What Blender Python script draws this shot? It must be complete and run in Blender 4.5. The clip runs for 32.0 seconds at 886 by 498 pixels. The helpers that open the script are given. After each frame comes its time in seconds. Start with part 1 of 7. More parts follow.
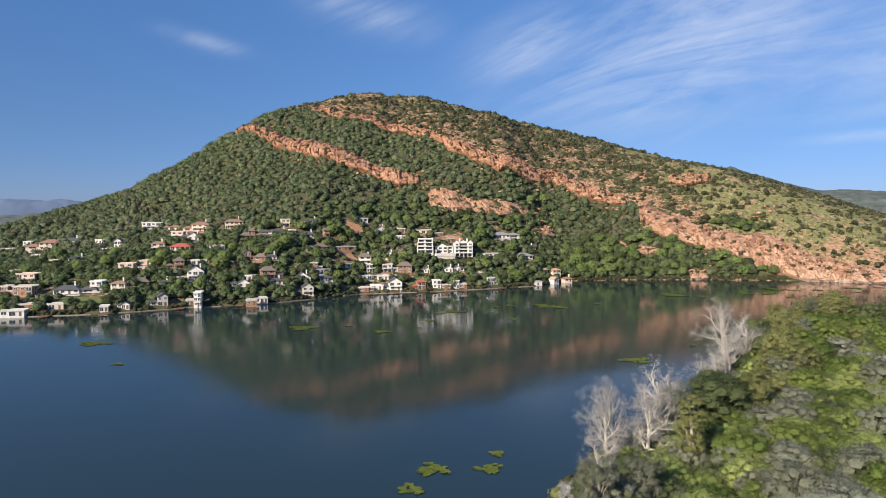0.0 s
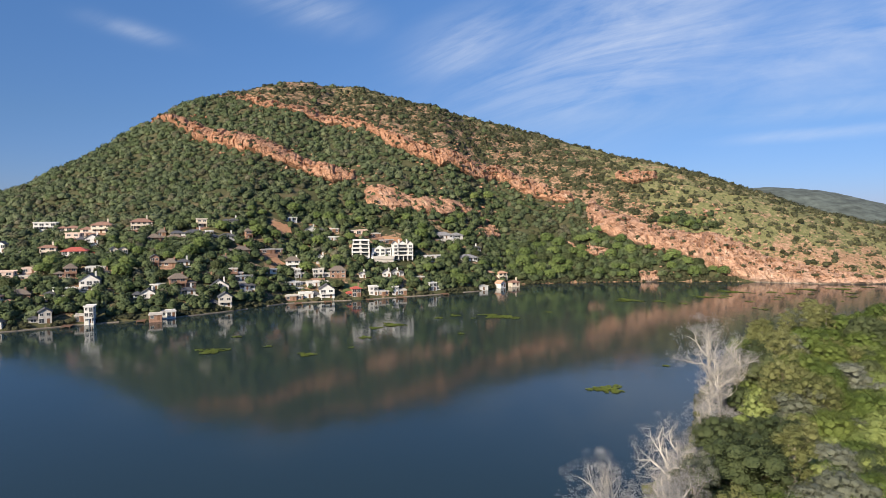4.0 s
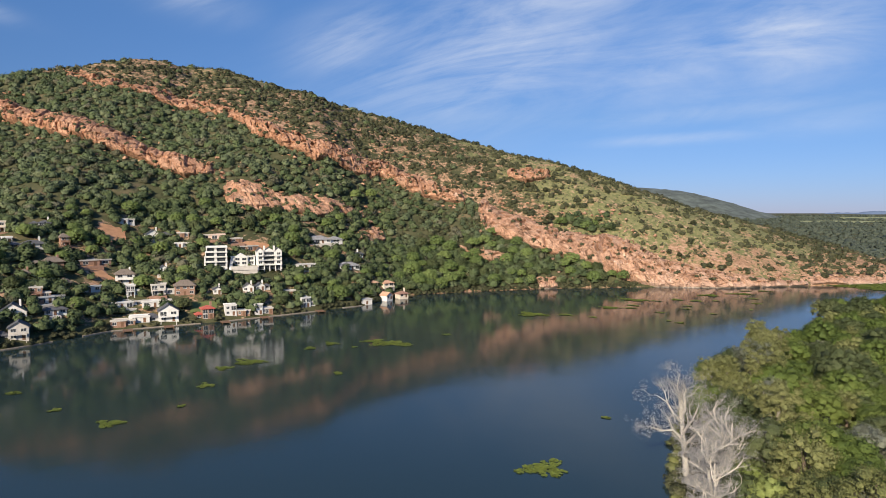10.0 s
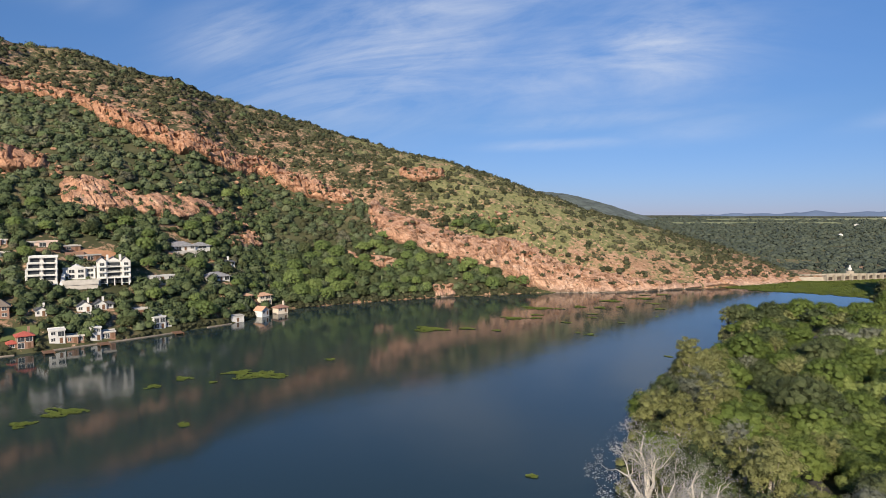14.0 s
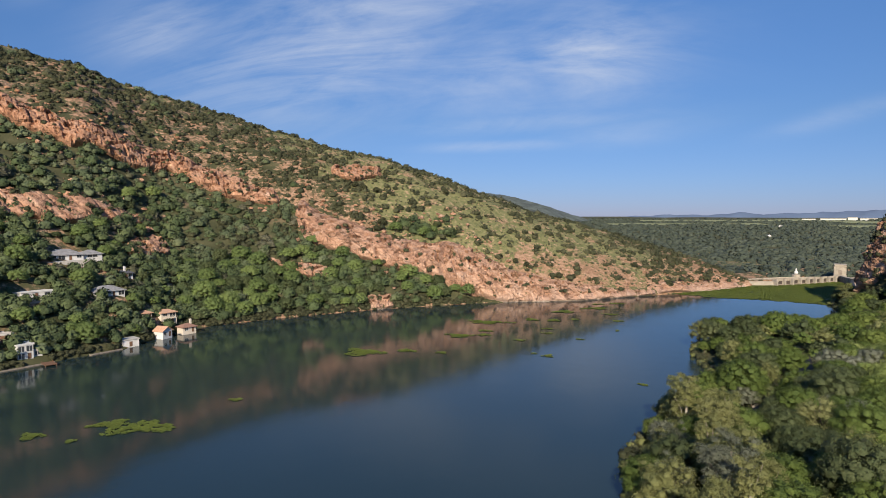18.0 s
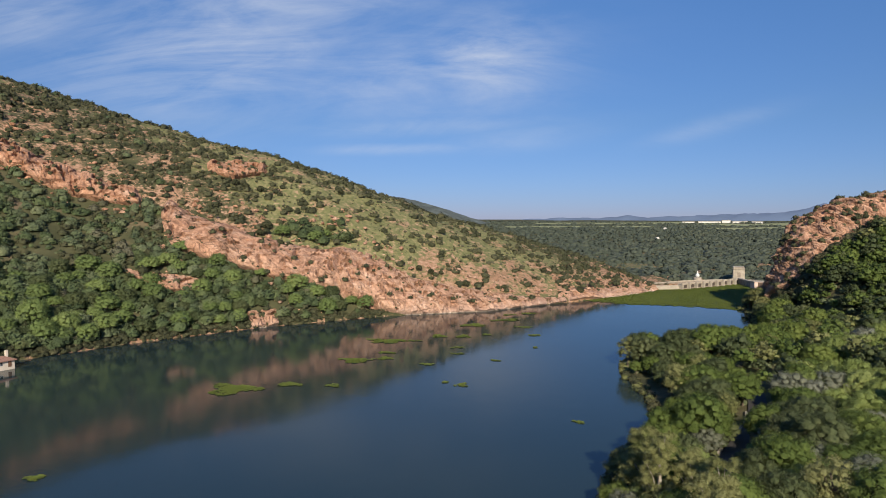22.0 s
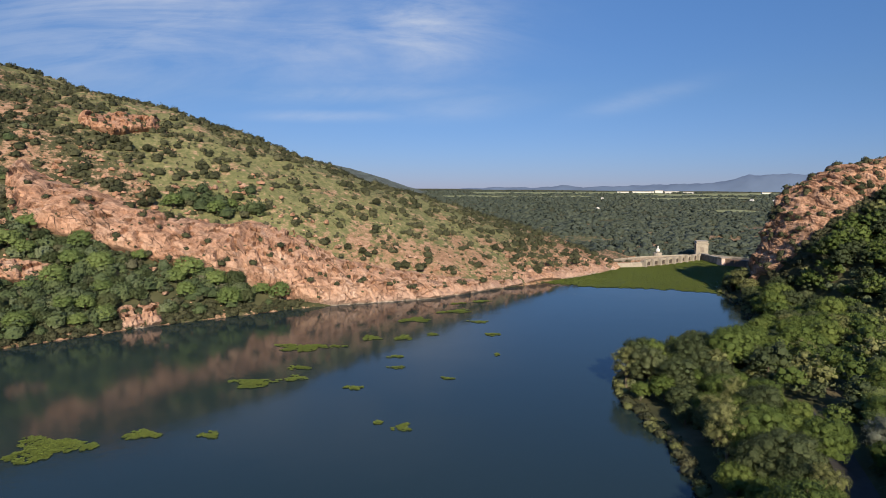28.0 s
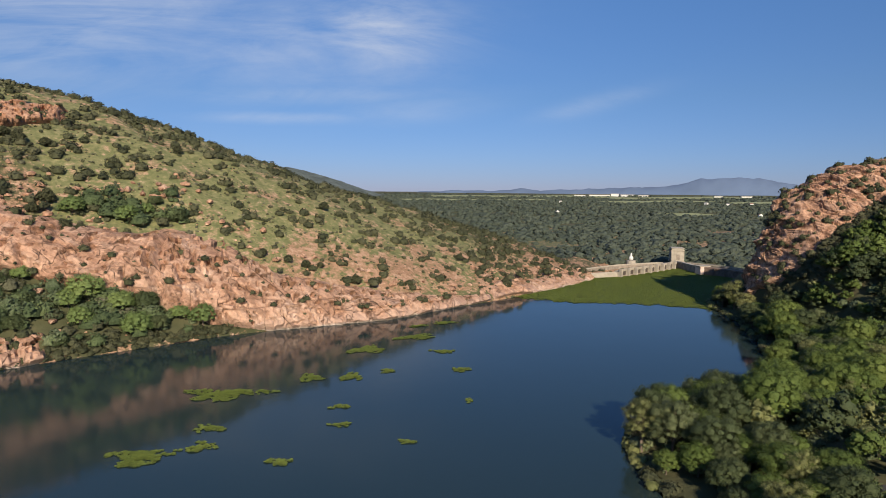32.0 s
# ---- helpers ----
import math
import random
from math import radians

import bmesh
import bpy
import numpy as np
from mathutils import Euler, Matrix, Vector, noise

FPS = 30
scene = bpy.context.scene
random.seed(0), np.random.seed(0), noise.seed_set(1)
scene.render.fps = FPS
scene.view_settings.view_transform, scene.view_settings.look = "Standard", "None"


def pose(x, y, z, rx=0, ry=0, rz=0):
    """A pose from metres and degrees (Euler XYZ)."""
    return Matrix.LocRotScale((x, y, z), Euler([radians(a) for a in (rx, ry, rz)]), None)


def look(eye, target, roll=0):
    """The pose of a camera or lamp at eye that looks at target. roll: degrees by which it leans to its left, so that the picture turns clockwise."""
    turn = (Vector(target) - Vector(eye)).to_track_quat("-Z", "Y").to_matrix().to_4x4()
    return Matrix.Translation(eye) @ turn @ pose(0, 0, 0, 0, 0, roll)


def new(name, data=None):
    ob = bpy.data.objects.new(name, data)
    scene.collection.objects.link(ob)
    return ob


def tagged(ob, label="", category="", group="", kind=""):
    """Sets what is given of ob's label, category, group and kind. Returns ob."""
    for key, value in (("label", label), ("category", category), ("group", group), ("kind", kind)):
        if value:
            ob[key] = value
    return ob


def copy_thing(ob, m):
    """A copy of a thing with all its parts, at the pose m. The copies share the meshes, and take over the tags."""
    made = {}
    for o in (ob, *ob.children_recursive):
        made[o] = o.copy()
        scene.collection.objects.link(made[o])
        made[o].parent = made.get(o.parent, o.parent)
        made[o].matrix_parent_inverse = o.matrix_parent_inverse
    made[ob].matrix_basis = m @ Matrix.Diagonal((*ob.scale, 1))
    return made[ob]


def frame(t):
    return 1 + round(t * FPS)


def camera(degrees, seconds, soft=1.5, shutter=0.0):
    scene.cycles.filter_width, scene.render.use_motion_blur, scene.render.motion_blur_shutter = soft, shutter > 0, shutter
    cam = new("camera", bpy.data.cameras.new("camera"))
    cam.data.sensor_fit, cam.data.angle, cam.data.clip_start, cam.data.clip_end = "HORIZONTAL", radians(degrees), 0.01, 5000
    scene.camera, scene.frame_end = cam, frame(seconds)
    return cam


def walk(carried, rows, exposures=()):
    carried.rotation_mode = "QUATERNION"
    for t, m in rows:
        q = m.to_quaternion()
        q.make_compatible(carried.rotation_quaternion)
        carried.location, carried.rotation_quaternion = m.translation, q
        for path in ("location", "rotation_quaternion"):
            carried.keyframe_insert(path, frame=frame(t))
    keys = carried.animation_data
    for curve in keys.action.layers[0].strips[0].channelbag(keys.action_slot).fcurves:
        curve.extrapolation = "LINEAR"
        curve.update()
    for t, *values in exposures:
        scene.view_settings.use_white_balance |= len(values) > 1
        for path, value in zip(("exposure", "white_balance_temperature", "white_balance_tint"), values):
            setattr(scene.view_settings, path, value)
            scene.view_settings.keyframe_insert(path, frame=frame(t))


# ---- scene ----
# seconds, eye x, y, z, heading clockwise from +y, tilt, roll (degrees)
PATH = [
    (0, 0.00, -0.00, 48.00, 0.000, -2.747, -0.140),
    (0.5, 0.11, 4.67, 48.08, 0.703, -2.763, -0.153),
    (1, 0.23, 9.36, 48.21, 1.599, -2.806, -0.128),
    (1.5, 0.37, 14.09, 48.41, 2.511, -2.830, -0.152),
    (2, 0.54, 18.86, 48.66, 3.264, -2.876, -0.131),
    (2.5, 0.72, 23.67, 48.95, 3.881, -2.925, -0.097),
    (3, 0.93, 28.51, 49.27, 4.405, -2.998, -0.084),
    (3.5, 1.15, 33.37, 49.59, 4.889, -3.054, -0.136),
    (5.5, 2.83, 53.05, 50.93, 7.728, -3.192, -0.180),
    (6, 3.47, 57.93, 51.20, 8.527, -3.238, -0.191),
    (6.5, 4.14, 62.80, 51.46, 9.362, -3.285, -0.165),
    (7, 4.85, 67.64, 51.70, 10.181, -3.289, -0.205),
    (7.5, 5.62, 72.45, 51.88, 11.083, -3.294, -0.213),
    (8, 6.45, 77.21, 52.01, 12.036, -3.304, -0.196),
    (8.5, 7.37, 81.95, 52.08, 13.019, -3.317, -0.222),
    (9, 8.38, 86.67, 52.12, 14.019, -3.311, -0.107),
    (9.5, 9.49, 91.37, 52.12, 15.046, -3.320, -0.021),
    (10, 10.71, 96.05, 52.08, 16.097, -3.310, -0.035),
    (10.5, 12.05, 100.70, 52.02, 17.168, -3.269, -0.061),
    (11, 13.50, 105.35, 51.96, 18.245, -3.253, -0.000),
    (11.5, 15.05, 110.01, 51.93, 19.414, -3.222, 0.034),
    (12, 16.72, 114.68, 51.91, 20.739, -3.208, -0.058),
    (12.5, 18.53, 119.35, 51.89, 22.208, -3.176, -0.036),
    (13, 20.46, 123.99, 51.89, 23.715, -3.170, -0.050),
    (13.5, 22.49, 128.60, 51.92, 24.994, -3.163, -0.085),
    (14, 24.60, 133.20, 51.97, 25.936, -3.130, -0.041),
    (14.5, 26.75, 137.79, 52.05, 26.617, -3.101, -0.119),
    (16.5, 35.84, 155.67, 52.58, 28.345, -3.045, -0.058),
    (17, 38.30, 160.11, 52.70, 29.307, -3.071, -0.019),
    (17.5, 40.81, 164.54, 52.80, 30.387, -3.060, -0.018),
    (18, 43.40, 168.96, 52.88, 31.505, -3.046, 0.016),
    (18.5, 46.05, 173.36, 52.94, 32.536, -3.030, 0.034),
    (19, 48.77, 177.71, 52.96, 33.490, -3.006, 0.058),
    (19.5, 51.57, 182.02, 52.95, 34.323, -2.980, 0.031),
    (20, 54.45, 186.28, 52.93, 35.229, -2.952, 0.029),
    (20.5, 57.44, 190.52, 52.88, 36.544, -2.917, 0.056),
    (21, 60.57, 194.75, 52.81, 38.094, -2.864, 0.012),
    (21.5, 63.81, 198.97, 52.73, 39.541, -2.814, 0.004),
    (22, 67.14, 203.18, 52.62, 40.643, -2.772, 0.036),
    (22.5, 70.52, 207.37, 52.49, 41.317, -3.458, 0.036),
    (23, 73.94, 211.52, 52.37, 41.708, -4.764, 0.107),
    (23.5, 77.37, 215.64, 52.25, 41.956, -5.602, 0.142),
    (24, 80.80, 219.71, 52.14, 42.156, -5.853, 0.173),
    (24.5, 84.24, 223.75, 52.06, 42.504, -5.778, 0.165),
    (25, 87.70, 227.75, 51.98, 43.055, -5.741, 0.191),
    (25.5, 91.19, 231.72, 51.92, 43.715, -5.710, 0.224),
    (27.5, 106.03, 247.17, 51.91, 45.886, -5.565, 0.344),
    (28, 109.82, 251.06, 52.00, 46.394, -5.548, 0.323),
    (28.5, 113.62, 254.91, 52.08, 46.928, -5.520, 0.250),
    (29, 117.43, 258.71, 52.13, 47.437, -5.512, 0.248),
    (29.5, 121.23, 262.43, 52.15, 47.956, -5.458, 0.220),
    (30, 125.03, 266.06, 52.13, 48.613, -5.439, 0.263),
    (30.5, 128.83, 269.61, 52.08, 49.211, -5.400, 0.270),
    (31, 132.62, 273.08, 52.01, 49.643, -5.368, 0.285),
    (31.5, 136.40, 276.49, 51.93, 49.961, -5.274, 0.350),
    (32, 140.16, 279.87, 51.84, 50.257, -5.252, 0.443),
]


def aim(x, y, z, heading, tilt, roll):
    h, e = radians(heading), radians(tilt)
    way = Vector((math.sin(h) * math.cos(e), math.cos(h) * math.cos(e), math.sin(e)))
    return look((x, y, z), Vector((x, y, z)) + way * 100, roll)


cam = camera(70.13, 32.0, soft=0.8)
walk(cam, [(row[0], aim(*row[1:])) for row in PATH], [(0, 0.83, 6650, 9), (6, 0.79, 6750, 9), (12, 0.71, 6750, 9), (20, 0.55, 6650, 9), (32, 0.52, 6750, 9)])

# ---------------------------------------------------------------- sky and sun
SUN_TO = Vector((-0.64, -0.77, 0)).normalized() * math.cos(radians(27)) + Vector((0, 0, math.sin(radians(27))))
sun = new("sun", bpy.data.lights.new("sun", "SUN"))
sun.data.energy, sun.data.angle, sun.data.color = 5.0, radians(0.6), (1.0, 0.885, 0.735)
sun.matrix_world = look(SUN_TO * 1000, (0, 0, 0))


def nd(tree, kind, **inputs):
    """A shader node with its sockets set or linked by name or number."""
    n = tree.nodes.new(kind)
    for key, value in inputs.items():
        socket = n.inputs[int(key[1:]) if key[0] == "i" and key[1:].isdigit() else key.replace("_", " ")]
        if isinstance(value, bpy.types.NodeSocket):
            tree.links.new(value, socket)
        else:
            socket.default_value = value
    return n


def mth(tree, op, a, b=0.0, clamp=False):
    n = nd(tree, "ShaderNodeMath", i0=a, i1=b)
    n.operation, n.use_clamp = op, clamp
    return n.outputs[0]


def ramp(tree, value, stops):
    n = nd(tree, "ShaderNodeValToRGB", i0=value)
    while len(n.color_ramp.elements) < len(stops):
        n.color_ramp.elements.new(0.5)
    for e, (p, c) in zip(n.color_ramp.elements, stops):
        e.position, e.color = p, (*c, 1) if len(c) == 3 else c
    return n.outputs[0]


def blend(tree, f, a, b, mode="MIX"):
    n = tree.nodes.new("ShaderNodeMix")
    n.data_type, n.blend_type = "RGBA", mode
    for i, v in ((0, f), (6, a), (7, b)):
        if isinstance(v, bpy.types.NodeSocket):
            tree.links.new(v, n.inputs[i])
        else:
            n.inputs[i].default_value = v if i == 0 else (*v, 1)
    return n.outputs[2]


world = bpy.data.worlds.new("world")
scene.world = world
world.use_nodes = True
wt = world.node_tree
wt.nodes.clear()
sky = wt.nodes.new("ShaderNodeTexSky")
sky.sky_type, sky.sun_disc = "NISHITA", False
sky.sun_elevation, sky.sun_rotation = radians(27), math.atan2(SUN_TO.x, SUN_TO.y)
sky.altitude, sky.air_density, sky.dust_density, sky.ozone_density = 1200, 1.0, 0.12, 4.0
way = nd(wt, "ShaderNodeTexCoord").outputs["Generated"]
sep = nd(wt, "ShaderNodeSeparateXYZ", i0=way).outputs
azim = mth(wt, "MULTIPLY", mth(wt, "ARCTAN2", sep[0], sep[1]), 57.2958)
elev = mth(wt, "MULTIPLY", mth(wt, "ARCSINE", sep[2]), 57.2958)
# thin cirrus: heading, height, half length, half height (degrees), tilt, weight
CIRRUS = [(22, 14.5, 15, 6.0, 14, 1.0), (36, 13, 15, 5.0, 4, 0.65), (44, 14, 8, 4.5, 0, 1.0), (8, 15, 6, 2.6, 20, 0.8), (-7, 18, 6, 1.8, -14, 0.55), (-20, 14.5, 3.2, 0.7, -10, 0.4),
          (32, 20, 16, 4.0, 8, 0.7), (38, 8.2, 13, 1.0, 2, 0.5), (36, 6.2, 8, 0.55, 1, 0.5), (47, 7.2, 7, 1.2, 4, 0.35), (63.5, 7.6, 5, 0.8, 12, 0.35)]
cover = None
for az0, el0, ra, re, tilt, weight in CIRRUS:
    c, s = math.cos(radians(tilt)), math.sin(radians(tilt))
    da, de = mth(wt, "SUBTRACT", azim, az0), mth(wt, "SUBTRACT", elev, el0)
    u = mth(wt, "DIVIDE", mth(wt, "ADD", mth(wt, "MULTIPLY", da, c), mth(wt, "MULTIPLY", de, s)), ra)
    v = mth(wt, "DIVIDE", mth(wt, "SUBTRACT", mth(wt, "MULTIPLY", de, c), mth(wt, "MULTIPLY", da, s)), re)
    q = mth(wt, "ADD", mth(wt, "MULTIPLY", u, u), mth(wt, "MULTIPLY", v, v))
    g = mth(wt, "MULTIPLY", mth(wt, "EXPONENT", mth(wt, "MULTIPLY", q, -1.3)), weight)
    cover = g if cover is None else mth(wt, "MAXIMUM", cover, g)
# the streaks fan upwards in the west and lie level in the east
along = azim
across = mth(wt, "SUBTRACT", elev, mth(wt, "MULTIPLY", azim, mth(wt, "SUBTRACT", 0.40, mth(wt, "MULTIPLY", azim, 0.005))))
flat = nd(wt, "ShaderNodeCombineXYZ", i0=mth(wt, "MULTIPLY", along, 0.028), i1=mth(wt, "MULTIPLY", across, 0.12)).outputs[0]
big = nd(wt, "ShaderNodeTexNoise", Vector=flat, Scale=1.0, Detail=7.0, Roughness=0.62, Distortion=1.9).outputs[0]
fine = nd(wt, "ShaderNodeTexNoise", Vector=flat, Scale=4.5, Detail=5.0, Roughness=0.62, Distortion=0.5).outputs[0]
mask = mth(wt, "ADD", mth(wt, "MULTIPLY", big, 1.5), mth(wt, "MULTIPLY", fine, 0.75))
mask = mth(wt, "ADD", mth(wt, "MULTIPLY", mth(wt, "MULTIPLY", mth(wt, "SUBTRACT", mask, 0.86), 1.6, True), 0.88), 0.12)
mask = mth(wt, "MULTIPLY", mth(wt, "MULTIPLY", mask, cover), 0.85, True)
haze = ramp(wt, mth(wt, "DIVIDE", elev, 60.0, True), [(0.0, (0.32, 0.36, 0.64)), (0.05, (0.37, 0.44, 0.68)), (0.135, (0.44, 0.54, 0.715)), (0.5, (0.70, 0.99, 1.24)), (1.0, (1.15, 1.6, 2.05))])
tinted = blend(wt, 1.0, sky.outputs[0], haze, "MULTIPLY")
cloudy = blend(wt, mask, tinted, (5.4, 5.9, 7.0))
nd(wt, "ShaderNodeOutputWorld", Surface=nd(wt, "ShaderNodeBackground", Color=cloudy, Strength=0.08).outputs[0])

# ---------------------------------------------------------------- materials
def material(name):
    m = bpy.data.materials.new(name)
    m.use_nodes = True
    m.node_tree.nodes.clear()
    return m, m.node_tree


def finish(m, t, color, rough=0.8, bump=None, strength=0.4, distance=0.1, metal=0.0, spec=0.4):
    p = nd(t, "ShaderNodeBsdfPrincipled", Base_Color=color, Roughness=rough, Metallic=metal)
    p.inputs["Specular IOR Level"].default_value = spec
    if bump is not None:
        t.links.new(nd(t, "ShaderNodeBump", Height=bump, Strength=strength, Distance=distance).outputs[0], p.inputs["Normal"])
    nd(t, "ShaderNodeOutputMaterial", Surface=p.outputs[0])
    return m


def place(t):
    return nd(t, "ShaderNodeNewGeometry").outputs["Position"]


def noise_at(t, size, detail=5.0, rough=0.6, vec=None, stretch=None, distort=0.0):
    v = place(t) if vec is None else vec
    if stretch:
        v = nd(t, "ShaderNodeMapping", Vector=v, Scale=stretch).outputs[0]
    return nd(t, "ShaderNodeTexNoise", Vector=v, Scale=1.0 / size, Detail=detail, Roughness=rough, Distortion=distort).outputs[0]


def foliage(name, dark, mid, light, grain=0.5):
    """Leaves seen as crowns: each clump has a tone of its own, with finer sprays and painted shade gaps over it."""
    m, t = material(name)
    dark, mid, light = [(c[0] * 1.0, c[1] * 0.96, c[2] * 1.12) for c in (dark, mid, light)]
    geo = nd(t, "ShaderNodeNewGeometry")
    tone = nd(t, "ShaderNodeAttribute")
    tone.attribute_name = "tone"
    patch = noise_at(t, 28, 3)
    pick = mth(t, "ADD", mth(t, "MULTIPLY", geo.outputs["Random Per Island"], 0.2), mth(t, "MULTIPLY", patch, 0.35))
    pick = mth(t, "ADD", pick, mth(t, "MULTIPLY", tone.outputs["Fac"], 0.5))
    c = ramp(t, pick, [(0.15, dark), (0.5, mid), (0.9, light)])
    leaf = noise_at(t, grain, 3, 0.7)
    # shade in the gaps between sprays is put into the colour as dark noise
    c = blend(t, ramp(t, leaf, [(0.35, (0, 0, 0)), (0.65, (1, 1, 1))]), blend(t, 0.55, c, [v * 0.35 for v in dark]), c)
    return finish(m, t, c, 0.75, leaf, 1.0, grain * 0.9, spec=0.2)


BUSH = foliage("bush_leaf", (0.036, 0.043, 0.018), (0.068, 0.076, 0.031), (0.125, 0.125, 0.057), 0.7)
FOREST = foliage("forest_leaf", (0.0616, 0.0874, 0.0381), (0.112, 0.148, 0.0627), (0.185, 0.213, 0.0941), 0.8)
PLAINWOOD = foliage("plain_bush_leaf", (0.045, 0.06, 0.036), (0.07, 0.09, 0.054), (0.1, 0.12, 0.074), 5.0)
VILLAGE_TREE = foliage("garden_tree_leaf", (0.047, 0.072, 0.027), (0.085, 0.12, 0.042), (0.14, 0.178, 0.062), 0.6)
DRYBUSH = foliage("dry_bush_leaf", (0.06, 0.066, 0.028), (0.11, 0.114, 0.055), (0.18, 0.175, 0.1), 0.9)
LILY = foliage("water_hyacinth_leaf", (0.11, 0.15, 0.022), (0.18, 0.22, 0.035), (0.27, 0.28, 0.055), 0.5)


def leaf_material(name, dark, mid, light):
    m, t = material(name)
    dark, mid, light = [(c[0] * 0.97, c[1], c[2] * 1.22) for c in (dark, mid, light)]
    geo, obj = nd(t, "ShaderNodeNewGeometry"), nd(t, "ShaderNodeObjectInfo")
    tone = nd(t, "ShaderNodeAttribute")
    tone.attribute_name = "tone"
    pick = mth(t, "ADD", mth(t, "MULTIPLY", geo.outputs["Random Per Island"], 0.25), mth(t, "MULTIPLY", obj.outputs["Random"], 0.4))
    pick = mth(t, "ADD", pick, mth(t, "MULTIPLY", tone.outputs["Fac"], 0.35))
    c = ramp(t, pick, [(0.1, dark), (0.5, mid), (0.92, light)])
    spray = noise_at(t, 0.45, 4, 0.75)
    # hollows of the spray noise are darkened in colour, like shade between leaves
    c = blend(t, ramp(t, spray, [(0.36, (0, 0, 0)), (0.58, (1, 1, 1))]), blend(t, 0.45, c, [v * 0.5 for v in dark]), c)
    p = nd(t, "ShaderNodeBsdfPrincipled", Base_Color=c, Roughness=0.6)
    t.links.new(nd(t, "ShaderNodeBump", Height=spray, Strength=0.8, Distance=0.3).outputs[0], p.inputs["Normal"])
    p.inputs["Specular IOR Level"].default_value = 0.25
    thin = nd(t, "ShaderNodeBsdfTranslucent", Color=c)
    mix = nd(t, "ShaderNodeMixShader", i0=0.25, i1=p.outputs[0], i2=thin.outputs[0])
    nd(t, "ShaderNodeOutputMaterial", Surface=mix.outputs[0])
    return m


LEAF_GREEN = leaf_material("green_leaf", (0.0643, 0.0949, 0.0166), (0.121, 0.163, 0.0287), (0.204, 0.234, 0.0454))
LEAF_DARK = leaf_material("dark_leaf", (0.0435, 0.0602, 0.019), (0.087, 0.107, 0.034), (0.158, 0.167, 0.0593))
LEAF_SLOPE = leaf_material("far_shore_leaf", (0.0983, 0.137, 0.0365), (0.176, 0.232, 0.0562), (0.281, 0.329, 0.0913))
LEAF_FRESH = leaf_material("fresh_thorn_leaf", (0.14, 0.185, 0.0382), (0.242, 0.286, 0.0675), (0.361, 0.389, 0.112))
LEAF_OLIVE = leaf_material("olive_leaf", (0.14, 0.149, 0.0419), (0.233, 0.233, 0.0698), (0.335, 0.321, 0.111))
LEAF_GREY = leaf_material("grey_leaf", (0.123, 0.13, 0.0713), (0.201, 0.207, 0.117), (0.285, 0.285, 0.182))
LEAF_FROND = leaf_material("palm_frond", (0.05, 0.07, 0.024), (0.1, 0.125, 0.045), (0.17, 0.19, 0.08))
LEAF_WHITE = leaf_material("whitened_twig", (0.24, 0.225, 0.18), (0.38, 0.355, 0.29), (0.54, 0.51, 0.43))


def plain(name, color, rough=0.7, vary=0.15, size=1.5, metal=0.0, fine_size=0.15):
    """A plain painted or mineral surface with stains and grain."""
    m, t = material(name)
    stain, grain = noise_at(t, size, 4), noise_at(t, fine_size, 3)
    dark, pale = [c * (1 - vary) for c in color], [min(1, c * (1 + vary)) for c in color]
    c = blend(t, ramp(t, stain, [(0.3, (0, 0, 0)), (0.7, (1, 1, 1))]), dark, pale)
    return finish(m, t, c, rough, grain, 0.25, 0.02, metal)


WHITE = plain("white_plaster", (0.55, 0.535, 0.505), 0.75, 0.12)
CREAM = plain("cream_plaster", (0.54, 0.47, 0.38), 0.8, 0.1)
PINK = plain("pink_plaster", (0.52, 0.395, 0.33), 0.8, 0.1)
BRICK = plain("red_brick", (0.25, 0.145, 0.1), 0.85, 0.2, 0.8)
TERRACOTTA = plain("terracotta_tile", (0.24, 0.135, 0.095), 0.8, 0.18, 0.6)
SAND_TILE = plain("sand_coloured_tile", (0.46, 0.27, 0.17), 0.8, 0.15, 0.6)
RED_ROOF = plain("red_roof_tile", (0.36, 0.085, 0.06), 0.7, 0.15, 0.6)
GREY_ROOF = plain("weathered_grey_sheet_roof", (0.22, 0.215, 0.21), 0.7, 0.35, 1.6)
SLATE = plain("slate_tile", (0.075, 0.075, 0.08), 0.7, 0.2, 0.8)
THATCH = plain("weathered_thatch", (0.15, 0.12, 0.095), 0.95, 0.25, 0.7)
PANE = plain("dark_window_glass", (0.045, 0.05, 0.055), 0.12, 0.1)
TIMBER = plain("brown_timber", (0.15, 0.08, 0.045), 0.8, 0.2, 0.6)
STONE = plain("pale_dam_stone", (0.31, 0.27, 0.215), 0.9, 0.22, 2.5)
# rusty gate steel, darkened to carry the shade of the spillway bays
GATE_SHADE = plain("shade_dark_gate_steel", (0.06, 0.047, 0.04), 0.7, 0.3, 1.2)
WALL_BROWN = plain("dark_brown_masonry", (0.17, 0.115, 0.085), 0.9, 0.3, 2.0)
STONE_DARK = plain("stained_dam_stone", (0.23, 0.19, 0.15), 0.9, 0.3, 2.5)
CONCRETE = plain("grey_concrete", (0.42, 0.39, 0.35), 0.9, 0.15, 1.5)
SOIL = plain("bare_red_soil", (0.36, 0.19, 0.10), 0.95, 0.2, 3)
LAWN = plain("mown_lawn", (0.095, 0.115, 0.036), 0.95, 0.2, 2)
TAR = plain("worn_tar", (0.045, 0.042, 0.04), 0.9, 0.2, 3)
BARK = plain("brown_bark", (0.12, 0.09, 0.065), 0.9, 0.25, 0.4)
GUM_BARK = plain("smooth_grey_bark", (0.3, 0.26, 0.21), 0.85, 0.2, 0.5)
PALE_BARK = plain("bleached_dead_wood", (0.47, 0.43, 0.37), 0.85, 0.12, 0.5)
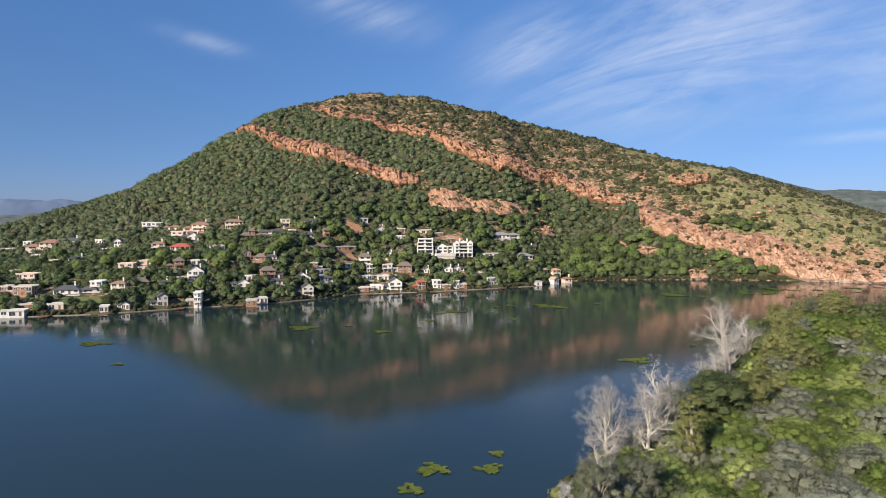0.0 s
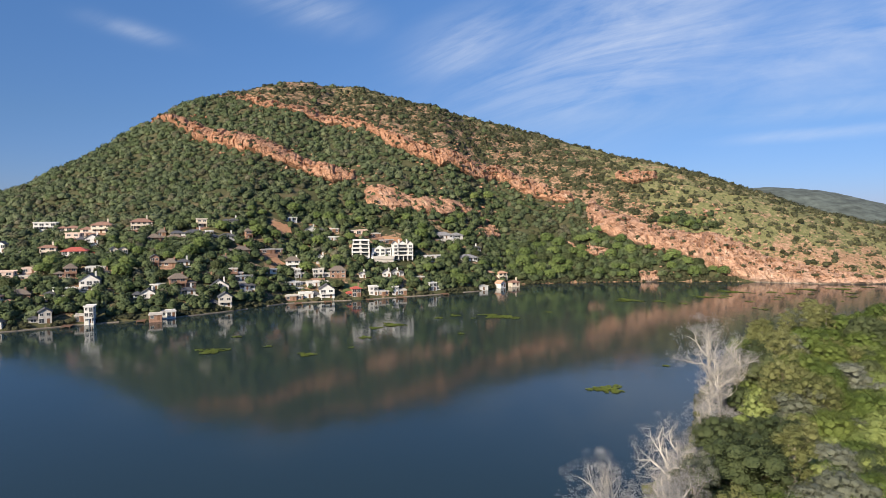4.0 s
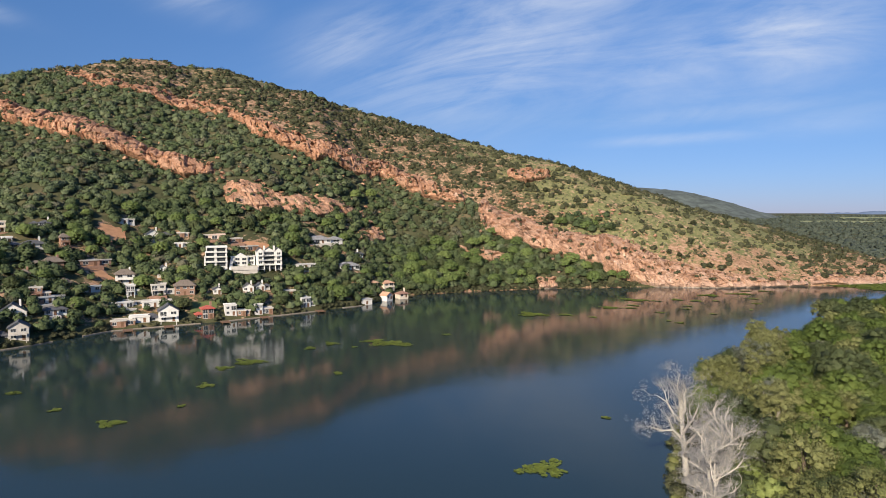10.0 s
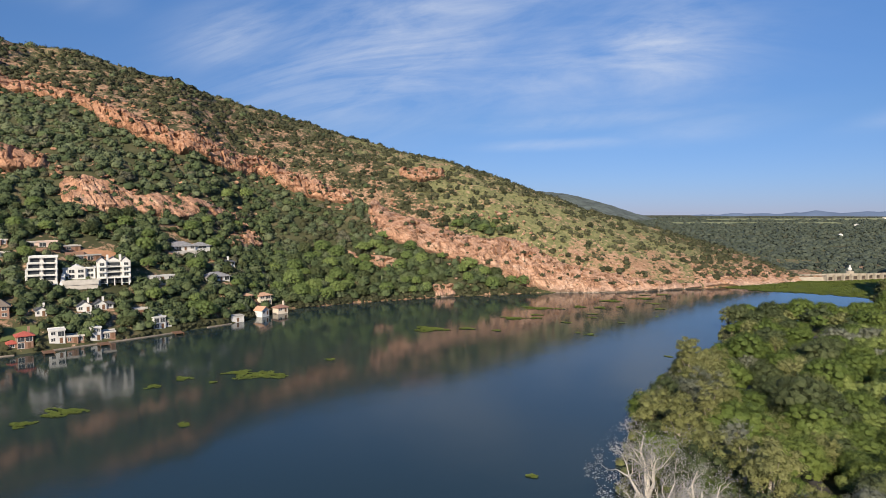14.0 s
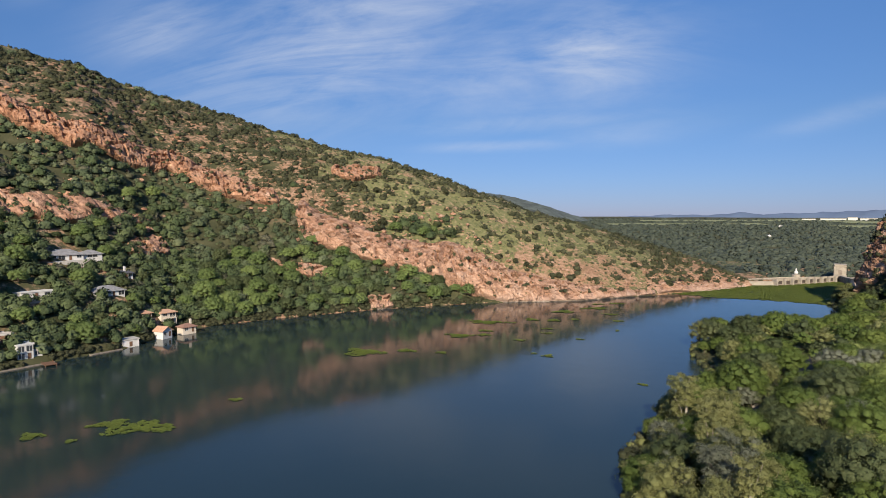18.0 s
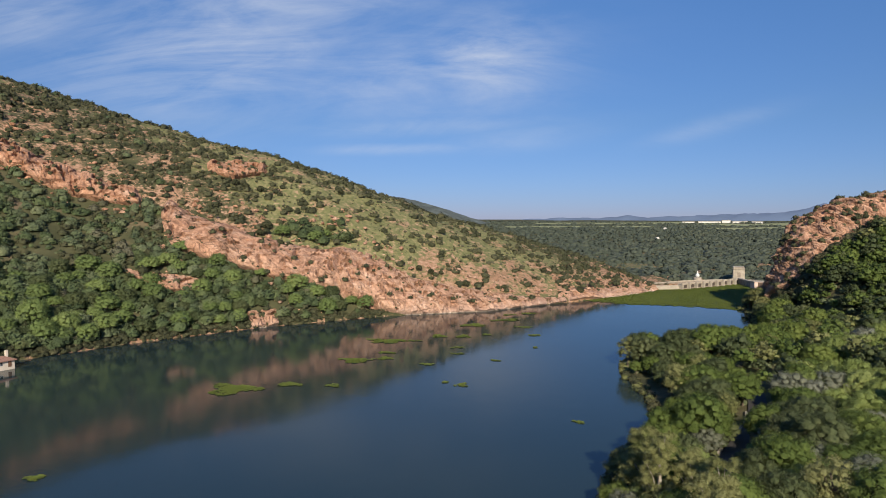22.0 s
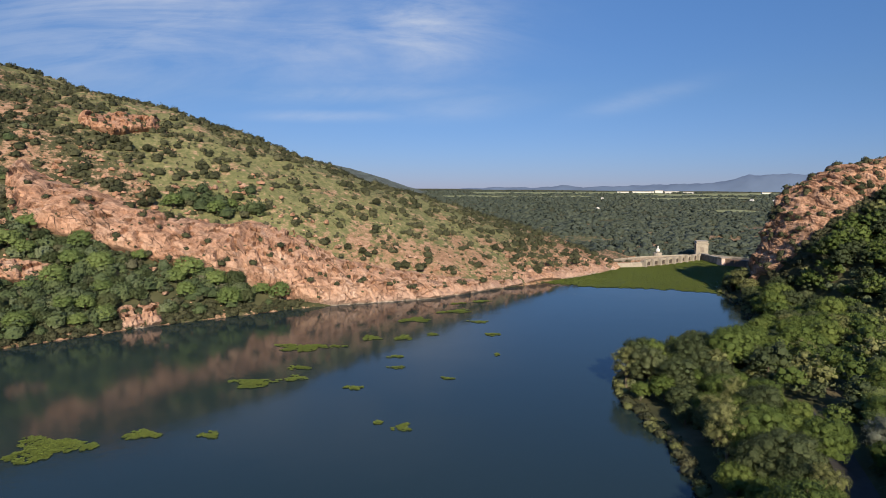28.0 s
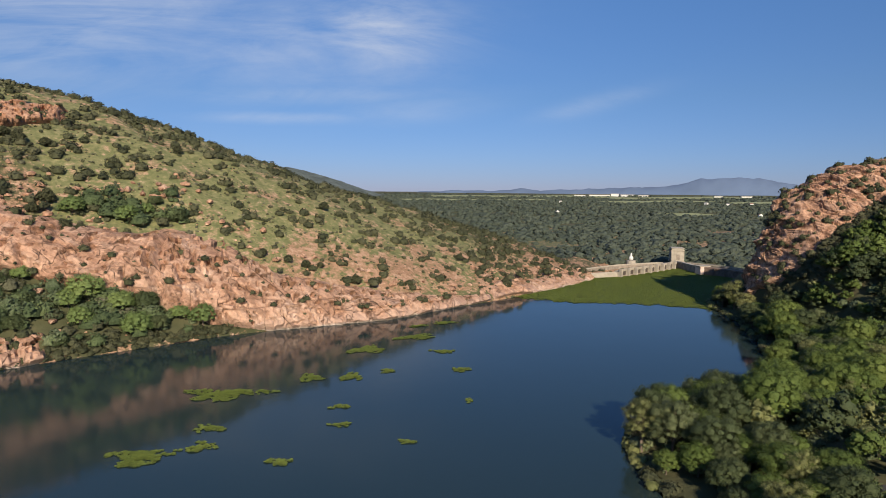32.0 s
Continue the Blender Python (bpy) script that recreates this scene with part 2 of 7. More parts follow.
DRYFIELD = plain("dry_field_grass", (0.21, 0.22, 0.1), 1.0, 0.2, 30, fine_size=3)

# bare quartzite: peach and rust beds, pale scars, a few dark diagonal cracks
ROCK, rt = material("red_quartzite")
lean = nd(rt, "ShaderNodeMapping", Vector=place(rt), Rotation=(0.55, 0.6, 0.3)).outputs[0]
bed = noise_at(rt, 4.5, 6, 0.64, vec=lean, stretch=(1.0, 1.0, 0.3))
chunk = nd(rt, "ShaderNodeTexVoronoi", Vector=nd(rt, "ShaderNodeMapping", Vector=lean, Scale=(0.5, 0.5, 0.22)).outputs[0], Scale=1.0)
chunk.distance = "CHEBYCHEV"
chip = nd(rt, "ShaderNodeTexVoronoi", Vector=nd(rt, "ShaderNodeMapping", Vector=lean, Scale=(1.3, 1.3, 0.7)).outputs[0], Scale=1.0)
chip.distance = "CHEBYCHEV"
face_a = nd(rt, "ShaderNodeSeparateColor", i0=chunk.outputs["Color"]).outputs[0]
face_b = nd(rt, "ShaderNodeSeparateColor", i0=chip.outputs["Color"]).outputs[0]
blot = noise_at(rt, 19, 4, 0.6)
speck = noise_at(rt, 0.7, 5, 0.7)
streak = noise_at(rt, 2.2, 4, 0.6, stretch=(1.0, 1.0, 0.22))
grit = noise_at(rt, 1.7, 5, 0.7, stretch=(1.0, 1.0, 0.55))
seam = noise_at(rt, 13, 1.5, 0.5, vec=lean, stretch=(1.0, 1.0, 0.09))
some = ramp(rt, noise_at(rt, 13, 3), [(0.42, (0, 0, 0)), (0.55, (1, 1, 1))])
rc = ramp(rt, bed, [(0.3, (0.2, 0.107, 0.066)), (0.43, (0.34, 0.194, 0.123)), (0.56, (0.43, 0.27, 0.182)), (0.74, (0.53, 0.38, 0.287))])
rc = blend(rt, ramp(rt, blot, [(0.48, (0, 0, 0)), (0.74, (0.6, 0.6, 0.6))]), rc, (0.44, 0.28, 0.19))
rc = blend(rt, ramp(rt, streak, [(0.3, (0.55, 0.55, 0.55)), (0.46, (0, 0, 0))]), rc, (0.15, 0.078, 0.05))
rc = blend(rt, ramp(rt, speck, [(0.27, (0.6, 0.6, 0.6)), (0.42, (0, 0, 0))]), rc, (0.07, 0.045, 0.03))
rc = blend(rt, ramp(rt, grit, [(0.3, (0.5, 0.5, 0.5)), (0.45, (0, 0, 0))]), rc, (0.14, 0.075, 0.045))
rc = blend(rt, ramp(rt, grit, [(0.58, (0, 0, 0)), (0.75, (0.6, 0.6, 0.6))]), rc, (0.52, 0.34, 0.235))
crack = mth(rt, "MULTIPLY", ramp(rt, mth(rt, "ABSOLUTE", mth(rt, "SUBTRACT", seam, 0.5)), [(0.0, (0.9, 0.9, 0.9)), (0.007, (0, 0, 0))]), some)
rc = nd(rt, "ShaderNodeHueSaturation", Color=rc, Value=mth(rt, "ADD", mth(rt, "ADD", mth(rt, "MULTIPLY", face_a, 0.36), mth(rt, "MULTIPLY", face_b, 0.3)), 0.7)).outputs[0]
rc = blend(rt, crack, rc, (0.07, 0.045, 0.03))
level = nd(rt, "ShaderNodeSeparateXYZ", i0=place(rt)).outputs[2]
iron = mth(rt, "ADD", mth(rt, "DIVIDE", level, 110.0), mth(rt, "MULTIPLY", mth(rt, "SUBTRACT", blot, 0.5), 1.6), True)
rc = blend(rt, iron, rc, (0.98, 0.86, 0.77), "MULTIPLY")
# upright joints and flat bedding lines, broken up over the face
upright = noise_at(rt, 6.5, 2, 0.5, stretch=(1.0, 1.0, 0.16))
flat_bed = noise_at(rt, 8, 2.5, 0.55, stretch=(0.14, 0.14, 1.0))
joints = mth(rt, "MAXIMUM", ramp(rt, mth(rt, "ABSOLUTE", mth(rt, "SUBTRACT", upright, 0.5)), [(0.0, (0.8, 0.8, 0.8)), (0.011, (0, 0, 0))]),
             ramp(rt, mth(rt, "ABSOLUTE", mth(rt, "SUBTRACT", flat_bed, 0.47)), [(0.0, (0.6, 0.6, 0.6)), (0.009, (0, 0, 0))]))
joints = mth(rt, "MULTIPLY", joints, ramp(rt, noise_at(rt, 9, 3), [(0.38, (0, 0, 0)), (0.6, (1, 1, 1))]))
rc = blend(rt, joints, rc, (0.12, 0.07, 0.048))
rc = blend(rt, ramp(rt, mth(rt, "DIVIDE", mth(rt, "ADD", level, mth(rt, "MULTIPLY", blot, 5.0)), 14.0, True), [(0.2, (0.6, 0.6, 0.6)), (0.5, (0, 0, 0))]), rc, (0.47, 0.33, 0.26))
rc = blend(rt, ramp(rt, mth(rt, "DIVIDE", mth(rt, "ADD", level, speck), 4.0, True), [(0.16, (0.8, 0.8, 0.8)), (0.36, (0, 0, 0))]), rc, (0.5, 0.42, 0.35))
relief = mth(rt, "ADD", mth(rt, "SUBTRACT", bed, mth(rt, "MULTIPLY", joints, 0.8)), mth(rt, "ADD", mth(rt, "MULTIPLY", speck, 0.3), mth(rt, "MULTIPLY", streak, 0.5)))
relief = mth(rt, "ADD", mth(rt, "SUBTRACT", relief, mth(rt, "MULTIPLY", crack, 0.5)), mth(rt, "ADD", mth(rt, "MULTIPLY", grit, 0.5), mth(rt, "ADD", mth(rt, "MULTIPLY", face_a, 0.7), mth(rt, "MULTIPLY", face_b, 0.3))))
finish(ROCK, rt, rc, 0.9, relief, 1.0, 0.9, spec=0.2)

# the ground: litter and soil, dry grass and stony red slopes by its "cover" and "bare" values
GROUND, gt = material("hill_ground")
grassy = nd(gt, "ShaderNodeAttribute")
grassy.attribute_name = "cover"
bare = nd(gt, "ShaderNodeAttribute")
bare.attribute_name = "bare"
n1, n2, n3 = noise_at(gt, 18, 5), noise_at(gt, 3.0, 6, 0.72), noise_at(gt, 0.8, 3)
grass_c = ramp(gt, n2, [(0.3, (0.075, 0.086, 0.036)), (0.5, (0.15, 0.15, 0.064)), (0.7, (0.26, 0.225, 0.115))])
soil_c = ramp(gt, n2, [(0.3, (0.13, 0.08, 0.048)), (0.5, (0.27, 0.16, 0.096)), (0.7, (0.43, 0.285, 0.195))])
wood_c = ramp(gt, n1, [(0.3, (0.04, 0.044, 0.02)), (0.55, (0.075, 0.074, 0.036)), (0.72, (0.15, 0.11, 0.066))])
gc = blend(gt, mth(gt, "MULTIPLY", grassy.outputs["Fac"], 1.0, True), wood_c, grass_c)
edge = mth(gt, "ADD", bare.outputs["Fac"], mth(gt, "ADD", mth(gt, "MULTIPLY", mth(gt, "SUBTRACT", n2, 0.5), 1.5), mth(gt, "MULTIPLY", mth(gt, "SUBTRACT", n1, 0.5), 0.9)))
gc = blend(gt, ramp(gt, edge, [(0.42, (0, 0, 0)), (0.6, (1, 1, 1))]), gc, soil_c)
finish(GROUND, gt, gc, 0.95, mth(gt, "ADD", n2, mth(gt, "MULTIPLY", n3, 0.35)), 0.8, 0.6, spec=0.15)

# the wooded green is greyed in its colour to carry the haze
HAZE_HILL = plain("hazy_wooded_hill", (0.075, 0.09, 0.078), 1.0, 0.5, 45, fine_size=12)
# distance haze is put into the base colour as an even blue
FAR_HILL = plain("haze_blue_hill", (0.1, 0.14, 0.21), 1.0, 0.08, 300, fine_size=80)

# the far plain: a carpet of dark bush, paler with fields further out
WATER, at = material("lake_water")
rip = noise_at(at, 0.9, 3, 0.6, stretch=(1, 1, 1), distort=0.4)
swell = noise_at(at, 7, 3, 0.5)
calm = ramp(at, noise_at(at, 70, 3, 0.55), [(0.4, (0.15, 0.15, 0.15)), (0.62, (1, 1, 1))])
wob = mth(at, "MULTIPLY", mth(at, "ADD", mth(at, "MULTIPLY", rip, 0.5), mth(at, "MULTIPLY", swell, 0.8)), calm)
wp = nd(at, "ShaderNodeBsdfPrincipled", Base_Color=(0.016, 0.029, 0.030, 1), Roughness=0.075, IOR=1.33)
at.links.new(nd(at, "ShaderNodeBump", Height=wob, Strength=0.55, Distance=0.075).outputs[0], wp.inputs["Normal"])
nd(at, "ShaderNodeOutputMaterial", Surface=wp.outputs[0])
# ---------------------------------------------------------------- lie of the land
SHORE_X = [-900, -520, -213, -174, -133, -106, -76, -53, -9, 30, 66, 95, 140, 200, 260, 300, 340, 400, 485, 560, 700]
SHORE_Y = [100, 230, 309, 319, 344, 354, 378, 403, 414, 430, 448, 481, 489, 490, 481, 468, 456, 450, 452, 455, 455]
# hill heights: a row a station along the shore, a column a distance inland
HILL_X = np.array([-520, -330, -200, -100, -20, 60, 140, 210, 280, 360, 440, 520.0])
HILL_D = np.array([0, 25, 60, 105, 160, 230, 310, 400, 520.0])
HILL_WEST = [
    [1, 2, 3, 4, 5, 6, 9, 17, 18], [1, 3, 5, 8, 14, 28, 54, 79, 93], [1, 7, 15, 25, 38, 64, 109, 164, 176],
    [1, 11, 26, 47, 75, 109, 148, 198, 210], [1, 13, 31, 56, 90, 129, 167, 202, 209], [1, 12, 29, 58, 102, 139, 172, 183, 190]]
HILL_EAST = [
    [1, 15, 35, 61, 95, 133, 159, 170, 172], [1, 22, 47, 77, 101, 123, 142, 151, 152], [1, 23, 48, 75, 96, 109, 114, 123, 126],
    [1, 16, 35, 54, 69, 86, 89, 87, 86], [1, 11, 25, 40, 44, 61, 54, 41, 37], [1, 10, 16, 18, 16, 12, 3, 0, 0.0]]
HILL_Z = np.array(HILL_WEST + HILL_EAST)
# the near bank, from behind the camera round the cape to the gorge
BANK = np.array([(-60, -400), (-32, 0), (12, 96), (38, 132), (64, 158), (84, 193), (101, 217), (118, 234), (150, 264), (186, 281), (212, 287),
                 (236, 306), (254, 326), (268, 334), (284, 332), (300, 322), (332, 318), (374, 331), (410, 348), (432, 364), (452, 372), (476, 366)], float)


def table(x, d):
    x, d = np.clip(x, HILL_X[0], HILL_X[-1] - 0.01), np.clip(d, 0, HILL_D[-1] - 0.01)
    i, j = np.searchsorted(HILL_X, x, side="right") - 1, np.searchsorted(HILL_D, d, side="right") - 1
    a, b = (x - HILL_X[i]) / (HILL_X[i + 1] - HILL_X[i]), (d - HILL_D[j]) / (HILL_D[j + 1] - HILL_D[j])
    return (1 - a) * ((1 - b) * HILL_Z[i, j] + b * HILL_Z[i, j + 1]) + a * ((1 - b) * HILL_Z[i + 1, j] + b * HILL_Z[i + 1, j + 1])


def smooth(a, b, v):
    s = np.clip((v - a) / (b - a), 0, 1)
    return s * s * (3 - 2 * s)


def waves(x, y, size, seed=0):
    """Cheap rolling noise, about -1 to 1, from a few crossed sines."""
    v, k = 0, 2 * math.pi / size
    for n in range(5):
        a = 1.3 * n + 0.7 * seed
        u = x * math.cos(a) + y * math.sin(a)
        v = v + np.sin(u * k * (1 + 0.23 * n) + 2.1 * n + seed * 1.7 + 1.5 * np.sin((y * math.cos(a) - x * math.sin(a)) * k * 0.61 + n))
    return v / 3.2


def bank_distance(x, y):
    """Metres inland of the near bank's edge; negative over the water."""
    best = np.full(np.shape(x), 1e9)
    side = np.zeros(np.shape(x))
    for (ax, ay), (bx, by) in zip(BANK[:-1], BANK[1:]):
        ux, uy = bx - ax, by - ay
        s = np.clip(((x - ax) * ux + (y - ay) * uy) / (ux * ux + uy * uy), 0, 1)
        d = np.hypot(x - ax - s * ux, y - ay - s * uy)
        turn = (x - ax) * uy - (y - ay) * ux
        side = np.where(d < best - 1e-6, turn, side)
        best = np.minimum(best, d)
    return np.where(side > 0, best, -best)


def far_shore(x):
    return np.interp(x, SHORE_X, SHORE_Y)


def gorge_hill(x, y):
    """The hill that ends in the cliff beside the dam."""
    u = (x - 440) * 0.64 - (y - 342) * 0.77
    v = -(x - 440) * 0.77 - (y - 342) * 0.64
    crest = np.interp(u, [-24, -14, -10, -4, 1, 10, 19, 40, 110, 240, 700], [-30, 8, 20, 40, 49, 55, 60, 65, 78, 105, 120])
    front = np.interp(v, [0, 10, 27, 60, 110, 170, 400], [0, 1, 15, 34, 58, 76, 120])
    back = np.interp(-v, [0, 2, 8, 85, 300], [0, 3, 22, 62, 160])
    return crest - np.where(v > 0, front, back)


def height(x, y):
    x, y = np.asarray(x, float), np.asarray(y, float)
    d = y - far_shore(x)
    hill = np.maximum(table(x, d), 0) * smooth(-900, -480, x) + np.clip(d, -200, 0) * 1.1
    hill = hill - np.clip(d - 520, 0, 400) * 0.42
    hill = hill + smooth(20, 110, d) * (1.6 * waves(x, y, 90, 1) + 0.8 * waves(x, y, 37, 2))
    west = smooth(545, 500, x)
    r = np.hypot(x, y)
    plain = -14 + 58 * np.clip((r - 700) / 4000, 0, 1) ** 1.25 + 1.5 * waves(x, y, 420, 3)
    land = hill * west + np.minimum(hill, plain) * (1 - west)
    land = np.where(d > 60, np.maximum(land, plain), land)
    b = bank_distance(x, y)
    bank = np.where(b > 0, np.minimum(0.3 + 0.13 * b, 7 + 0.05 * b), b * 0.3)
    bank = bank + smooth(10, 60, b) * (1.2 * waves(x, y, 70, 4) + 0.6 * waves(x, y, 29, 5))
    bank = np.maximum(bank, np.where(b > -30, gorge_hill(x, y), -30))
    near = np.where(b > -14, bank, -5)
    out = np.maximum(np.where(d > -16, land, -5), near)
    # behind the dam the gorge falls away
    past = np.where(y < 434, x - np.interp(y, [340, 366, 380, 410, 434], [515, 530, 551, 559, 582]), np.minimum(x - 488, y - 435 - (580 - x) * 0.2))
    gorge = np.maximum(4 - 0.35 * past, -14 + 0.2 * np.clip(d, 0, 200))
    out = np.where((past > 0) & (x < 900) & (d < 70), np.maximum(np.minimum(np.maximum(gorge, land * smooth(-10, 60, d)), 20), gorge_hill(x, y)), out)
    out = np.where((x > 500) & (d < -60) & (past > 0), np.maximum(plain, out), out)
    return out

# ---------------------------------------------------------------- ground and water
def mesh_object(name, verts, faces, mat, smooth_faces=False):
    """A mesh from arrays; a four-cornered face that names a corner twice counts as a triangle."""
    me = bpy.data.meshes.new(name)
    verts, faces = np.asarray(verts, np.float32), np.asarray(faces, np.int32)
    total = np.full(len(faces), faces.shape[1], np.int32)
    loops = faces.ravel()
    if faces.shape[1] == 4:
        tri = faces[:, 2] == faces[:, 3]
        total[tri] = 3
        loops = faces[np.stack([~tri | True, ~tri | True, ~tri | True, ~tri], 1)]
    me.vertices.add(len(verts))
    me.vertices.foreach_set("co", verts.ravel())
    me.loops.add(len(loops))
    me.loops.foreach_set("vertex_index", loops)
    me.polygons.add(len(faces))
    me.polygons.foreach_set("loop_start", np.concatenate([[0], np.cumsum(total)[:-1]]).astype(np.int32))
    me.polygons.foreach_set("loop_total", total)
    me.polygons.foreach_set("use_smooth", np.full(len(faces), smooth_faces))
    me.update(calc_edges=True)
    me.validate()
    me.materials.append(mat)
    return new(name, me)


def axis(a, b, step, out_a, out_b):
    """Even steps from a to b, then ever wider ones out to out_a and out_b."""
    mid = list(np.arange(a, b + 0.1, step))
    lo, hi, s = [], [], step
    while (lo[-1] if lo else a) > out_a:
        s *= 1.16
        lo.append(max((lo[-1] if lo else a) - s, out_a))
    s = step
    while (hi[-1] if hi else b) < out_b:
        s *= 1.16
        hi.append(min((hi[-1] if hi else b) + s, out_b))
    return np.array(lo[::-1] + mid + hi)


gx, gy = axis(-430, 620, 3.2, -4900, 4900), axis(90, 960, 3.5, -1500, 4900)
GX, GY = np.meshgrid(gx, gy)
GZ = height(GX, GY)
nx, ny = len(gx), len(gy)
idx = np.arange(nx * ny).reshape(ny, nx)
quads = np.stack([idx[:-1, :-1], idx[:-1, 1:], idx[1:, 1:], idx[1:, :-1]], -1).reshape(-1, 4)
ground = mesh_object("ground", np.stack([GX, GY, GZ], -1).reshape(-1, 3), quads, GROUND, True)


UPPER_X = [-420, -300, -232, -150, -110, -57, 0, 50, 79, 115, 143, 171, 185, 213, 264, 279, 300, 360, 480, 560]
UPPER_Y = [900, 800, 724, 714, 686, 672, 632, 596, 606, 624, 606, 582, 562, 532, 512, 500, 476, 458, 452, 452]


def upper_zone(x, y):
    """1 above the rock bands, where stony scrub and grass take over from the forest."""
    return smooth(-4, 6, y - np.interp(x, UPPER_X, UPPER_Y)) * (np.hypot(x, y) < 1300)


def grass_cover(x, y):
    d = y - far_shore(x)
    w = 14 * waves(x, y, 60, 21) + 6 * waves(x, y, 22, 22)
    spur = smooth(205, 235, x + w + 0.12 * (d - 120)) * smooth(500, 400, x + w)
    crest = smooth(-10, 30, d - np.interp(x, [-300, -90, 60, 210, 300], [430, 400, 310, 200, 120]) + w)
    return upper_zone(x, y) * np.clip(np.maximum(spur, 0.6 * crest), 0, 1)


def bare_soil(x, y):
    d = y - far_shore(x)
    w = 0.12 * waves(x, y, 33, 23)
    g, up = grass_cover(x, y), upper_zone(x, y)
    b = up * (0.48 * (1 - g) + 0.34 * g) + 0.26 * smooth(260, 320, x) * smooth(60, 20, d) * up
    village = 0.42 * smooth(118, 95, x) * smooth(-420, -330, x) * smooth(120, 90, d) * smooth(2, 8, d)
    return np.clip(np.maximum(np.maximum(b, village), (0.3 + 0.35 * (x > 100)) * smooth(1.3, 0.3, d) * (d > -3)) + w * (d > 0), 0, 1) * (np.hypot(x, y) < 1300) * (d > -4)


for key, fn in (("cover", grass_cover), ("bare", bare_soil)):
    a = ground.data.attributes.new(key, "FLOAT", "POINT")
    a.data.foreach_set("value", fn(GX, GY).astype(np.float32).ravel())
tagged(ground, "bushy red-soil hillsides, wooded bank and wide green plain", "ground", kind="structure")

water = mesh_object("water", [(-2500, -1500, 0), (480, -1500, 0), (528, 366, 0), (549, 381, 0), (555, 409, 0), (579, 434, 0), (507, 444, 0), (488, 456, 0), (470, 520, 0), (-2500, 520, 0)],
                    [(0, 1, 2, 3, 4, 5, 6, 7, 8, 9)], WATER)
tagged(water, "dark calm lake water mirroring hill and sky", "lake", kind="structure")


def range_of_hills(name, heading, tops, near, far, mat, label, rough, seed):
    """A distant range: its skyline given by headings from the lake, its flanks falling to front and back."""
    az = np.linspace(heading[0], heading[-1], 260)[:, None]
    s = np.linspace(0, 1, 24)[None, :]
    r = near + (far - near) * s
    top = np.interp(az, heading, tops)
    x, y = 60 + r * np.sin(np.radians(az)), 150 + r * np.cos(np.radians(az))
    z = (top + 30) * np.sin(np.pi * np.clip(s, 0, 1)) ** 0.8 - 30 + rough * (waves(x, y, 260, seed) + 0.5 * waves(x, y, 90, seed + 1)) * np.sin(np.pi * s)
    i = np.arange(260 * 24).reshape(260, 24)
    faces = np.stack([i[:-1, :-1], i[:-1, 1:], i[1:, 1:], i[1:, :-1]], -1).reshape(-1, 4)
    return tagged(mesh_object(name, np.stack([x, y, z], -1).reshape(-1, 3), faces, mat, True), label, "hills", kind="structure")


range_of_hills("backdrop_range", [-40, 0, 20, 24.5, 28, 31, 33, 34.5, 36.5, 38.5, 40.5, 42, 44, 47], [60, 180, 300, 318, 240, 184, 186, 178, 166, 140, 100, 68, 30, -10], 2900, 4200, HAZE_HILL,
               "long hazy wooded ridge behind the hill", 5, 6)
range_of_hills("backdrop_hills", [-70, -44, -38, -36, -34.5, -32.5, -30, -26, -20], [60, 120, 150, 168, 160, 166, 140, 90, 0], 3900, 4700, FAR_HILL, "mountains across the lake, coloured a faint haze blue", 6, 7)
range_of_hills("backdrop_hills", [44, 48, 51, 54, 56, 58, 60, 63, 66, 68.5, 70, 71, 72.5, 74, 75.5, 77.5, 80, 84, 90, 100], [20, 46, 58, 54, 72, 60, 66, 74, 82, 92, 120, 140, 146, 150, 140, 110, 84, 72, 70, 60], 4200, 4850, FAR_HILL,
               "mesa and low hills on the skyline, coloured a faint haze blue", 5, 8)

# ---------------------------------------------------------------- shapes shared by many things
rng = np.random.default_rng(7)


def part(name, verts, faces, mat, parent, label="", soft=False):
    ob = mesh_object(name, verts, faces, mat, soft)
    ob.parent = parent
    return tagged(ob, label) if label else ob


def tube(path, radii, sides=6):
    """A tapered limb through the points of a path."""
    verts, faces = [], []
    p = [Vector(q) for q in path]
    for i, (q, r) in enumerate(zip(p, radii)):
        way = (p[min(i + 1, len(p) - 1)] - p[max(i - 1, 0)]).normalized()
        a = way.orthogonal().normalized()
        b = way.cross(a)
        verts += [q + (a * math.cos(6.2832 * k / sides) + b * math.sin(6.2832 * k / sides)) * r for k in range(sides)]
    for i in range(len(p) - 1):
        for k in range(sides):
            j = (k + 1) % sides
            faces.append((i * sides + k, i * sides + j, (i + 1) * sides + j, (i + 1) * sides + k))
    return [v[:] for v in verts], faces


def merged(pieces):
    verts, faces = [], []
    for v, f in pieces:
        faces += [tuple(i + len(verts) for i in face) for face in f]
        verts += list(v)
    return verts, faces


def box(x0, y0, z0, x1, y1, z1):
    v = [(x, y, z) for z in (z0, z1) for y in (y0, y1) for x in (x0, x1)]
    return v, [(0, 2, 3, 1), (4, 5, 7, 6), (0, 1, 5, 4), (2, 6, 7, 3), (0, 4, 6, 2), (1, 3, 7, 5)]


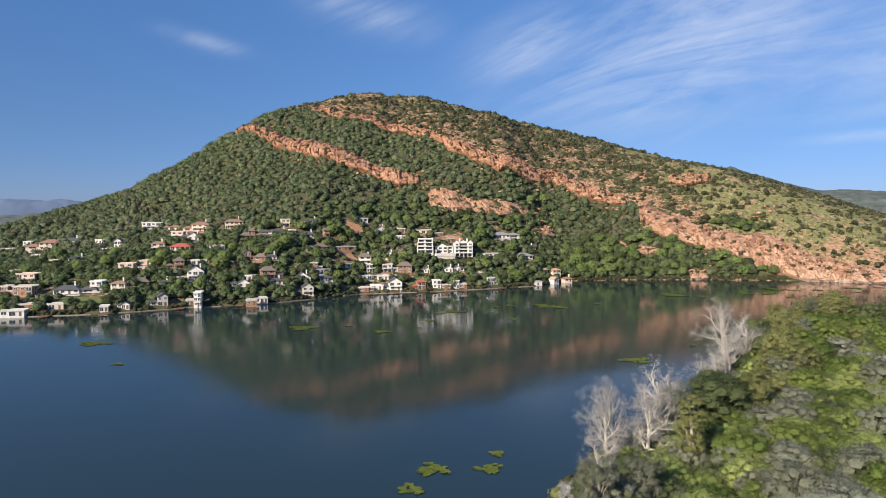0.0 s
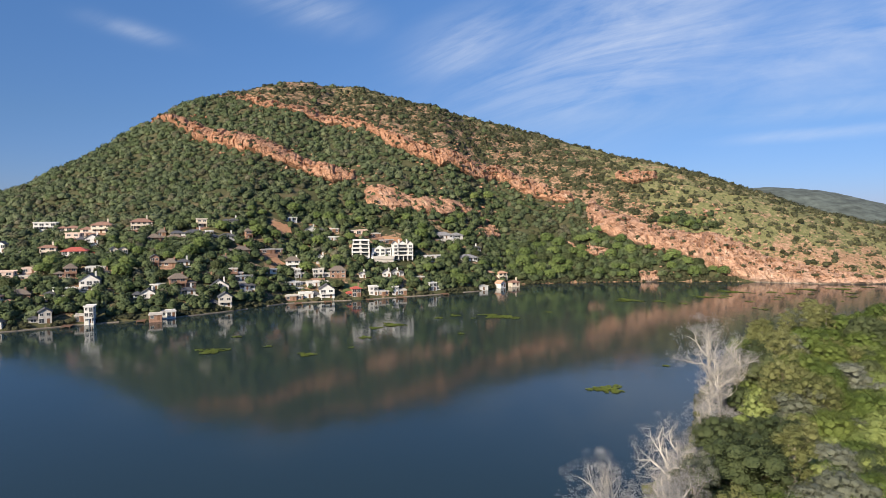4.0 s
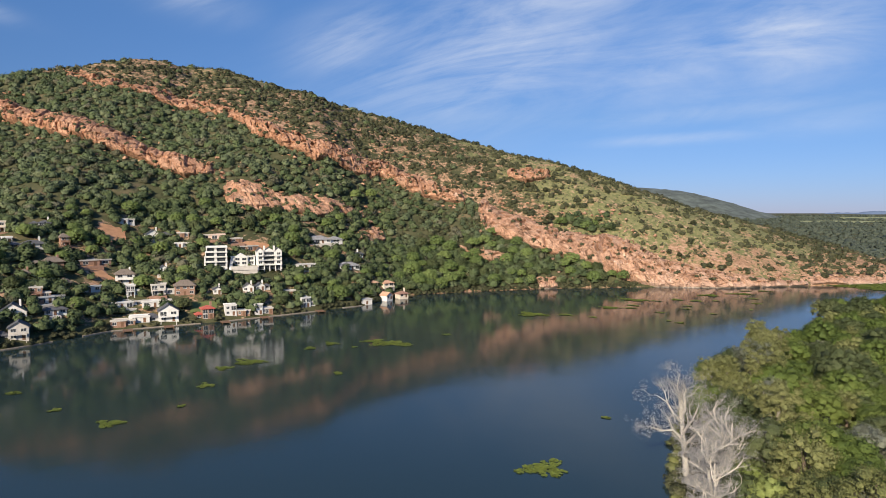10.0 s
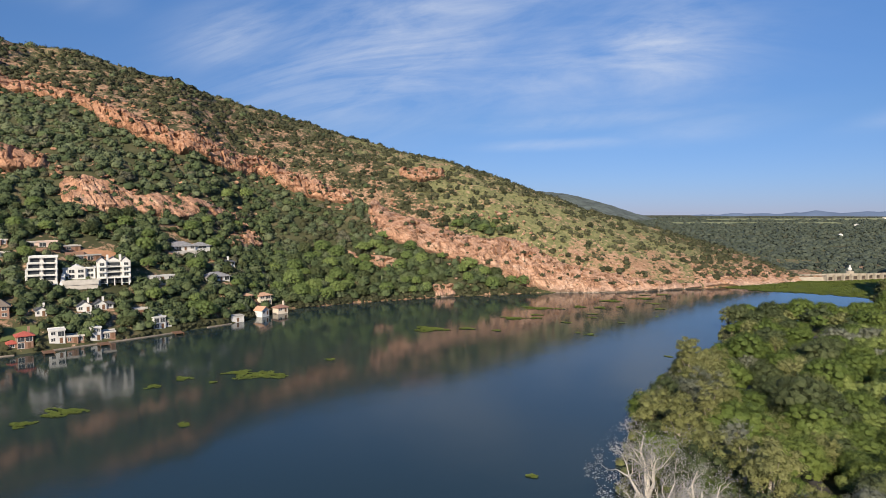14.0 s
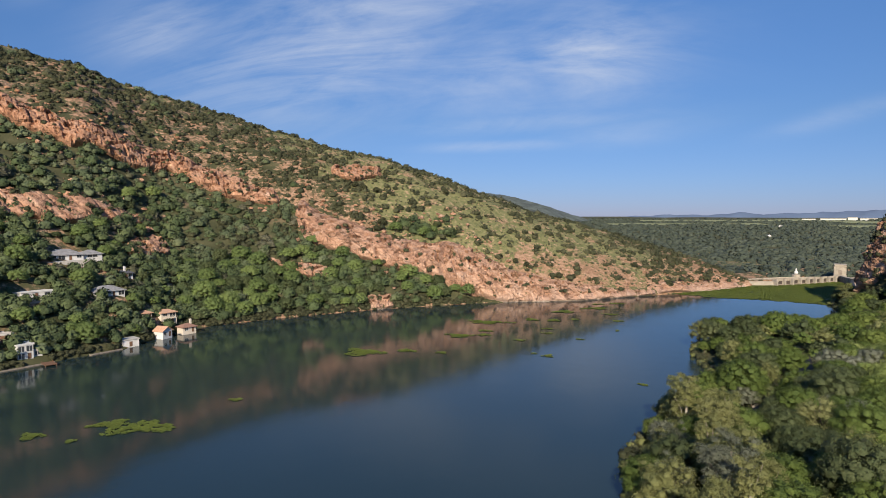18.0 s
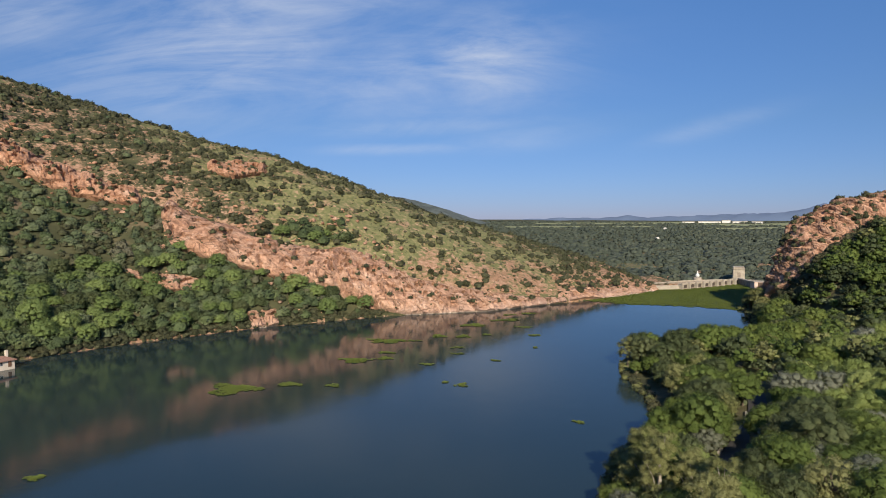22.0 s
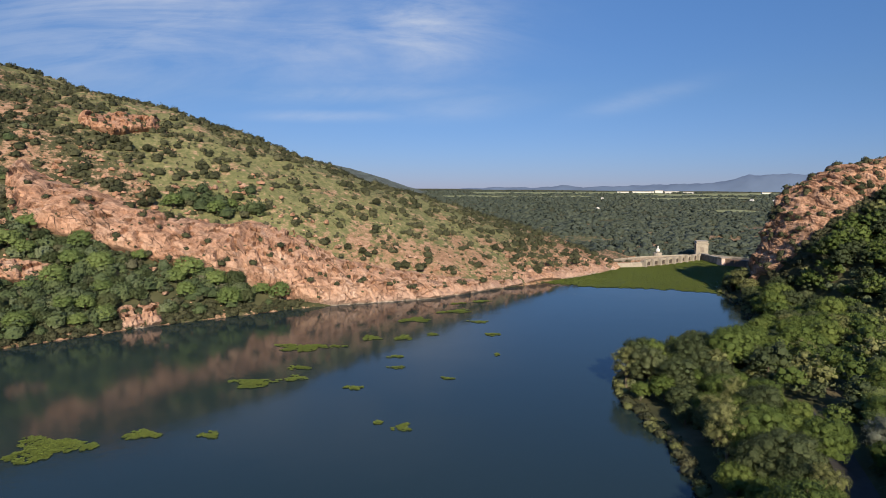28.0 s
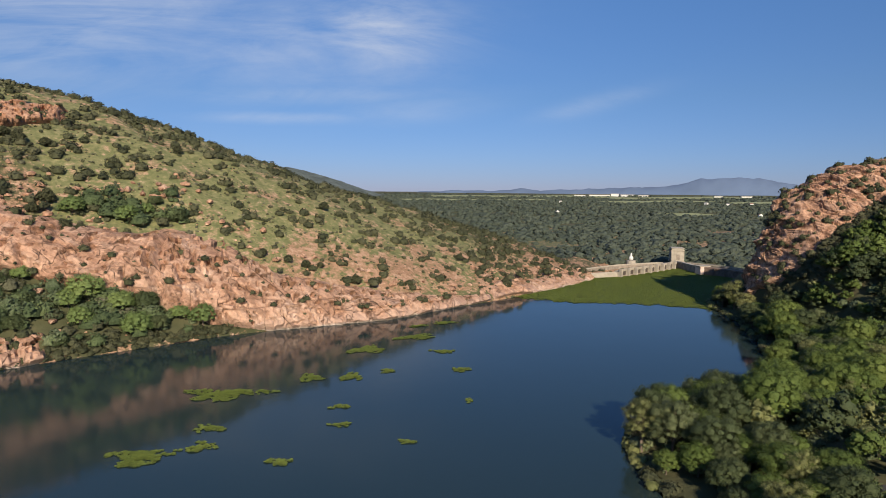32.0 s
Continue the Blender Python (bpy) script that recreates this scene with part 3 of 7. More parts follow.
def slab(path, half, z0, z1, lean=0.0):
    """A wall of even thickness along a path in plan."""
    p = np.array(path, float)
    n = np.gradient(p, axis=0)
    n = np.stack([-n[:, 1], n[:, 0]], -1) / np.hypot(n[:, 0], n[:, 1])[:, None]
    k = len(p)
    v = np.concatenate([np.column_stack([p + n * (half + lean), np.full(k, z0)]), np.column_stack([p + n * half, np.full(k, z1)]),
                        np.column_stack([p - n * half, np.full(k, z1)]), np.column_stack([p - n * (half + lean), np.full(k, z0)])])
    f = [(a * k + i, a * k + i + 1, (a + 1) % 4 * k + i + 1, (a + 1) % 4 * k + i) for a in range(4) for i in range(k - 1)]
    return v, f + [(0, k, 2 * k, 3 * k), (k - 1, 4 * k - 1, 3 * k - 1, 2 * k - 1)]


def along_line(pts, n):
    p = np.array(pts, float)
    s = np.concatenate([[0], np.cumsum(np.hypot(*np.diff(p, axis=0).T))])
    q = np.linspace(0, s[-1], n)
    return np.stack([np.interp(q, s, p[:, 0]), np.interp(q, s, p[:, 1])], -1)



# ---------------------------------------------------------------- village
HOUSE_SPOTS = []


def clear_of_houses(x, y):
    """0 on and in front of a house, 1 in the open."""
    ok = np.ones(np.shape(x))
    for hx, hy, w in HOUSE_SPOTS:
        ok = ok * ~((np.abs(x - hx) < 0.5 * w + 0.3) & (y > hy - 2.8) & (y < hy + 0.55 * w + 2))
    return ok


def gable_roof(w, d, z, rise, over=0.5, t=0.25):
    """A pitched roof, its ridge running front to back, with thick eaves."""
    a, b = w / 2 + over, d / 2 + over
    v = [(-a, y, z) for y in (-b, b)] + [(0, y, z + rise) for y in (-b, b)] + [(a, y, z) for y in (-b, b)]
    v += [(x, y, q - t) for x, y, q in v]
    return v, [(0, 2, 3, 1), (2, 4, 5, 3), (6, 7, 9, 8), (8, 9, 11, 10), (0, 6, 8, 2), (2, 8, 10, 4), (1, 3, 9, 7), (3, 5, 11, 9), (0, 1, 7, 6), (4, 10, 11, 5)]


def hip_roof(w, d, z, rise, over=0.6, t=0.3):
    a, b, r = w / 2 + over, d / 2 + over, max(0.2, (w - d) / 2)
    v = [(-a, -b, z), (a, -b, z), (a, b, z), (-a, b, z), (-r, 0, z + rise), (r, 0, z + rise)]
    v += [(-a, -b, z - t), (a, -b, z - t), (a, b, z - t), (-a, b, z - t)]
    return v, [(0, 1, 5, 4), (2, 3, 4, 5), (1, 2, 5, 5), (3, 0, 4, 4), (0, 6, 7, 1), (1, 7, 8, 2), (2, 8, 9, 3), (3, 9, 6, 0), (9, 8, 7, 6)]


def flat_roof(w, d, z, over=0.3):
    return merged([box(-w / 2 - over, -d / 2 - over, z, w / 2 + over, d / 2 + over, z + 0.3),
                   box(-w / 2 - over, -d / 2 - over, z + 0.3, w / 2 + over, -d / 2 - over + 0.25, z + 0.7),
                   box(-w / 2 - over, d / 2 + over - 0.25, z + 0.3, w / 2 + over, d / 2 + over, z + 0.7)])


def window(parent, x, y, z, w, h, wall_side="front"):
    """A window proud of its wall: a white frame with a dark pane set in it."""
    e = 0.1
    if wall_side == "front":
        bars = [box(x - w / 2 - e, y - 0.08, z, x - w / 2, y + 0.06, z + h), box(x + w / 2, y - 0.08, z, x + w / 2 + e, y + 0.06, z + h),
                box(x - w / 2 - e, y - 0.1, z - 0.14, x + w / 2 + e, y + 0.06, z), box(x - w / 2 - e, y - 0.08, z + h, x + w / 2 + e, y + 0.06, z + h + e), box(x - 0.04, y - 0.06, z, x + 0.04, y + 0.05, z + h)]
        glass = box(x - w / 2, y - 0.03, z, x + w / 2, y + 0.05, z + h)
    else:
        bars = [box(x - 0.06, y - w / 2 - e, z, x + 0.08, y - w / 2, z + h), box(x - 0.06, y + w / 2, z, x + 0.08, y + w / 2 + e, z + h),
                box(x - 0.06, y - w / 2 - e, z - 0.14, x + 0.1, y + w / 2 + e, z), box(x - 0.06, y - w / 2 - e, z + h, x + 0.08, y + w / 2 + e, z + h + e)]
        glass = box(x - 0.05, y - w / 2, z, x + 0.03, y + w / 2, z + h)
    frame_part = part("window", *merged(bars), WHITE, parent)
    part("pane", *glass, PANE, frame_part)


def house(x, y, w, storeys, roof, wall, tiles, label, turn=0):
    r = np.random.default_rng(int(abs(x) * 7 + y))
    w = w * 0.86
    d = w * 0.62 if roof != "gable" else w * 0.95
    d = min(max(d, 5), 11)
    s = 2.45
    z = max(float(height(x, y)), 0.9)
    top = s * storeys
    root = tagged(new("house"), label, "house", "houses of the lakeside village")
    a = radians(turn)
    root.matrix_basis = pose(x - math.sin(a) * d / 2, y + math.cos(a) * d / 2, z, 0, 0, turn)
    HOUSE_SPOTS.append((x, y, w))
    body = [box(-w / 2, -d / 2, -4, w / 2, d / 2, top)]
    if roof == "gable":
        k = top + w * 0.36
        body.append(([(-w / 2, -d / 2, top), (w / 2, -d / 2, top), (0, -d / 2, k), (-w / 2, d / 2, top), (w / 2, d / 2, top), (0, d / 2, k)],
                     [(0, 1, 2, 2), (4, 3, 5, 5), (1, 4, 5, 2), (3, 0, 2, 5)]))
    part("wall", *merged(body), wall, root)
    if roof == "flat":
        part("roof", *flat_roof(w, d, top), wall if wall is not BRICK else CONCRETE, root)
    elif roof == "gable":
        part("roof", *gable_roof(w, d, top + 0.12, w * 0.36), tiles, root)
    else:
        part("roof", *hip_roof(w, d, top, min(w, d) * (0.46 if tiles is THATCH else 0.27)), tiles, root)
    if r.random() < 0.65:
        side, ww, wd, wt_ = (1 if r.random() < 0.5 else -1), w * r.uniform(0.5, 0.75), d * 0.75, s * max(1, storeys - 1) - 0.15
        wing = part("wing", *box(side * w / 2 - (ww if side < 0 else 0.02), -d / 2 + 0.9, -4, side * w / 2 + (ww if side > 0 else 0.02), -d / 2 + 0.9 + wd, wt_), wall, root)
        shape = hip_roof(ww, wd, wt_, wd * 0.28) if roof != "flat" else flat_roof(ww, wd, wt_)
        part("wing_roof", *shape, tiles if roof != "flat" else CONCRETE, wing).matrix_basis = pose(side * (w / 2 + ww / 2), -d / 2 + 0.9 + wd / 2, 0)
        window(wing, side * (w / 2 + ww / 2), -d / 2 + 0.9, 0.8, ww * 0.5, 1.3)
        HOUSE_SPOTS.append((x + side * (w / 2 + ww / 2), y + 0.9, ww))
    n = max(2, int(w / 3.0))
    for level in range(storeys):
        for i in range(n):
            cx = -w / 2 + w * (i + 0.5) / n
            if level == 0 and i == n // 2:
                continue
            big = r.random() < 0.35
            window(root, cx, -d / 2, s * level + (0.25 if big else 0.9), min(w / n * (0.75 if big else 0.5), 2.6), 1.9 if big else 1.2)
        window(root, w / 2, 0, s * level + 0.9, 1.3, 1.3, "side")
    cx = -w / 2 + w * (n // 2 + 0.5) / n
    part("door", *box(cx - 0.55, -d / 2 - 0.07, 0, cx + 0.55, -d / 2 + 0.05, 2.1), TIMBER, root)
    if storeys > 1 and r.random() < 0.7:
        balcony = part("balcony", *box(-w * 0.42, -d / 2 - 1.7, s - 0.25, w * 0.42, -d / 2 - 0.02, s), wall, root)
        part("railing", *merged([box(-w * 0.42 + w * 0.84 * i / 8 - 0.05, -d / 2 - 1.68, s, -w * 0.42 + w * 0.84 * i / 8 + 0.05, -d / 2 - 1.58, s + 1.0) for i in range(9)]
                                + [box(-w * 0.42, -d / 2 - 1.7, s + 0.95, w * 0.42, -d / 2 - 1.56, s + 1.05)]), wall, balcony)
        for sx in (-0.38, 0.38):
            part("post", *box(sx * w - 0.14, -d / 2 - 1.65, -2.5, sx * w + 0.14, -d / 2 - 1.4, s - 0.25), wall, root)
    if roof != "flat" and r.random() < 0.5:
        part("chimney", *box(w * 0.22, -0.4, top, w * 0.22 + 0.8, 0.4, top + min(w, d) * 0.36 + 1.3), wall, root)
    if y - far_shore(x) > 9 and r.random() < 0.55:
        part("terrace", *box(-w * 0.6, -d / 2 - 3.2, -4, w * 0.6, -d / 2 + 0.02, -0.15), CONCRETE if wall is WHITE else BRICK, root)
    return root


house(-334, 490, 11.7, 1, "flat", CONCRETE, SLATE, "grey flat-roofed house among trees", 0)
house(-327, 496, 6.9, 2, "flat", WHITE, SLATE, "white plastered flat-roofed house among trees", 2)
house(-293, 470, 16.9, 2, "hip", CREAM, TERRACOTTA, "cream house with a terracotta tiled roof among trees", 14)
house(-279, 473, 13.8, 1, "hip", WHITE, SLATE, "white house with a grey slate hip roof among trees", 10)
house(-255, 467, 5.7, 1, "flat", WHITE, SLATE, "white plastered flat-roofed house among trees", 0)
house(-228, 442, 5.8, 2, "gable", WHITE, SLATE, "white gabled house with a dark slate roof among trees", 7)
house(-228, 433, 13.2, 1, "flat", WHITE, SLATE, "white plastered flat-roofed house among trees", 8)
house(-205, 425, 6.8, 1, "flat", WHITE, SLATE, "white plastered flat-roofed house among trees", 1)
house(-205, 416, 5.8, 1, "flat", PINK, SLATE, "pink plastered house with a flat roof among trees", 13)
house(-232, 424, 6.9, 1, "hip", PINK, TERRACOTTA, "pink house with a terracotta tiled roof among trees", 0)
house(-278, 434, 5.5, 1, "flat", WHITE, SLATE, "white plastered flat-roofed house among trees", 6)
house(-236, 405, 10.9, 1, "hip", WHITE, SLATE, "white house with a grey slate hip roof among trees", 8)
house(-249, 402, 4.7, 1, "flat", PINK, SLATE, "pink plastered house with a flat roof among trees", 7)
house(-191, 379, 9.9, 2, "flat", PINK, SLATE, "pink plastered house with a flat roof among trees", 10)
house(-184, 389, 7.7, 1, "flat", PINK, SLATE, "pink plastered house with a flat roof among trees", 13)
house(-260, 385, 4.5, 1, "flat", WHITE, SLATE, "white plastered flat-roofed house among trees", 18)
house(-241, 363, 11.8, 2, "flat", PINK, SLATE, "pink plastered house with a flat roof among trees", 3)
house(-235, 377, 6.4, 1, "hip", WHITE, SLATE, "white house with a grey slate hip roof among trees", 11)
house(-204, 340, 15.0, 1, "hip", WHITE, SLATE, "white house with a grey slate hip roof among trees", 12)
house(-191, 346, 7.1, 2, "flat", WHITE, SLATE, "white plastered flat-roofed house among trees", 4)
house(-178, 344, 9.1, 2, "hip", CREAM, TERRACOTTA, "cream house with a terracotta tiled roof among trees", 1)
house(-170, 354, 9.2, 1, "hip", BRICK, THATCH, "brick house under a weathered thatched roof among trees", 26)
house(-235, 336, 5.2, 2, "flat", BRICK, SLATE, "red-brick house with a flat roof among trees", 4)
house(-225, 336, 11.6, 2, "flat", BRICK, SLATE, "red-brick house with a flat roof among trees", 4)
house(-209, 307, 8.0, 1, "flat", WHITE, SLATE, "white plastered flat-roofed house at the water", 16)
house(-211, 317, 8.9, 1, "flat", BRICK, SLATE, "red-brick house with a flat roof at the water", 10)
house(-197, 319, 8.8, 1, "flat", CONCRETE, SLATE, "grey flat-roofed house at the water", 7)
house(-173, 320, 4.5, 1, "flat", WHITE, SLATE, "white plastered flat-roofed house at the water", 20)
house(-165, 326, 4.5, 1, "gable", WHITE, SLATE, "white gabled cottage with a dark roof at the water", 8)
house(-225, 487, 15.4, 2, "flat", WHITE, SLATE, "white plastered flat-roofed house among trees", 12)
house(-204, 480, 9.3, 1, "hip", CREAM, TERRACOTTA, "cream house with a terracotta tiled roof among trees", 5)
house(-173, 450, 13.8, 2, "hip", CREAM, TERRACOTTA, "cream house with a terracotta tiled roof among trees", 5)
house(-149, 451, 14.5, 2, "hip", CREAM, TERRACOTTA, "cream house with a terracotta tiled roof among trees", 21)
house(-113, 454, 7.1, 2, "flat", CREAM, SLATE, "cream flat-roofed double-storey house among trees", 21)
house(-185, 439, 9.4, 2, "flat", PINK, SLATE, "pink plastered house with a flat roof among trees", 2)
house(-182, 448, 5.2, 1, "flat", PINK, SLATE, "pink plastered house with a flat roof among trees", 11)
house(-173, 437, 9.3, 1, "gable", WHITE, SLATE, "white gabled cottage with a dark roof among trees", 10)
house(-168, 429, 5.0, 1, "gable", WHITE, SLATE, "white gabled house with a dark slate roof among trees", 22)
house(-190, 420, 9.9, 2, "hip", CREAM, TERRACOTTA, "cream house with a terracotta tiled roof among trees", 13)
house(-171, 410, 14.3, 2, "hip", WHITE, RED_ROOF, "white house with a bright red tiled roof among trees", 9)
house(-149, 409, 4.5, 2, "gable", CREAM, SLATE, "tall narrow cream gabled house among trees", 25)
house(-144, 409, 5.1, 2, "gable", CREAM, SLATE, "tall narrow cream gabled house among trees", 21)
house(-136, 435, 8.2, 1, "hip", BRICK, THATCH, "brick house under a weathered thatched roof among trees", 20)
house(-160, 382, 6.7, 2, "hip", BRICK, THATCH, "brick house under a weathered thatched roof among trees", 25)
house(-153, 390, 6.8, 1, "flat", WHITE, SLATE, "white plastered flat-roofed house among trees", 17)
house(-145, 386, 5.2, 1, "hip", BRICK, THATCH, "brick house under a weathered thatched roof among trees", 23)
house(-125, 403, 5.3, 2, "gable", BRICK, SLATE, "red-brick gabled house with a chimney among trees", 20)
house(-117, 403, 8.3, 1, "hip", BRICK, THATCH, "brick house under a weathered thatched roof among trees", 4)
house(-110, 405, 7.5, 1, "hip", WHITE, SLATE, "white house with a grey slate hip roof among trees", 22)
house(-146, 371, 10.7, 2, "gable", WHITE, SLATE, "white gabled house with a dark slate roof among trees", 16)
house(-154, 364, 7.1, 1, "flat", WHITE, SLATE, "white plastered flat-roofed house among trees", 18)
house(-117, 378, 4.5, 1, "flat", WHITE, SLATE, "white plastered flat-roofed house among trees", 5)
house(-117, 369, 7.7, 1, "gable", WHITE, SLATE, "white gabled house with a dark slate roof among trees", 16)
house(-159, 358, 4.9, 1, "hip", WHITE, SLATE, "white house with a grey slate hip roof among trees", 14)
house(-150, 336, 6.0, 2, "gable", CONCRETE, SLATE, "grey gabled boathouse at the water", 26)
house(-133, 340, 4.5, 3, "flat", WHITE, SLATE, "white plastered flat-roofed house at the water", 10)
house(-138, 342, 4.5, 1, "flat", BRICK, SLATE, "red-brick house with a flat roof at the water", 18)
house(-105, 344, 6.5, 1, "flat", BRICK, SLATE, "red-brick house with a flat roof at the water", 16)
house(-101, 354, 4.7, 1, "flat", WHITE, SLATE, "white plastered flat-roofed house at the water", 23)
house(-134, 442, 5.3, 1, "hip", BRICK, THATCH, "brick house under a weathered thatched roof among trees", 10)
house(-125, 437, 8.9, 1, "hip", BRICK, THATCH, "brick house under a weathered thatched roof among trees", 5)
house(-114, 441, 13.7, 1, "hip", WHITE, SLATE, "white house with a grey slate hip roof among trees", 17)
house(-105, 441, 4.5, 1, "flat", WHITE, SLATE, "white plastered flat-roofed house among trees", 23)
house(-94, 441, 11.5, 1, "hip", WHITE, SLATE, "white house with a grey slate hip roof among trees", 24)
house(-83, 450, 4.8, 2, "hip", BRICK, THATCH, "brick house under a weathered thatched roof among trees", 32)
house(-91, 417, 4.5, 1, "hip", BRICK, THATCH, "brick house under a weathered thatched roof among trees", 17)
house(-83, 431, 9.8, 1, "hip", BRICK, THATCH, "brick house under a weathered thatched roof among trees", 30)
house(-83, 405, 5.5, 2, "flat", BRICK, SLATE, "red-brick house with a flat roof among trees", 16)
house(-79, 404, 7.3, 1, "flat", WHITE, SLATE, "white plastered flat-roofed house among trees", 35)
house(-75, 418, 5.0, 1, "hip", BRICK, THATCH, "brick house under a weathered thatched roof among trees", 29)
house(-70, 441, 10.0, 1, "flat", BRICK, SLATE, "red-brick cottage with a flat roof among trees", 29)
house(-66, 421, 12.0, 1, "flat", WHITE, SLATE, "white plastered flat-roofed house among trees", 38)
house(-106, 382, 10.0, 2, "hip", BRICK, THATCH, "brick house under a weathered thatched roof among trees", 23)
house(-100, 378, 8.6, 1, "hip", WHITE, SLATE, "white house with a grey slate hip roof among trees", 28)
house(-87, 389, 11.7, 1, "gable", WHITE, SLATE, "white gabled house with a dark slate roof among trees", 14)
house(-75, 397, 6.0, 1, "hip", WHITE, SLATE, "white house with a grey slate hip roof among trees", 23)
house(-81, 377, 7.9, 2, "gable", CONCRETE, SLATE, "grey gabled boathouse at the water", 15)
house(-95, 461, 6.4, 1, "hip", WHITE, SLATE, "white house with a grey slate hip roof among trees", 17)
house(-64, 485, 7.4, 1, "flat", WHITE, SLATE, "white plastered flat-roofed house among trees", 22)
house(-47, 479, 9.5, 1, "gable", WHITE, SLATE, "white gabled house with a dark slate roof among trees", 19)
house(-33, 481, 4.5, 1, "flat", BRICK, SLATE, "red-brick house with a flat roof among trees", 0)
house(-34, 472, 7.1, 1, "flat", WHITE, SLATE, "white plastered flat-roofed house among trees", 4)
house(-13, 482, 9.3, 1, "flat", PINK, SLATE, "pink plastered house with a flat roof among trees", 9)
house(-3, 484, 7.8, 1, "flat", BRICK, SLATE, "red-brick house with a flat roof among trees", 19)
house(6, 480, 7.2, 1, "flat", BRICK, SLATE, "red-brick house with a flat roof among trees", 23)
house(47, 504, 17, 1, "hip", WHITE, GREY_ROOF, "long white house under a grey hip roof above the trees", 19)
house(70, 500, 5.4, 1, "hip", WHITE, SLATE, "white house with a grey slate hip roof among trees", 20)
house(63, 482, 15, 1, "hip", WHITE, GREY_ROOF, "white house under a patchy grey roof among trees", 22)
house(36, 472, 13, 1, "flat", WHITE, SLATE, "white plastered flat-roofed house among trees", 19)
house(-54, 437, 9.9, 2, "hip", WHITE, THATCH, "white house under a weathered thatched roof among trees", 13)
house(-38, 448, 6.0, 1, "gable", WHITE, SLATE, "white gabled house with a dark slate roof among trees", 12)
house(-38, 430, 7.7, 2, "flat", CONCRETE, SLATE, "grey flat-roofed house among trees", 5)
house(-50, 428, 4.5, 2, "flat", WHITE, SLATE, "white plastered flat-roofed house among trees", 17)
house(-52, 418, 11.2, 1, "flat", WHITE, SLATE, "white plastered flat-roofed house among trees", 22)
house(-40, 420, 8.7, 1, "flat", WHITE, SLATE, "white plastered flat-roofed house among trees", 12)
house(-26, 431, 10.9, 2, "hip", BRICK, THATCH, "brick house under a weathered thatched roof among trees", 8)
house(-11, 434, 4.5, 1, "gable", WHITE, SLATE, "white gabled house with a dark slate roof among trees", 11)
house(4, 440, 6.5, 1, "gable", WHITE, SLATE, "white gabled house with a dark slate roof among trees", 7)
house(10, 443, 5.3, 1, "gable", WHITE, SLATE, "white gabled house with a dark slate roof among trees", 13)
house(-51, 404, 7.2, 1, "flat", BRICK, SLATE, "red-brick cottage with a flat roof at the water", 10)
house(-43, 408, 9.7, 1, "flat", WHITE, SLATE, "white plastered flat-roofed house at the water", 8)
house(-31, 410, 10.0, 2, "gable", WHITE, SLATE, "white gabled house with a dark slate roof at the water", 9)
house(-14, 414, 6.1, 2, "hip", BRICK, RED_ROOF, "brick boathouse with a bright red roof at the water", 15)
house(-4, 418, 6.2, 2, "flat", WHITE, SLATE, "white plastered flat-roofed house at the water", 10)
house(1, 419, 4.6, 1, "flat", BRICK, SLATE, "red-brick house with a flat roof at the water", 3)
house(9, 422, 4.5, 2, "flat", WHITE, SLATE, "white plastered flat-roofed house at the water", 14)
house(14, 424, 4.5, 1, "flat", BRICK, SLATE, "red-brick house with a flat roof at the water", 7)
house(33, 434, 5.8, 2, "flat", WHITE, SLATE, "white plastered flat-roofed house at the water", 20)
house(25, 442, 4.5, 1, "flat", BRICK, SLATE, "red-brick house with a flat roof among trees", 11)
house(86, 477, 8.5, 2, "hip", CREAM, SAND_TILE, "cream house with a sand-coloured tiled roof at the water", 26)
house(83, 460, 6.0, 1, "gable", WHITE, SAND_TILE, "white boathouse with a sand-coloured gable roof at the water", 38)
house(93, 466, 7.2, 1, "hip", CREAM, TERRACOTTA, "cream house with a terracotta tiled roof at the water", 21)
house(77, 474, 4.5, 1, "hip", CREAM, SAND_TILE, "cream house with a sand-coloured tiled roof among trees", 26)


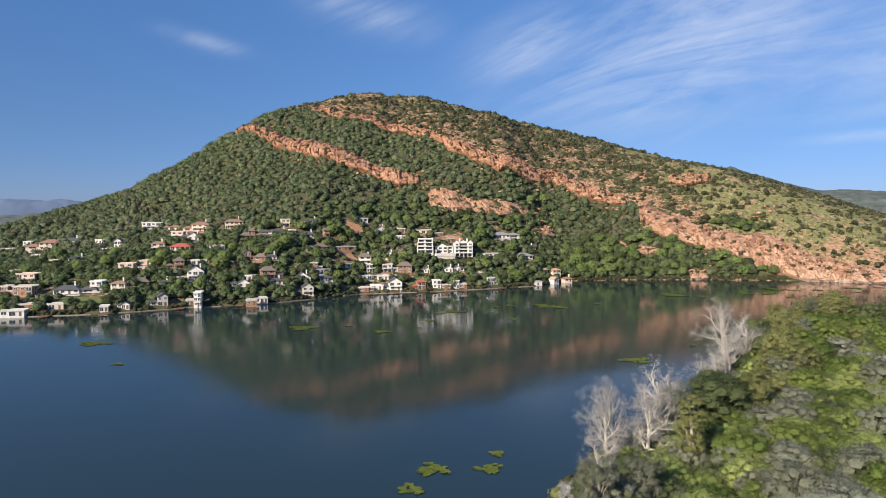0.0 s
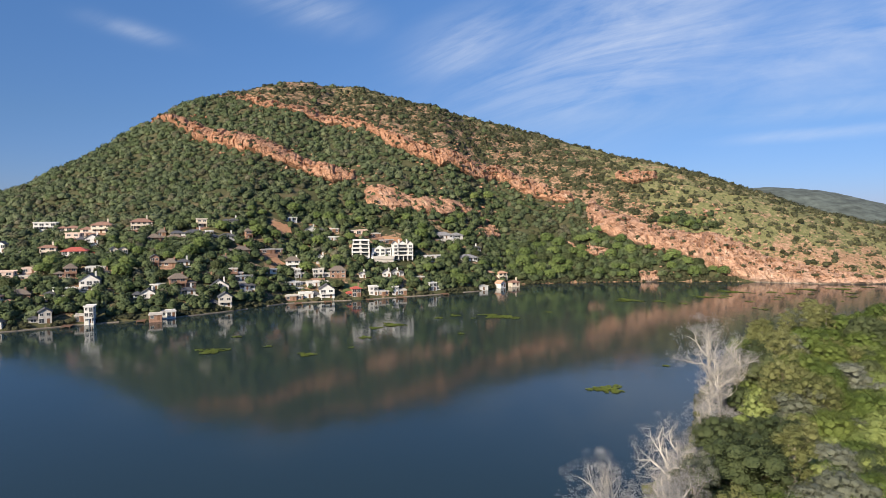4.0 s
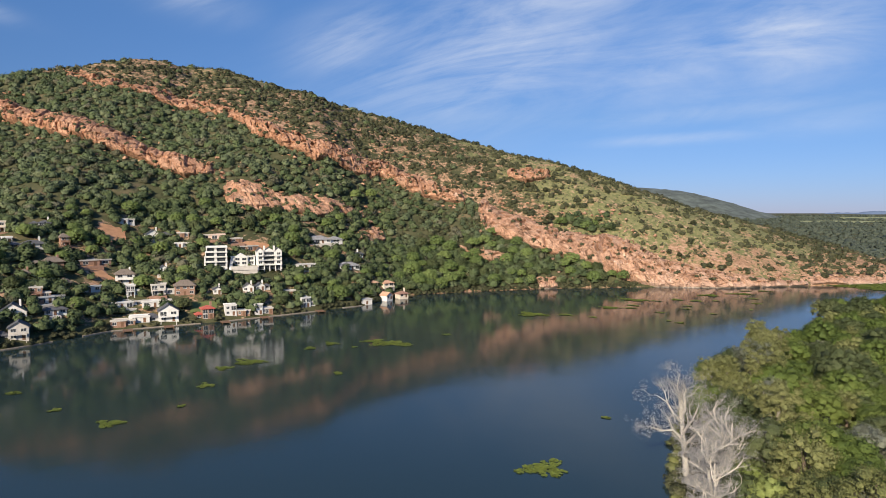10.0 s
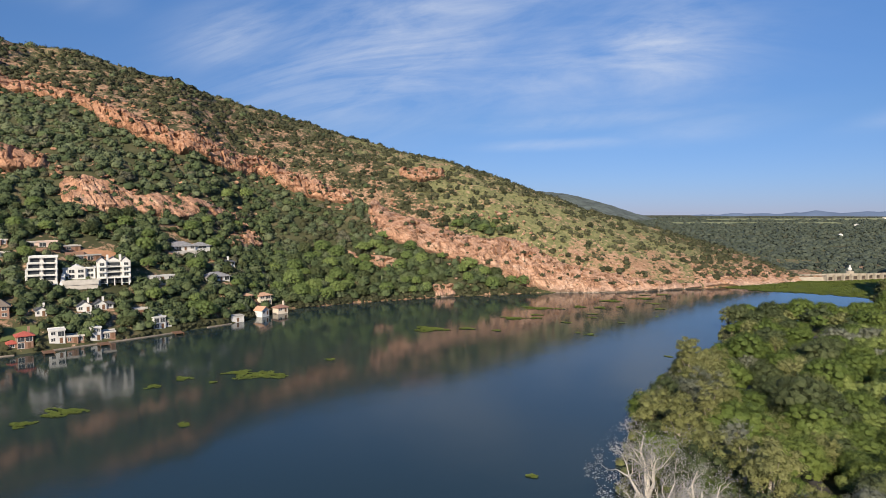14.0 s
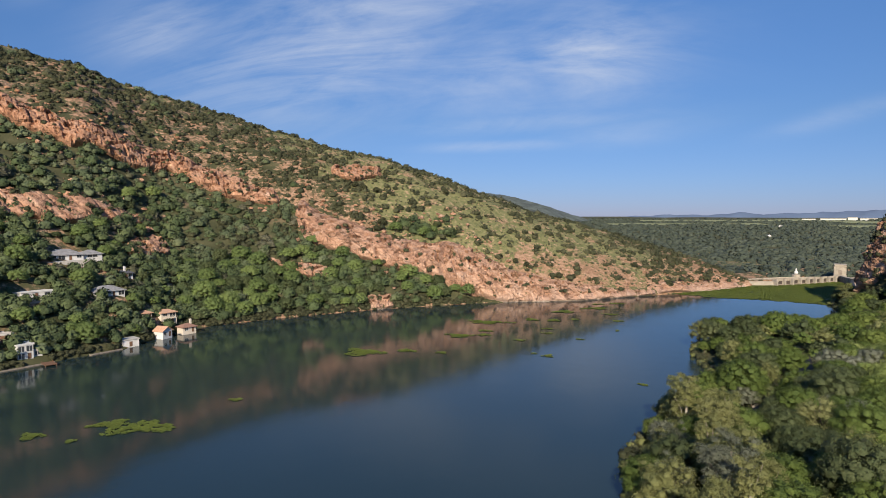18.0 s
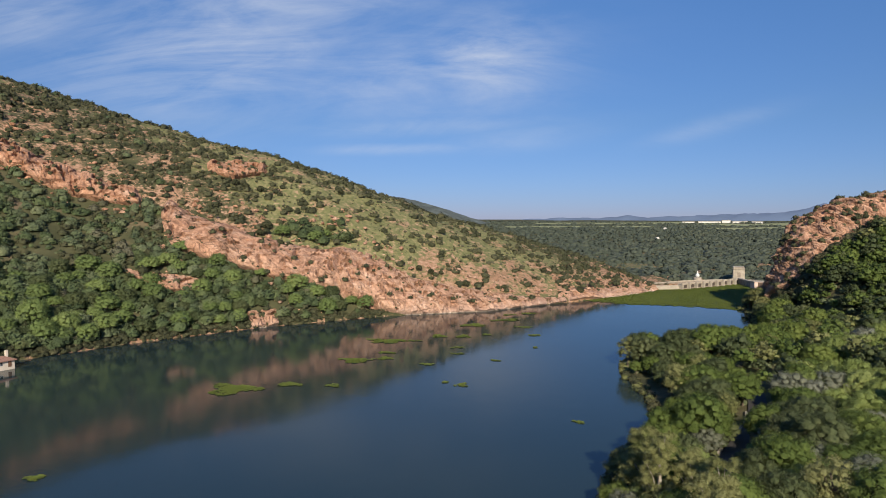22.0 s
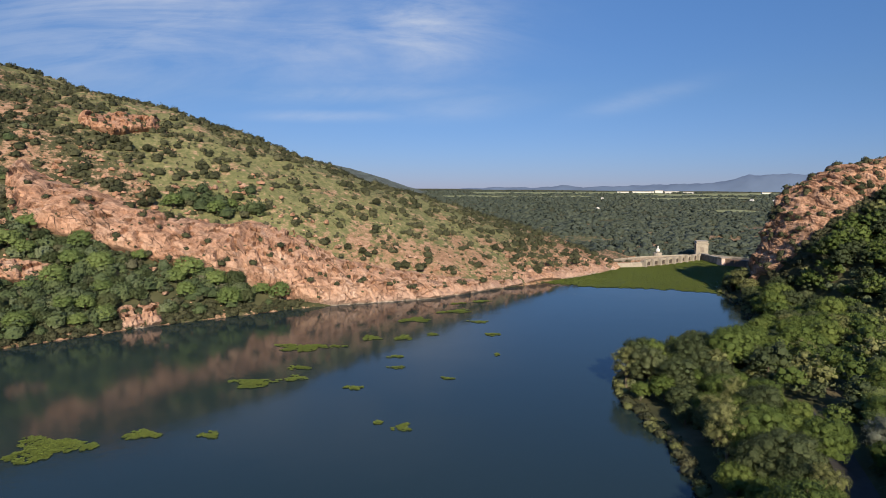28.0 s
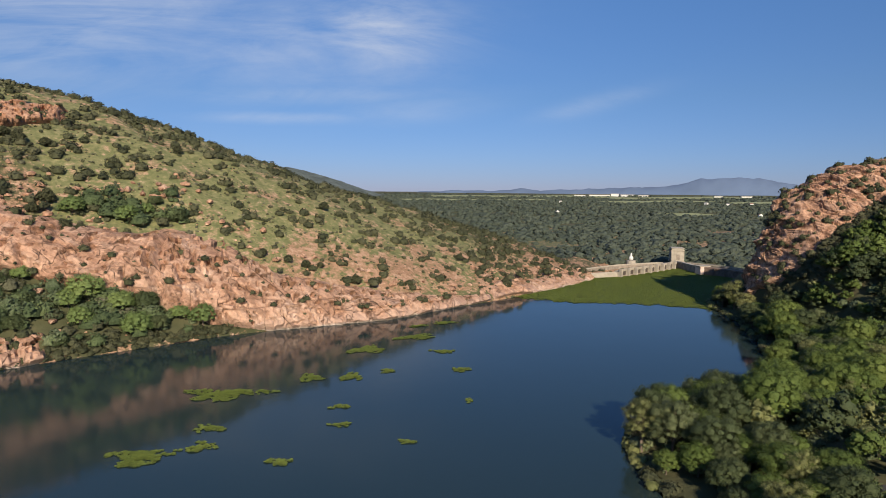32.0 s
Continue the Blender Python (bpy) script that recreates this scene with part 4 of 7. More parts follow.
# the big white house on the slope: three wings round a terrace
def mansion(x, y, turn):
    z = float(height(x, y))
    root = tagged(new("mansion"), "large white three-winged villa with gables above a terrace", "villa")
    root.matrix_basis = pose(x, y, z + 1.0, 0, 0, turn) @ Matrix.Diagonal((1, 1, 0.72, 1))
    HOUSE_SPOTS.extend([(x - 13, y - 7, 14), (x, y - 9, 16), (x + 14, y - 6, 16)])
    # west wing: four storeys stepping back, each with deep shaded openings behind its terrace
    for level, (x0, y0) in enumerate([(-20, -7), (-20, -5), (-19.5, -3), (-19, -0.5)]):
        q = 3.5 * level
        wing = part("west_wing", *box(x0, y0 + 1.6, q - 4 if level == 0 else q, -8.4, 8, q + 3.5), WHITE, root)
        part("floor_slab", *box(x0 - 0.3, y0, q + 3.2, -8.1, y0 + 1.58, q + 3.6), WHITE, wing)
        for px in (x0, -14.3, -8.7):
            part("pillar", *box(px - 0.2, y0 + 0.1, q, px + 0.25, y0 + 0.6, q + 3.2), WHITE, wing)
        for px in (-17.2, -11.5):
            part("glass_front", *box(px - 2.1, y0 + 1.52, q + 0.3, px + 2.1, y0 + 1.66, q + 2.8), PANE, wing)
        part("balustrade", *box(x0, y0 - 0.05, q + 3.6, -13, y0 + 0.12, q + 4.4), WHITE, wing)
    part("west_roof", *flat_roof(10.6, 8.0, 0, 0.3), WHITE, root).matrix_basis = pose(-13.7, 4.5, 14.0)
    part("garden_stair", *merged([box(-7.9 + 0.14 * i, -9 + 0.95 * i, -5, -6.6 + 0.14 * i, -8 + 0.95 * i, -3.5 + 0.95 * i) for i in range(9)]), WHITE, root)
    # middle wing: low, pinkish, with one broad gable, behind a walled lawn
    part("middle_wing", *merged([box(-6.5, 2, -2, 6.4, 9, 6.2), box(-4.4, 0.6, -2, 2.4, 2, 6.2)]), WHITE, root)
    part("middle_gable", [(-4.6, 0.5, 6.2), (2.6, 0.5, 6.2), (-1.0, 0.5, 8.8), (-4.6, 8, 6.2), (2.6, 8, 6.2), (-1.0, 8, 8.8)], [(0, 1, 2, 2), (4, 3, 5, 5), (1, 4, 5, 2), (3, 0, 2, 5), (0, 3, 4, 1)], WHITE, root)
    part("middle_roof", *flat_roof(12.9, 7, 6.2), WHITE, root).matrix_basis = pose(0, 5.5, 0)
    for px, q, w in ((-3.0, 0.4, 2.2), (0.6, 0.4, 2.2), (-3.0, 3.6, 2.2), (0.6, 3.6, 2.2), (4.4, 0.6, 2.4), (4.4, 3.8, 2.4)):
        window(root, px, 2.0 if px > 3 else 0.6, q, w, 1.9)
    part("terrace", *box(-6.2, -7, -6, 7.2, 1.9, -0.6), CONCRETE, root, "grey walled terrace before the villa")
    part("lawn", *box(-5.6, -6.4, -0.6, 6.8, -1.2, -0.5), LAWN, root, "small terrace lawn")
    part("terrace_wall", *box(-6.5, -7.4, -3.2, 7.5, -7, -0.1), CONCRETE, root)
    # east wing: three gables, a stack of balconies in the middle, columns below
    part("east_wing", *merged([box(7, 0, -4, 21, 9, 10.2), box(7.4, -1.8, -4, 10.8, 0, 10.2), box(17.2, -1.8, -4, 20.8, 0, 10.2)]), WHITE, root)
    for cx, hw, yy in ((9.1, 2.0, -1.9), (14.0, 3.2, -0.2), (19.0, 2.0, -1.9)):
        part("gable", [(cx - hw, yy, 10.1), (cx + hw, yy, 10.1), (cx, yy, 12.6), (cx - hw, 9, 10.1), (cx + hw, 9, 10.1), (cx, 9, 12.6)],
             [(0, 1, 2, 2), (4, 3, 5, 5), (1, 4, 5, 2), (3, 0, 2, 5), (0, 3, 4, 1)], WHITE, root)
        part("gable_roof", [(cx - hw - 0.3, yy + 0.3, 10.0), (cx, yy + 0.3, 12.82), (cx + hw + 0.3, yy + 0.3, 10.0), (cx - hw - 0.3, 9.2, 10.0), (cx, 9.2, 12.82), (cx + hw + 0.3, 9.2, 10.0)], [(0, 1, 4, 3), (1, 2, 5, 4)], SLATE, root)
    for cx in (11.4, 16.7):
        part("chimney", *box(cx - 0.5, 0.6, 10, cx + 0.5, 1.8, 14.4), WHITE, root)
    for level in range(3):
        q = 3.4 * level
        part("glass_front", *box(11.4, -0.08, q + 0.3, 16.6, 0.06, q + 2.7), PANE, root)
        deck = part("balcony", *box(10.9, -2.0, q - 0.25, 17.1, -0.1, q), WHITE, root)
        part("railing", *merged([box(10.9, -2.0, q + 0.85, 17.1, -1.9, q + 0.95)] + [box(11 + 0.75 * j, -1.99, q, 11.1 + 0.75 * j, -1.91, q + 0.85) for j in range(9)]), WHITE, deck)
        for px in (9.1, 19.0):
            window(root, px, -1.8, q + 0.8, 1.8, 1.7)
            part("small_balcony", *box(px - 1.5, -2.9, q - 0.15, px + 1.5, -1.82, q + 0.1), WHITE, root)
    for px in (8, 11, 14, 17, 20):
        part("column", *box(px - 0.22, -3.4, -5, px + 0.22, -3.0, -0.4), WHITE, root)
    # thin sheet of dark glass colour stands for the shade below the deck
    part("undercroft", *box(8.2, -1.9, -3.6, 19.8, -1.82, -0.6), PANE, root)
    part("deck_slab", *box(7.4, -3.6, -0.4, 20.6, -1.81, -0.2), WHITE, root)
    return root


mansion(1, 462, 4)

box_house = tagged(new("boathouse"), "plain white boathouse standing in the water", "boathouse")
box_house.matrix_basis = pose(67, 451, 0, 0, 0, 18)
HOUSE_SPOTS.append((67, 449, 7))
part("wall", *box(-3.2, -2.6, -2, 3.2, 2.6, 3.0), WHITE, box_house)
part("roof", *box(-3.5, -2.9, 3.0, 3.5, 2.9, 3.3), CONCRETE, box_house)
part("door", *box(-0.6, -2.66, 0.3, 0.6, -2.56, 2.3), TIMBER, box_house)


def draped(name, pts, mat, label, category, lift=0.35):
    """A patch of lawn or soil laid over the slope inside a four-cornered outline."""
    a, b, c, d = [np.array(p, float) for p in pts]
    n = 10
    u, v = np.meshgrid(np.linspace(0, 1, n), np.linspace(0, 1, n))
    p = a * ((1 - u) * (1 - v))[..., None] + b * (u * (1 - v))[..., None] + c * (u * v)[..., None] + d * ((1 - u) * v)[..., None]
    p = p + 0.6 * np.stack([waves(p[..., 0], p[..., 1], 7, 51), waves(p[..., 0], p[..., 1], 6, 52)], -1)
    z = np.maximum(height(p[..., 0], p[..., 1]), 0) + lift
    i = np.arange(n * n).reshape(n, n)
    ob = mesh_object(name, np.concatenate([p, z[..., None]], -1).reshape(-1, 3), np.stack([i[:-1, :-1], i[:-1, 1:], i[1:, 1:], i[1:, :-1]], -1).reshape(-1, 4), mat, True)
    q = np.array(pts).mean(0)
    HOUSE_SPOTS.append((q[0], q[1] - 2, float(np.ptp(np.array(pts)[:, 0]))))
    return tagged(ob, label, category, kind="structure")


draped("lawn", [(-205, 318), (-178, 323), (-180, 337), (-203, 334)], LAWN, "green lawn running down to the lake", "lawn")
draped("lawn", [(-22, 417), (-11, 420), (-10, 428), (-23, 425)], LAWN, "small green lawn behind the boathouses", "lawn")
draped("bare_slope", [(-70, 461), (-58, 467), (-62, 482), (-74, 477)], SOIL, "cleared patch of red soil on the slope", "soil")
draped("bare_slope", [(-2, 478), (16, 480), (16, 489), (-2, 487)], SOIL, "terraced brick-red soil above the villa", "soil")
draped("bare_slope", [(-75, 437), (-58, 432), (-56, 437), (-74, 443)], SOIL, "strip of red soil between gardens", "soil")
draped("bare_slope", [(-236, 330), (-206, 328), (-206, 334), (-236, 337)], SOIL, "pale earth bank along the lakeside garden", "soil")

# stone edging and jetties along the village waterfront
edge_line = along_line([(-215, 308), (-174, 318), (-133, 343), (-106, 353), (-76, 377), (-53, 402), (-9, 413), (30, 429), (64, 446)], 26)
for i in range(25):
    if i % 5 != 3:
        tagged(mesh_object("shore_wall", *slab(edge_line[i:i + 2] + np.array([0.3, -0.8]), 0.4, -1.5, 0.4), STONE_DARK), "low pale stone edging along the waterfront", "wall", kind="structure")
for i, (x, y) in enumerate([(-196, 311), (-170, 317), (-140, 337), (-112, 348), (-46, 400), (-30, 405), (-6, 411), (12, 419), (40, 432)]):
    jetty = tagged(new("jetty"), "small weathered wooden jetty over the water", "jetty", "jetties along the waterfront")
    jetty.matrix_basis = pose(x, y - 2.5, 0, 0, 0, 12)
    for k in range(8):
        part("board", *box(-2 + 0.5 * k, -3, 0.6, -1.54 + 0.5 * k, 3, 0.72), TIMBER, jetty)
    for sx in (-1.7, 1.7):
        for sy in (-2.7, 2.7):
            part("post", *box(sx - 0.12, sy - 0.12, -2, sx + 0.12, sy + 0.12, 1.1), TIMBER, jetty)

# ---------------------------------------------------------------- cliffs
def rocky(u, v, seed, bw=11.0, bh=8.0):
    """Relief of jointed rock: broad leaning slabs, each set a little proud or back, parted by cracks, with small steps on them."""
    out = 0
    for w, h, amp, lean, k in ((bw, bh, 1.9, 0.35, 0), (bw * 0.4, bh * 0.5, 0.5, 0.35, 1), (bw * 0.17, bh * 0.2, 0.16, -0.25, 2)):
        p = u + lean * v + 0.35 * waves(u, v, 3.6 * w, seed + k)
        q = v + 0.25 * waves(u, v, 3.1 * h, seed + 3 + k)
        row = np.floor(q / h)
        col = np.floor(p / w + row * 0.37)
        one = np.modf(np.abs(np.sin(col * 127.1 + row * 311.7 + seed * 74.7 + k) * 43758.5453))[0]
        tilt = p / w + row * 0.37 - col - 0.5
        out = out + amp * (one + 0.5 * tilt * (one - 0.3))
        if k < 2:
            joint = (0.5 - np.abs(tilt)) * w
            out = out - (1.6 - 0.9 * k) * np.exp(-(joint / 0.55) ** 2) * (np.modf(one * 7.3)[0] > 0.45)
    return out + 0.8 * waves(u, v, 27, seed + 5) - 0.6


CLIFF_AREAS = []
LEDGES = []


def cliff(top, foot, seed, label, proud=1.5, steep=0.6, broken=0.0, relief=1.3):
    top, foot = top[:], foot[:]
    CLIFF_AREAS.append(np.array(top + foot[::-1], float))
    length = sum(math.dist(a, b) for a, b in zip(top[:-1], top[1:]))
    n, m = max(8, int(length / 0.8)), 40
    t, f = along_line(top, n), along_line(foot, n)
    tz, fz = np.maximum(height(t[:, 0], t[:, 1]), 0), np.maximum(height(f[:, 0], f[:, 1]), -1.0)
    s = np.linspace(0, 1, m)[None, :]
    across = s ** (1 / steep) if steep < 1 else s
    x = f[:, :1] + (t[:, :1] - f[:, :1]) * across
    y = f[:, 1:] + (t[:, 1:] - f[:, 1:]) * across
    z = fz[:, None] + (tz - fz)[:, None] * s
    u = np.linspace(0, length, n)[:, None] + 0 * s
    out = f - t
    out = out / np.maximum(np.hypot(out[:, 0], out[:, 1]), 0.1)[:, None]
    rim = np.minimum(np.minimum(s * 8, (1 - s) * 5), 1) * np.minimum(np.minimum(u / 5, (length - u) / 5), 1)
    gap = smooth(0.35, 0.6, waves(u, 2.2 * z, 17, seed + 40) + 0.7 * waves(u, 2 * z, 6, seed + 41) + broken)
    rag = 0.5 + 0.5 * waves(u, z, 8, seed + 60)
    rim = smooth(0.0, 0.55 + 0.45 * rag, rim)
    d = (proud + relief * rocky(u, z, seed)) * rim - 1.5 * (1 - rim) - (proud + 2.6) * gap * (0.25 + 0.75 * smooth(0.25, 0.9, s))
    x, y, z = x + out[:, :1] * d, y + out[:, 1:] * d, z + 0.55 * d
    i = np.arange(n * m).reshape(n, m)
    faces = np.stack([i[:-1, :-1], i[1:, :-1], i[1:, 1:], i[:-1, 1:]], -1).reshape(-1, 4)
    r = np.random.default_rng(seed + 500)
    k = np.where(((waves(u, 1.7 * z, 13, seed + 80) > 0.15) & (rim > 0.5) & (z > 4)).ravel() & (r.random(n * m) < 0.035))[0]
    LEDGES.append(np.stack([x, y, z], -1).reshape(-1, 3)[k])
    ob = mesh_object("cliff_face", np.stack([x, y, z], -1).reshape(-1, 3), faces, ROCK)
    return tagged(ob, label, "cliff", kind="structure")


cliff([(-234, 716), (-203, 690), (-161, 652), (-135, 640), (-98, 604), (-71, 588), (-46, 578), (-17, 566)],
      [(-228, 700), (-189, 658), (-161, 622), (-131, 598), (-92, 562), (-63, 561), (-37, 548), (-19, 552)], 1, "long band of jointed red quartzite across the forested slope", 2.6, 0.42, -0.6)
cliff([(-16, 540), (-3, 551), (20, 543), (44, 549), (74, 560), (93, 567)],
      [(-10, 522), (6, 518), (26, 526), (47, 528), (70, 545), (91, 560)], 2, "smooth wedge of bare red rock among the bush", 1.2, 0.7, -1.2, 0.8)
cliff([(-150, 722), (-115, 708), (-91, 700), (-57, 704), (-26, 676), (-3, 652)],
      [(-148, 712), (-110, 683), (-76, 672), (-42, 664), (-19, 646), (2, 630)], 3, "broken upper band of orange rock with bushes", 1.8, 0.7, 0.0)
cliff([(-3, 652), (24, 640), (50, 620), (79, 632), (115, 650), (143, 630), (172, 596)],
      [(2, 620), (27, 598), (52, 590), (79, 602), (108, 620), (131, 603), (170, 580)], 4, "stepped orange rock band descending the ridge", 2.0, 0.45, -0.1)
cliff([(186, 584), (190, 573), (202, 561), (216, 546), (238, 533), (252, 526), (266, 526)],
      [(175, 567), (174, 543), (188, 531), (202, 521), (213, 512), (229, 503), (244, 496)], 5, "tall pink quartzite cliff above the lake", 1.8, 0.42, -0.25, 0.9)
cliff([(262, 528), (280, 513), (290, 494), (312, 482), (332, 470), (356, 461), (386, 455)],
      [(243, 494), (258, 484), (276, 474), (296, 466), (318, 457), (348, 454), (384, 451)], 6, "pale pink cliff falling straight into the water", 1.2, 0.48, -0.1, 0.9)
cliff([(220, 621), (244, 634), (266, 622)], [(216, 607), (228, 593), (254, 602)], 7, "weathered rock knob on the grassy spur", 1.5)
cliff([(73, 530), (88, 553), (98, 553)], [(73, 521), (84, 527), (98, 542)], 8, "small red rock knob among trees", 1.5)
cliff([(144, 536), (165, 529), (184, 517)], [(146, 529), (164, 514), (182, 510)], 9, "bare reddish scree scar in the bush", 0.5)
cliff([(192, 500), (210, 498)], [(190, 489), (208, 488)], 10, "low pink rocks at the water's edge", 1.0)
cliff([(386, 462), (420, 461), (450, 462), (486, 458)], [(384, 451), (418, 449), (450, 448), (484, 450)], 11, "low red rocky shore leading to the dam", 0.6)


def nose_edge(u):
    """How far down its near side the rock nose is bare."""
    return np.interp(u, [-17, -12.6, -8.7, -4.7, 0, 8, 16, 27, 58], [4, 9, 20, 28, 31, 30.5, 30, 26, 18])


def gorge_cliff():
    """The rock nose beside the dam, wrapped round the end of its hill."""
    n, m = 300, 110
    u = np.concatenate([np.linspace(-17, -2, 150), np.linspace(-1.7, 58, 150)])[:, None]
    v = np.linspace(-14, 34, m)[None, :]
    lim = nose_edge(u) + 1.5 * waves(u, 0 * u, 13, 33)
    v = np.minimum(v, lim)
    x = 440 + 0.64 * u - 0.77 * v
    y = 342 - 0.77 * u - 0.64 * v
    z = np.maximum(gorge_hill(x, y), -2)
    e = 1.0
    gxx = (gorge_hill(x + e, y) - gorge_hill(x - e, y)) / 2
    gyy = (gorge_hill(x, y + e) - gorge_hill(x, y - e)) / 2
    k = np.sqrt(gxx ** 2 + gyy ** 2 + 1)
    w = u * 1.3 - v * 0.7 + 0.08 * z + 1.5 * waves(u, z, 31, 12)
    d = 2.6 * np.abs(np.sin(0.21 * w + 0.4)) + 1.1 * np.abs(np.sin(0.53 * w + 0.06 * z)) + 1.3 * waves(w, 0.55 * z, 15, 9) + 0.6 * np.round(1.5 * waves(w, z, 7, 10)) + 0.3 * waves(w, z, 2.9, 11) - 1.2
    rim = np.clip(np.minimum((lim - v) / 3, (58 - u) / 4), 0, 1) * (0.6 + 0.4 * smooth(0, 12, z))
    d = np.maximum(d, 0.3 + 0.5 * waves(u, z, 5, 88)) * rim - 1.5 * (1 - rim)
    pts = np.stack([x - gxx / k * d, y - gyy / k * d, z + d / k * 0.8], -1).reshape(-1, 3)
    r = np.random.default_rng(77)
    LEDGES.append(pts[((waves(u, z, 11, 83) + 0.02 * (z - 30) > 0.1) & (z > 10) & (v < lim)).ravel() & (r.random(n * m) < 0.028)])
    i = np.arange(n * m).reshape(n, m)
    ob = mesh_object("cliff_face", pts, np.stack([i[:-1, :-1], i[:-1, 1:], i[1:, 1:], i[1:, :-1]], -1).reshape(-1, 4), ROCK)
    return tagged(ob, "rugged orange rock nose standing over the dam", "cliff", kind="structure")


gorge_cliff()


def inside(poly, x, y):
    hit = np.zeros(np.shape(x), bool)
    for (ax, ay), (bx, by) in zip(poly, np.roll(poly, -1, axis=0)):
        cross = (ay > y) != (by > y)
        hit ^= cross & (x < (bx - ax) * (y - ay) / (by - ay + 1e-9) + ax)
    return hit


def on_cliff(x, y):
    hit = np.zeros(np.shape(x), bool)
    for poly in CLIFF_AREAS:
        hit |= inside(poly, x, y)
    return hit


# ---------------------------------------------------------------- bush and forest cover
def blob(seed, squash=0.85, sub=1, rough=0.45):
    """A lumpy clump of leaves, its underside cut away."""
    bm = bmesh.new()
    bmesh.ops.create_icosphere(bm, subdivisions=sub, radius=1.0)
    for v in bm.verts:
        n = noise.noise(v.co * 1.7 + Vector((seed * 7.3, seed, 0))) + 0.6 * noise.noise(v.co * 4.1 + Vector((0, seed * 3.1, 5)))
        v.co *= 1 + rough * n
        v.co.z = max(v.co.z * squash, -0.35)
    vs = np.array([v.co[:] for v in bm.verts])
    fs = np.array([[v.index for v in f.verts] for f in bm.faces])
    bm.free()
    return vs, fs


def tuft(seed, leaves=60, size=0.17, sub=1):
    """A leafy clump: a lumpy core under a loose shell of sprays, all lit as one rounded crown."""
    r = np.random.default_rng(seed)
    cv, cf = blob(seed, 0.8, sub, 0.5)
    cv = cv * 0.9
    n = r.normal(size=(leaves, 3))
    n /= np.linalg.norm(n, axis=1)[:, None]
    n[:, 2] = np.where(n[:, 2] < -0.2, -n[:, 2], n[:, 2])
    c = n * (0.78 + 0.3 * r.random((leaves, 1)) + 0.16 * np.sin(5 * n[:, :1] + seed) + 0.14 * np.sin(7 * n[:, 1:2] + 2 * seed)) * np.array([1, 1, 0.85])
    t = n + 0.45 * r.normal(size=(leaves, 3))
    t /= np.linalg.norm(t, axis=1)[:, None]
    a = np.cross(t, r.normal(size=(leaves, 3)))
    a /= np.linalg.norm(a, axis=1)[:, None]
    b = np.cross(t, a)
    s = size * r.uniform(0.7, 1.4, (leaves, 1))
    lv = np.stack([c - a * s - b * s * 0.6, c + a * s - b * s * 0.6, c + b * s * 1.2], 1).reshape(-1, 3)
    ln = np.repeat(0.65 * n + 0.45 * t, 3, axis=0)
    cn = cv / np.linalg.norm(cv, axis=1)[:, None]
    normals = np.concatenate([cn, ln]) + np.array([0, 0, 0.12])
    normals /= np.linalg.norm(normals, axis=1)[:, None]
    return np.concatenate([cv, lv]), np.concatenate([cf, np.arange(leaves * 3).reshape(-1, 3) + len(cv)]), normals


def round_lit(ob, normals, tone=None):
    """Gives a leafy mesh the soft normals of its crowns, and each crown its tone."""
    a = ob.data.attributes.new("custom_normal", "FLOAT_VECTOR", "POINT")
    a.data.foreach_set("vector", np.asarray(normals, np.float32).ravel())
    if tone is not None:
        a = ob.data.attributes.new("tone", "FLOAT", "POINT")
        a.data.foreach_set("value", np.asarray(tone, np.float32).ravel())
    return ob


BLOBS = [tuft(i) for i in range(8)]
SMALL = [tuft(30 + i, 34, 0.24, 0) for i in range(6)]
FINE = [tuft(150 + i, 130, 0.13) for i in range(6)]


def strew(name, spots, sizes, mat, label, category, shapes=BLOBS, sink=0.25, tall=1.0, soft=False):
    """One mesh of many clumps, set down at the spots."""
    verts, faces, normals, tones, base = [], [], [], [], 0
    turn = rng.random(len(spots)) * 6.283
    pick = rng.integers(0, len(shapes), len(spots))
    for k, (sv, sf, *sn) in enumerate(shapes):
        sel = np.where(pick == k)[0]
        if not len(sel):
            continue
        c, s = np.cos(turn[sel])[:, None], np.sin(turn[sel])[:, None]
        r = sizes[sel][:, None]
        x = (sv[None, :, 0] * c - sv[None, :, 1] * s) * r + spots[sel, 0][:, None]
        y = (sv[None, :, 0] * s + sv[None, :, 1] * c) * r + spots[sel, 1][:, None]
        z = sv[None, :, 2] * r * tall + spots[sel, 2][:, None] + r * sink
        verts.append(np.stack([x, y, z], -1).reshape(-1, 3))
        faces.append((sf[None] + (np.arange(len(sel)) * len(sv))[:, None, None] + base).reshape(-1, sf.shape[1]))
        base += len(sel) * len(sv)
        if sn:
            q = sn[0]
            normals.append(np.stack([q[None, :, 0] * c - q[None, :, 1] * s, q[None, :, 0] * s + q[None, :, 1] * c, q[None, :, 2] + 0 * c], -1).reshape(-1, 3))
            tones.append(np.repeat(rng.random(len(sel)), len(sv)))
    ob = mesh_object(name, np.concatenate(verts), np.concatenate(faces), mat, soft or bool(normals))
    if normals:
        round_lit(ob, np.concatenate(normals), np.concatenate(tones))
    return tagged(ob, label, category, kind="stuff")


def hill_spots(n, x0, x1, d0, d1, density):
    """n tries of spots on the far hillside, kept by a density of 0 to 1."""
    x = rng.uniform(x0, x1, n)
    d = rng.uniform(d0, d1, n)
    y = far_shore(x) + d
    keep = rng.random(n) < density(x, y, d)
    x, y = x[keep], y[keep]
    return np.stack([x, y, height(x, y)], -1)


def village_ground(x, d):
    return smooth(118, 95, x) * smooth(-420, -330, x) * smooth(128, 95, d + 0.06 * x)


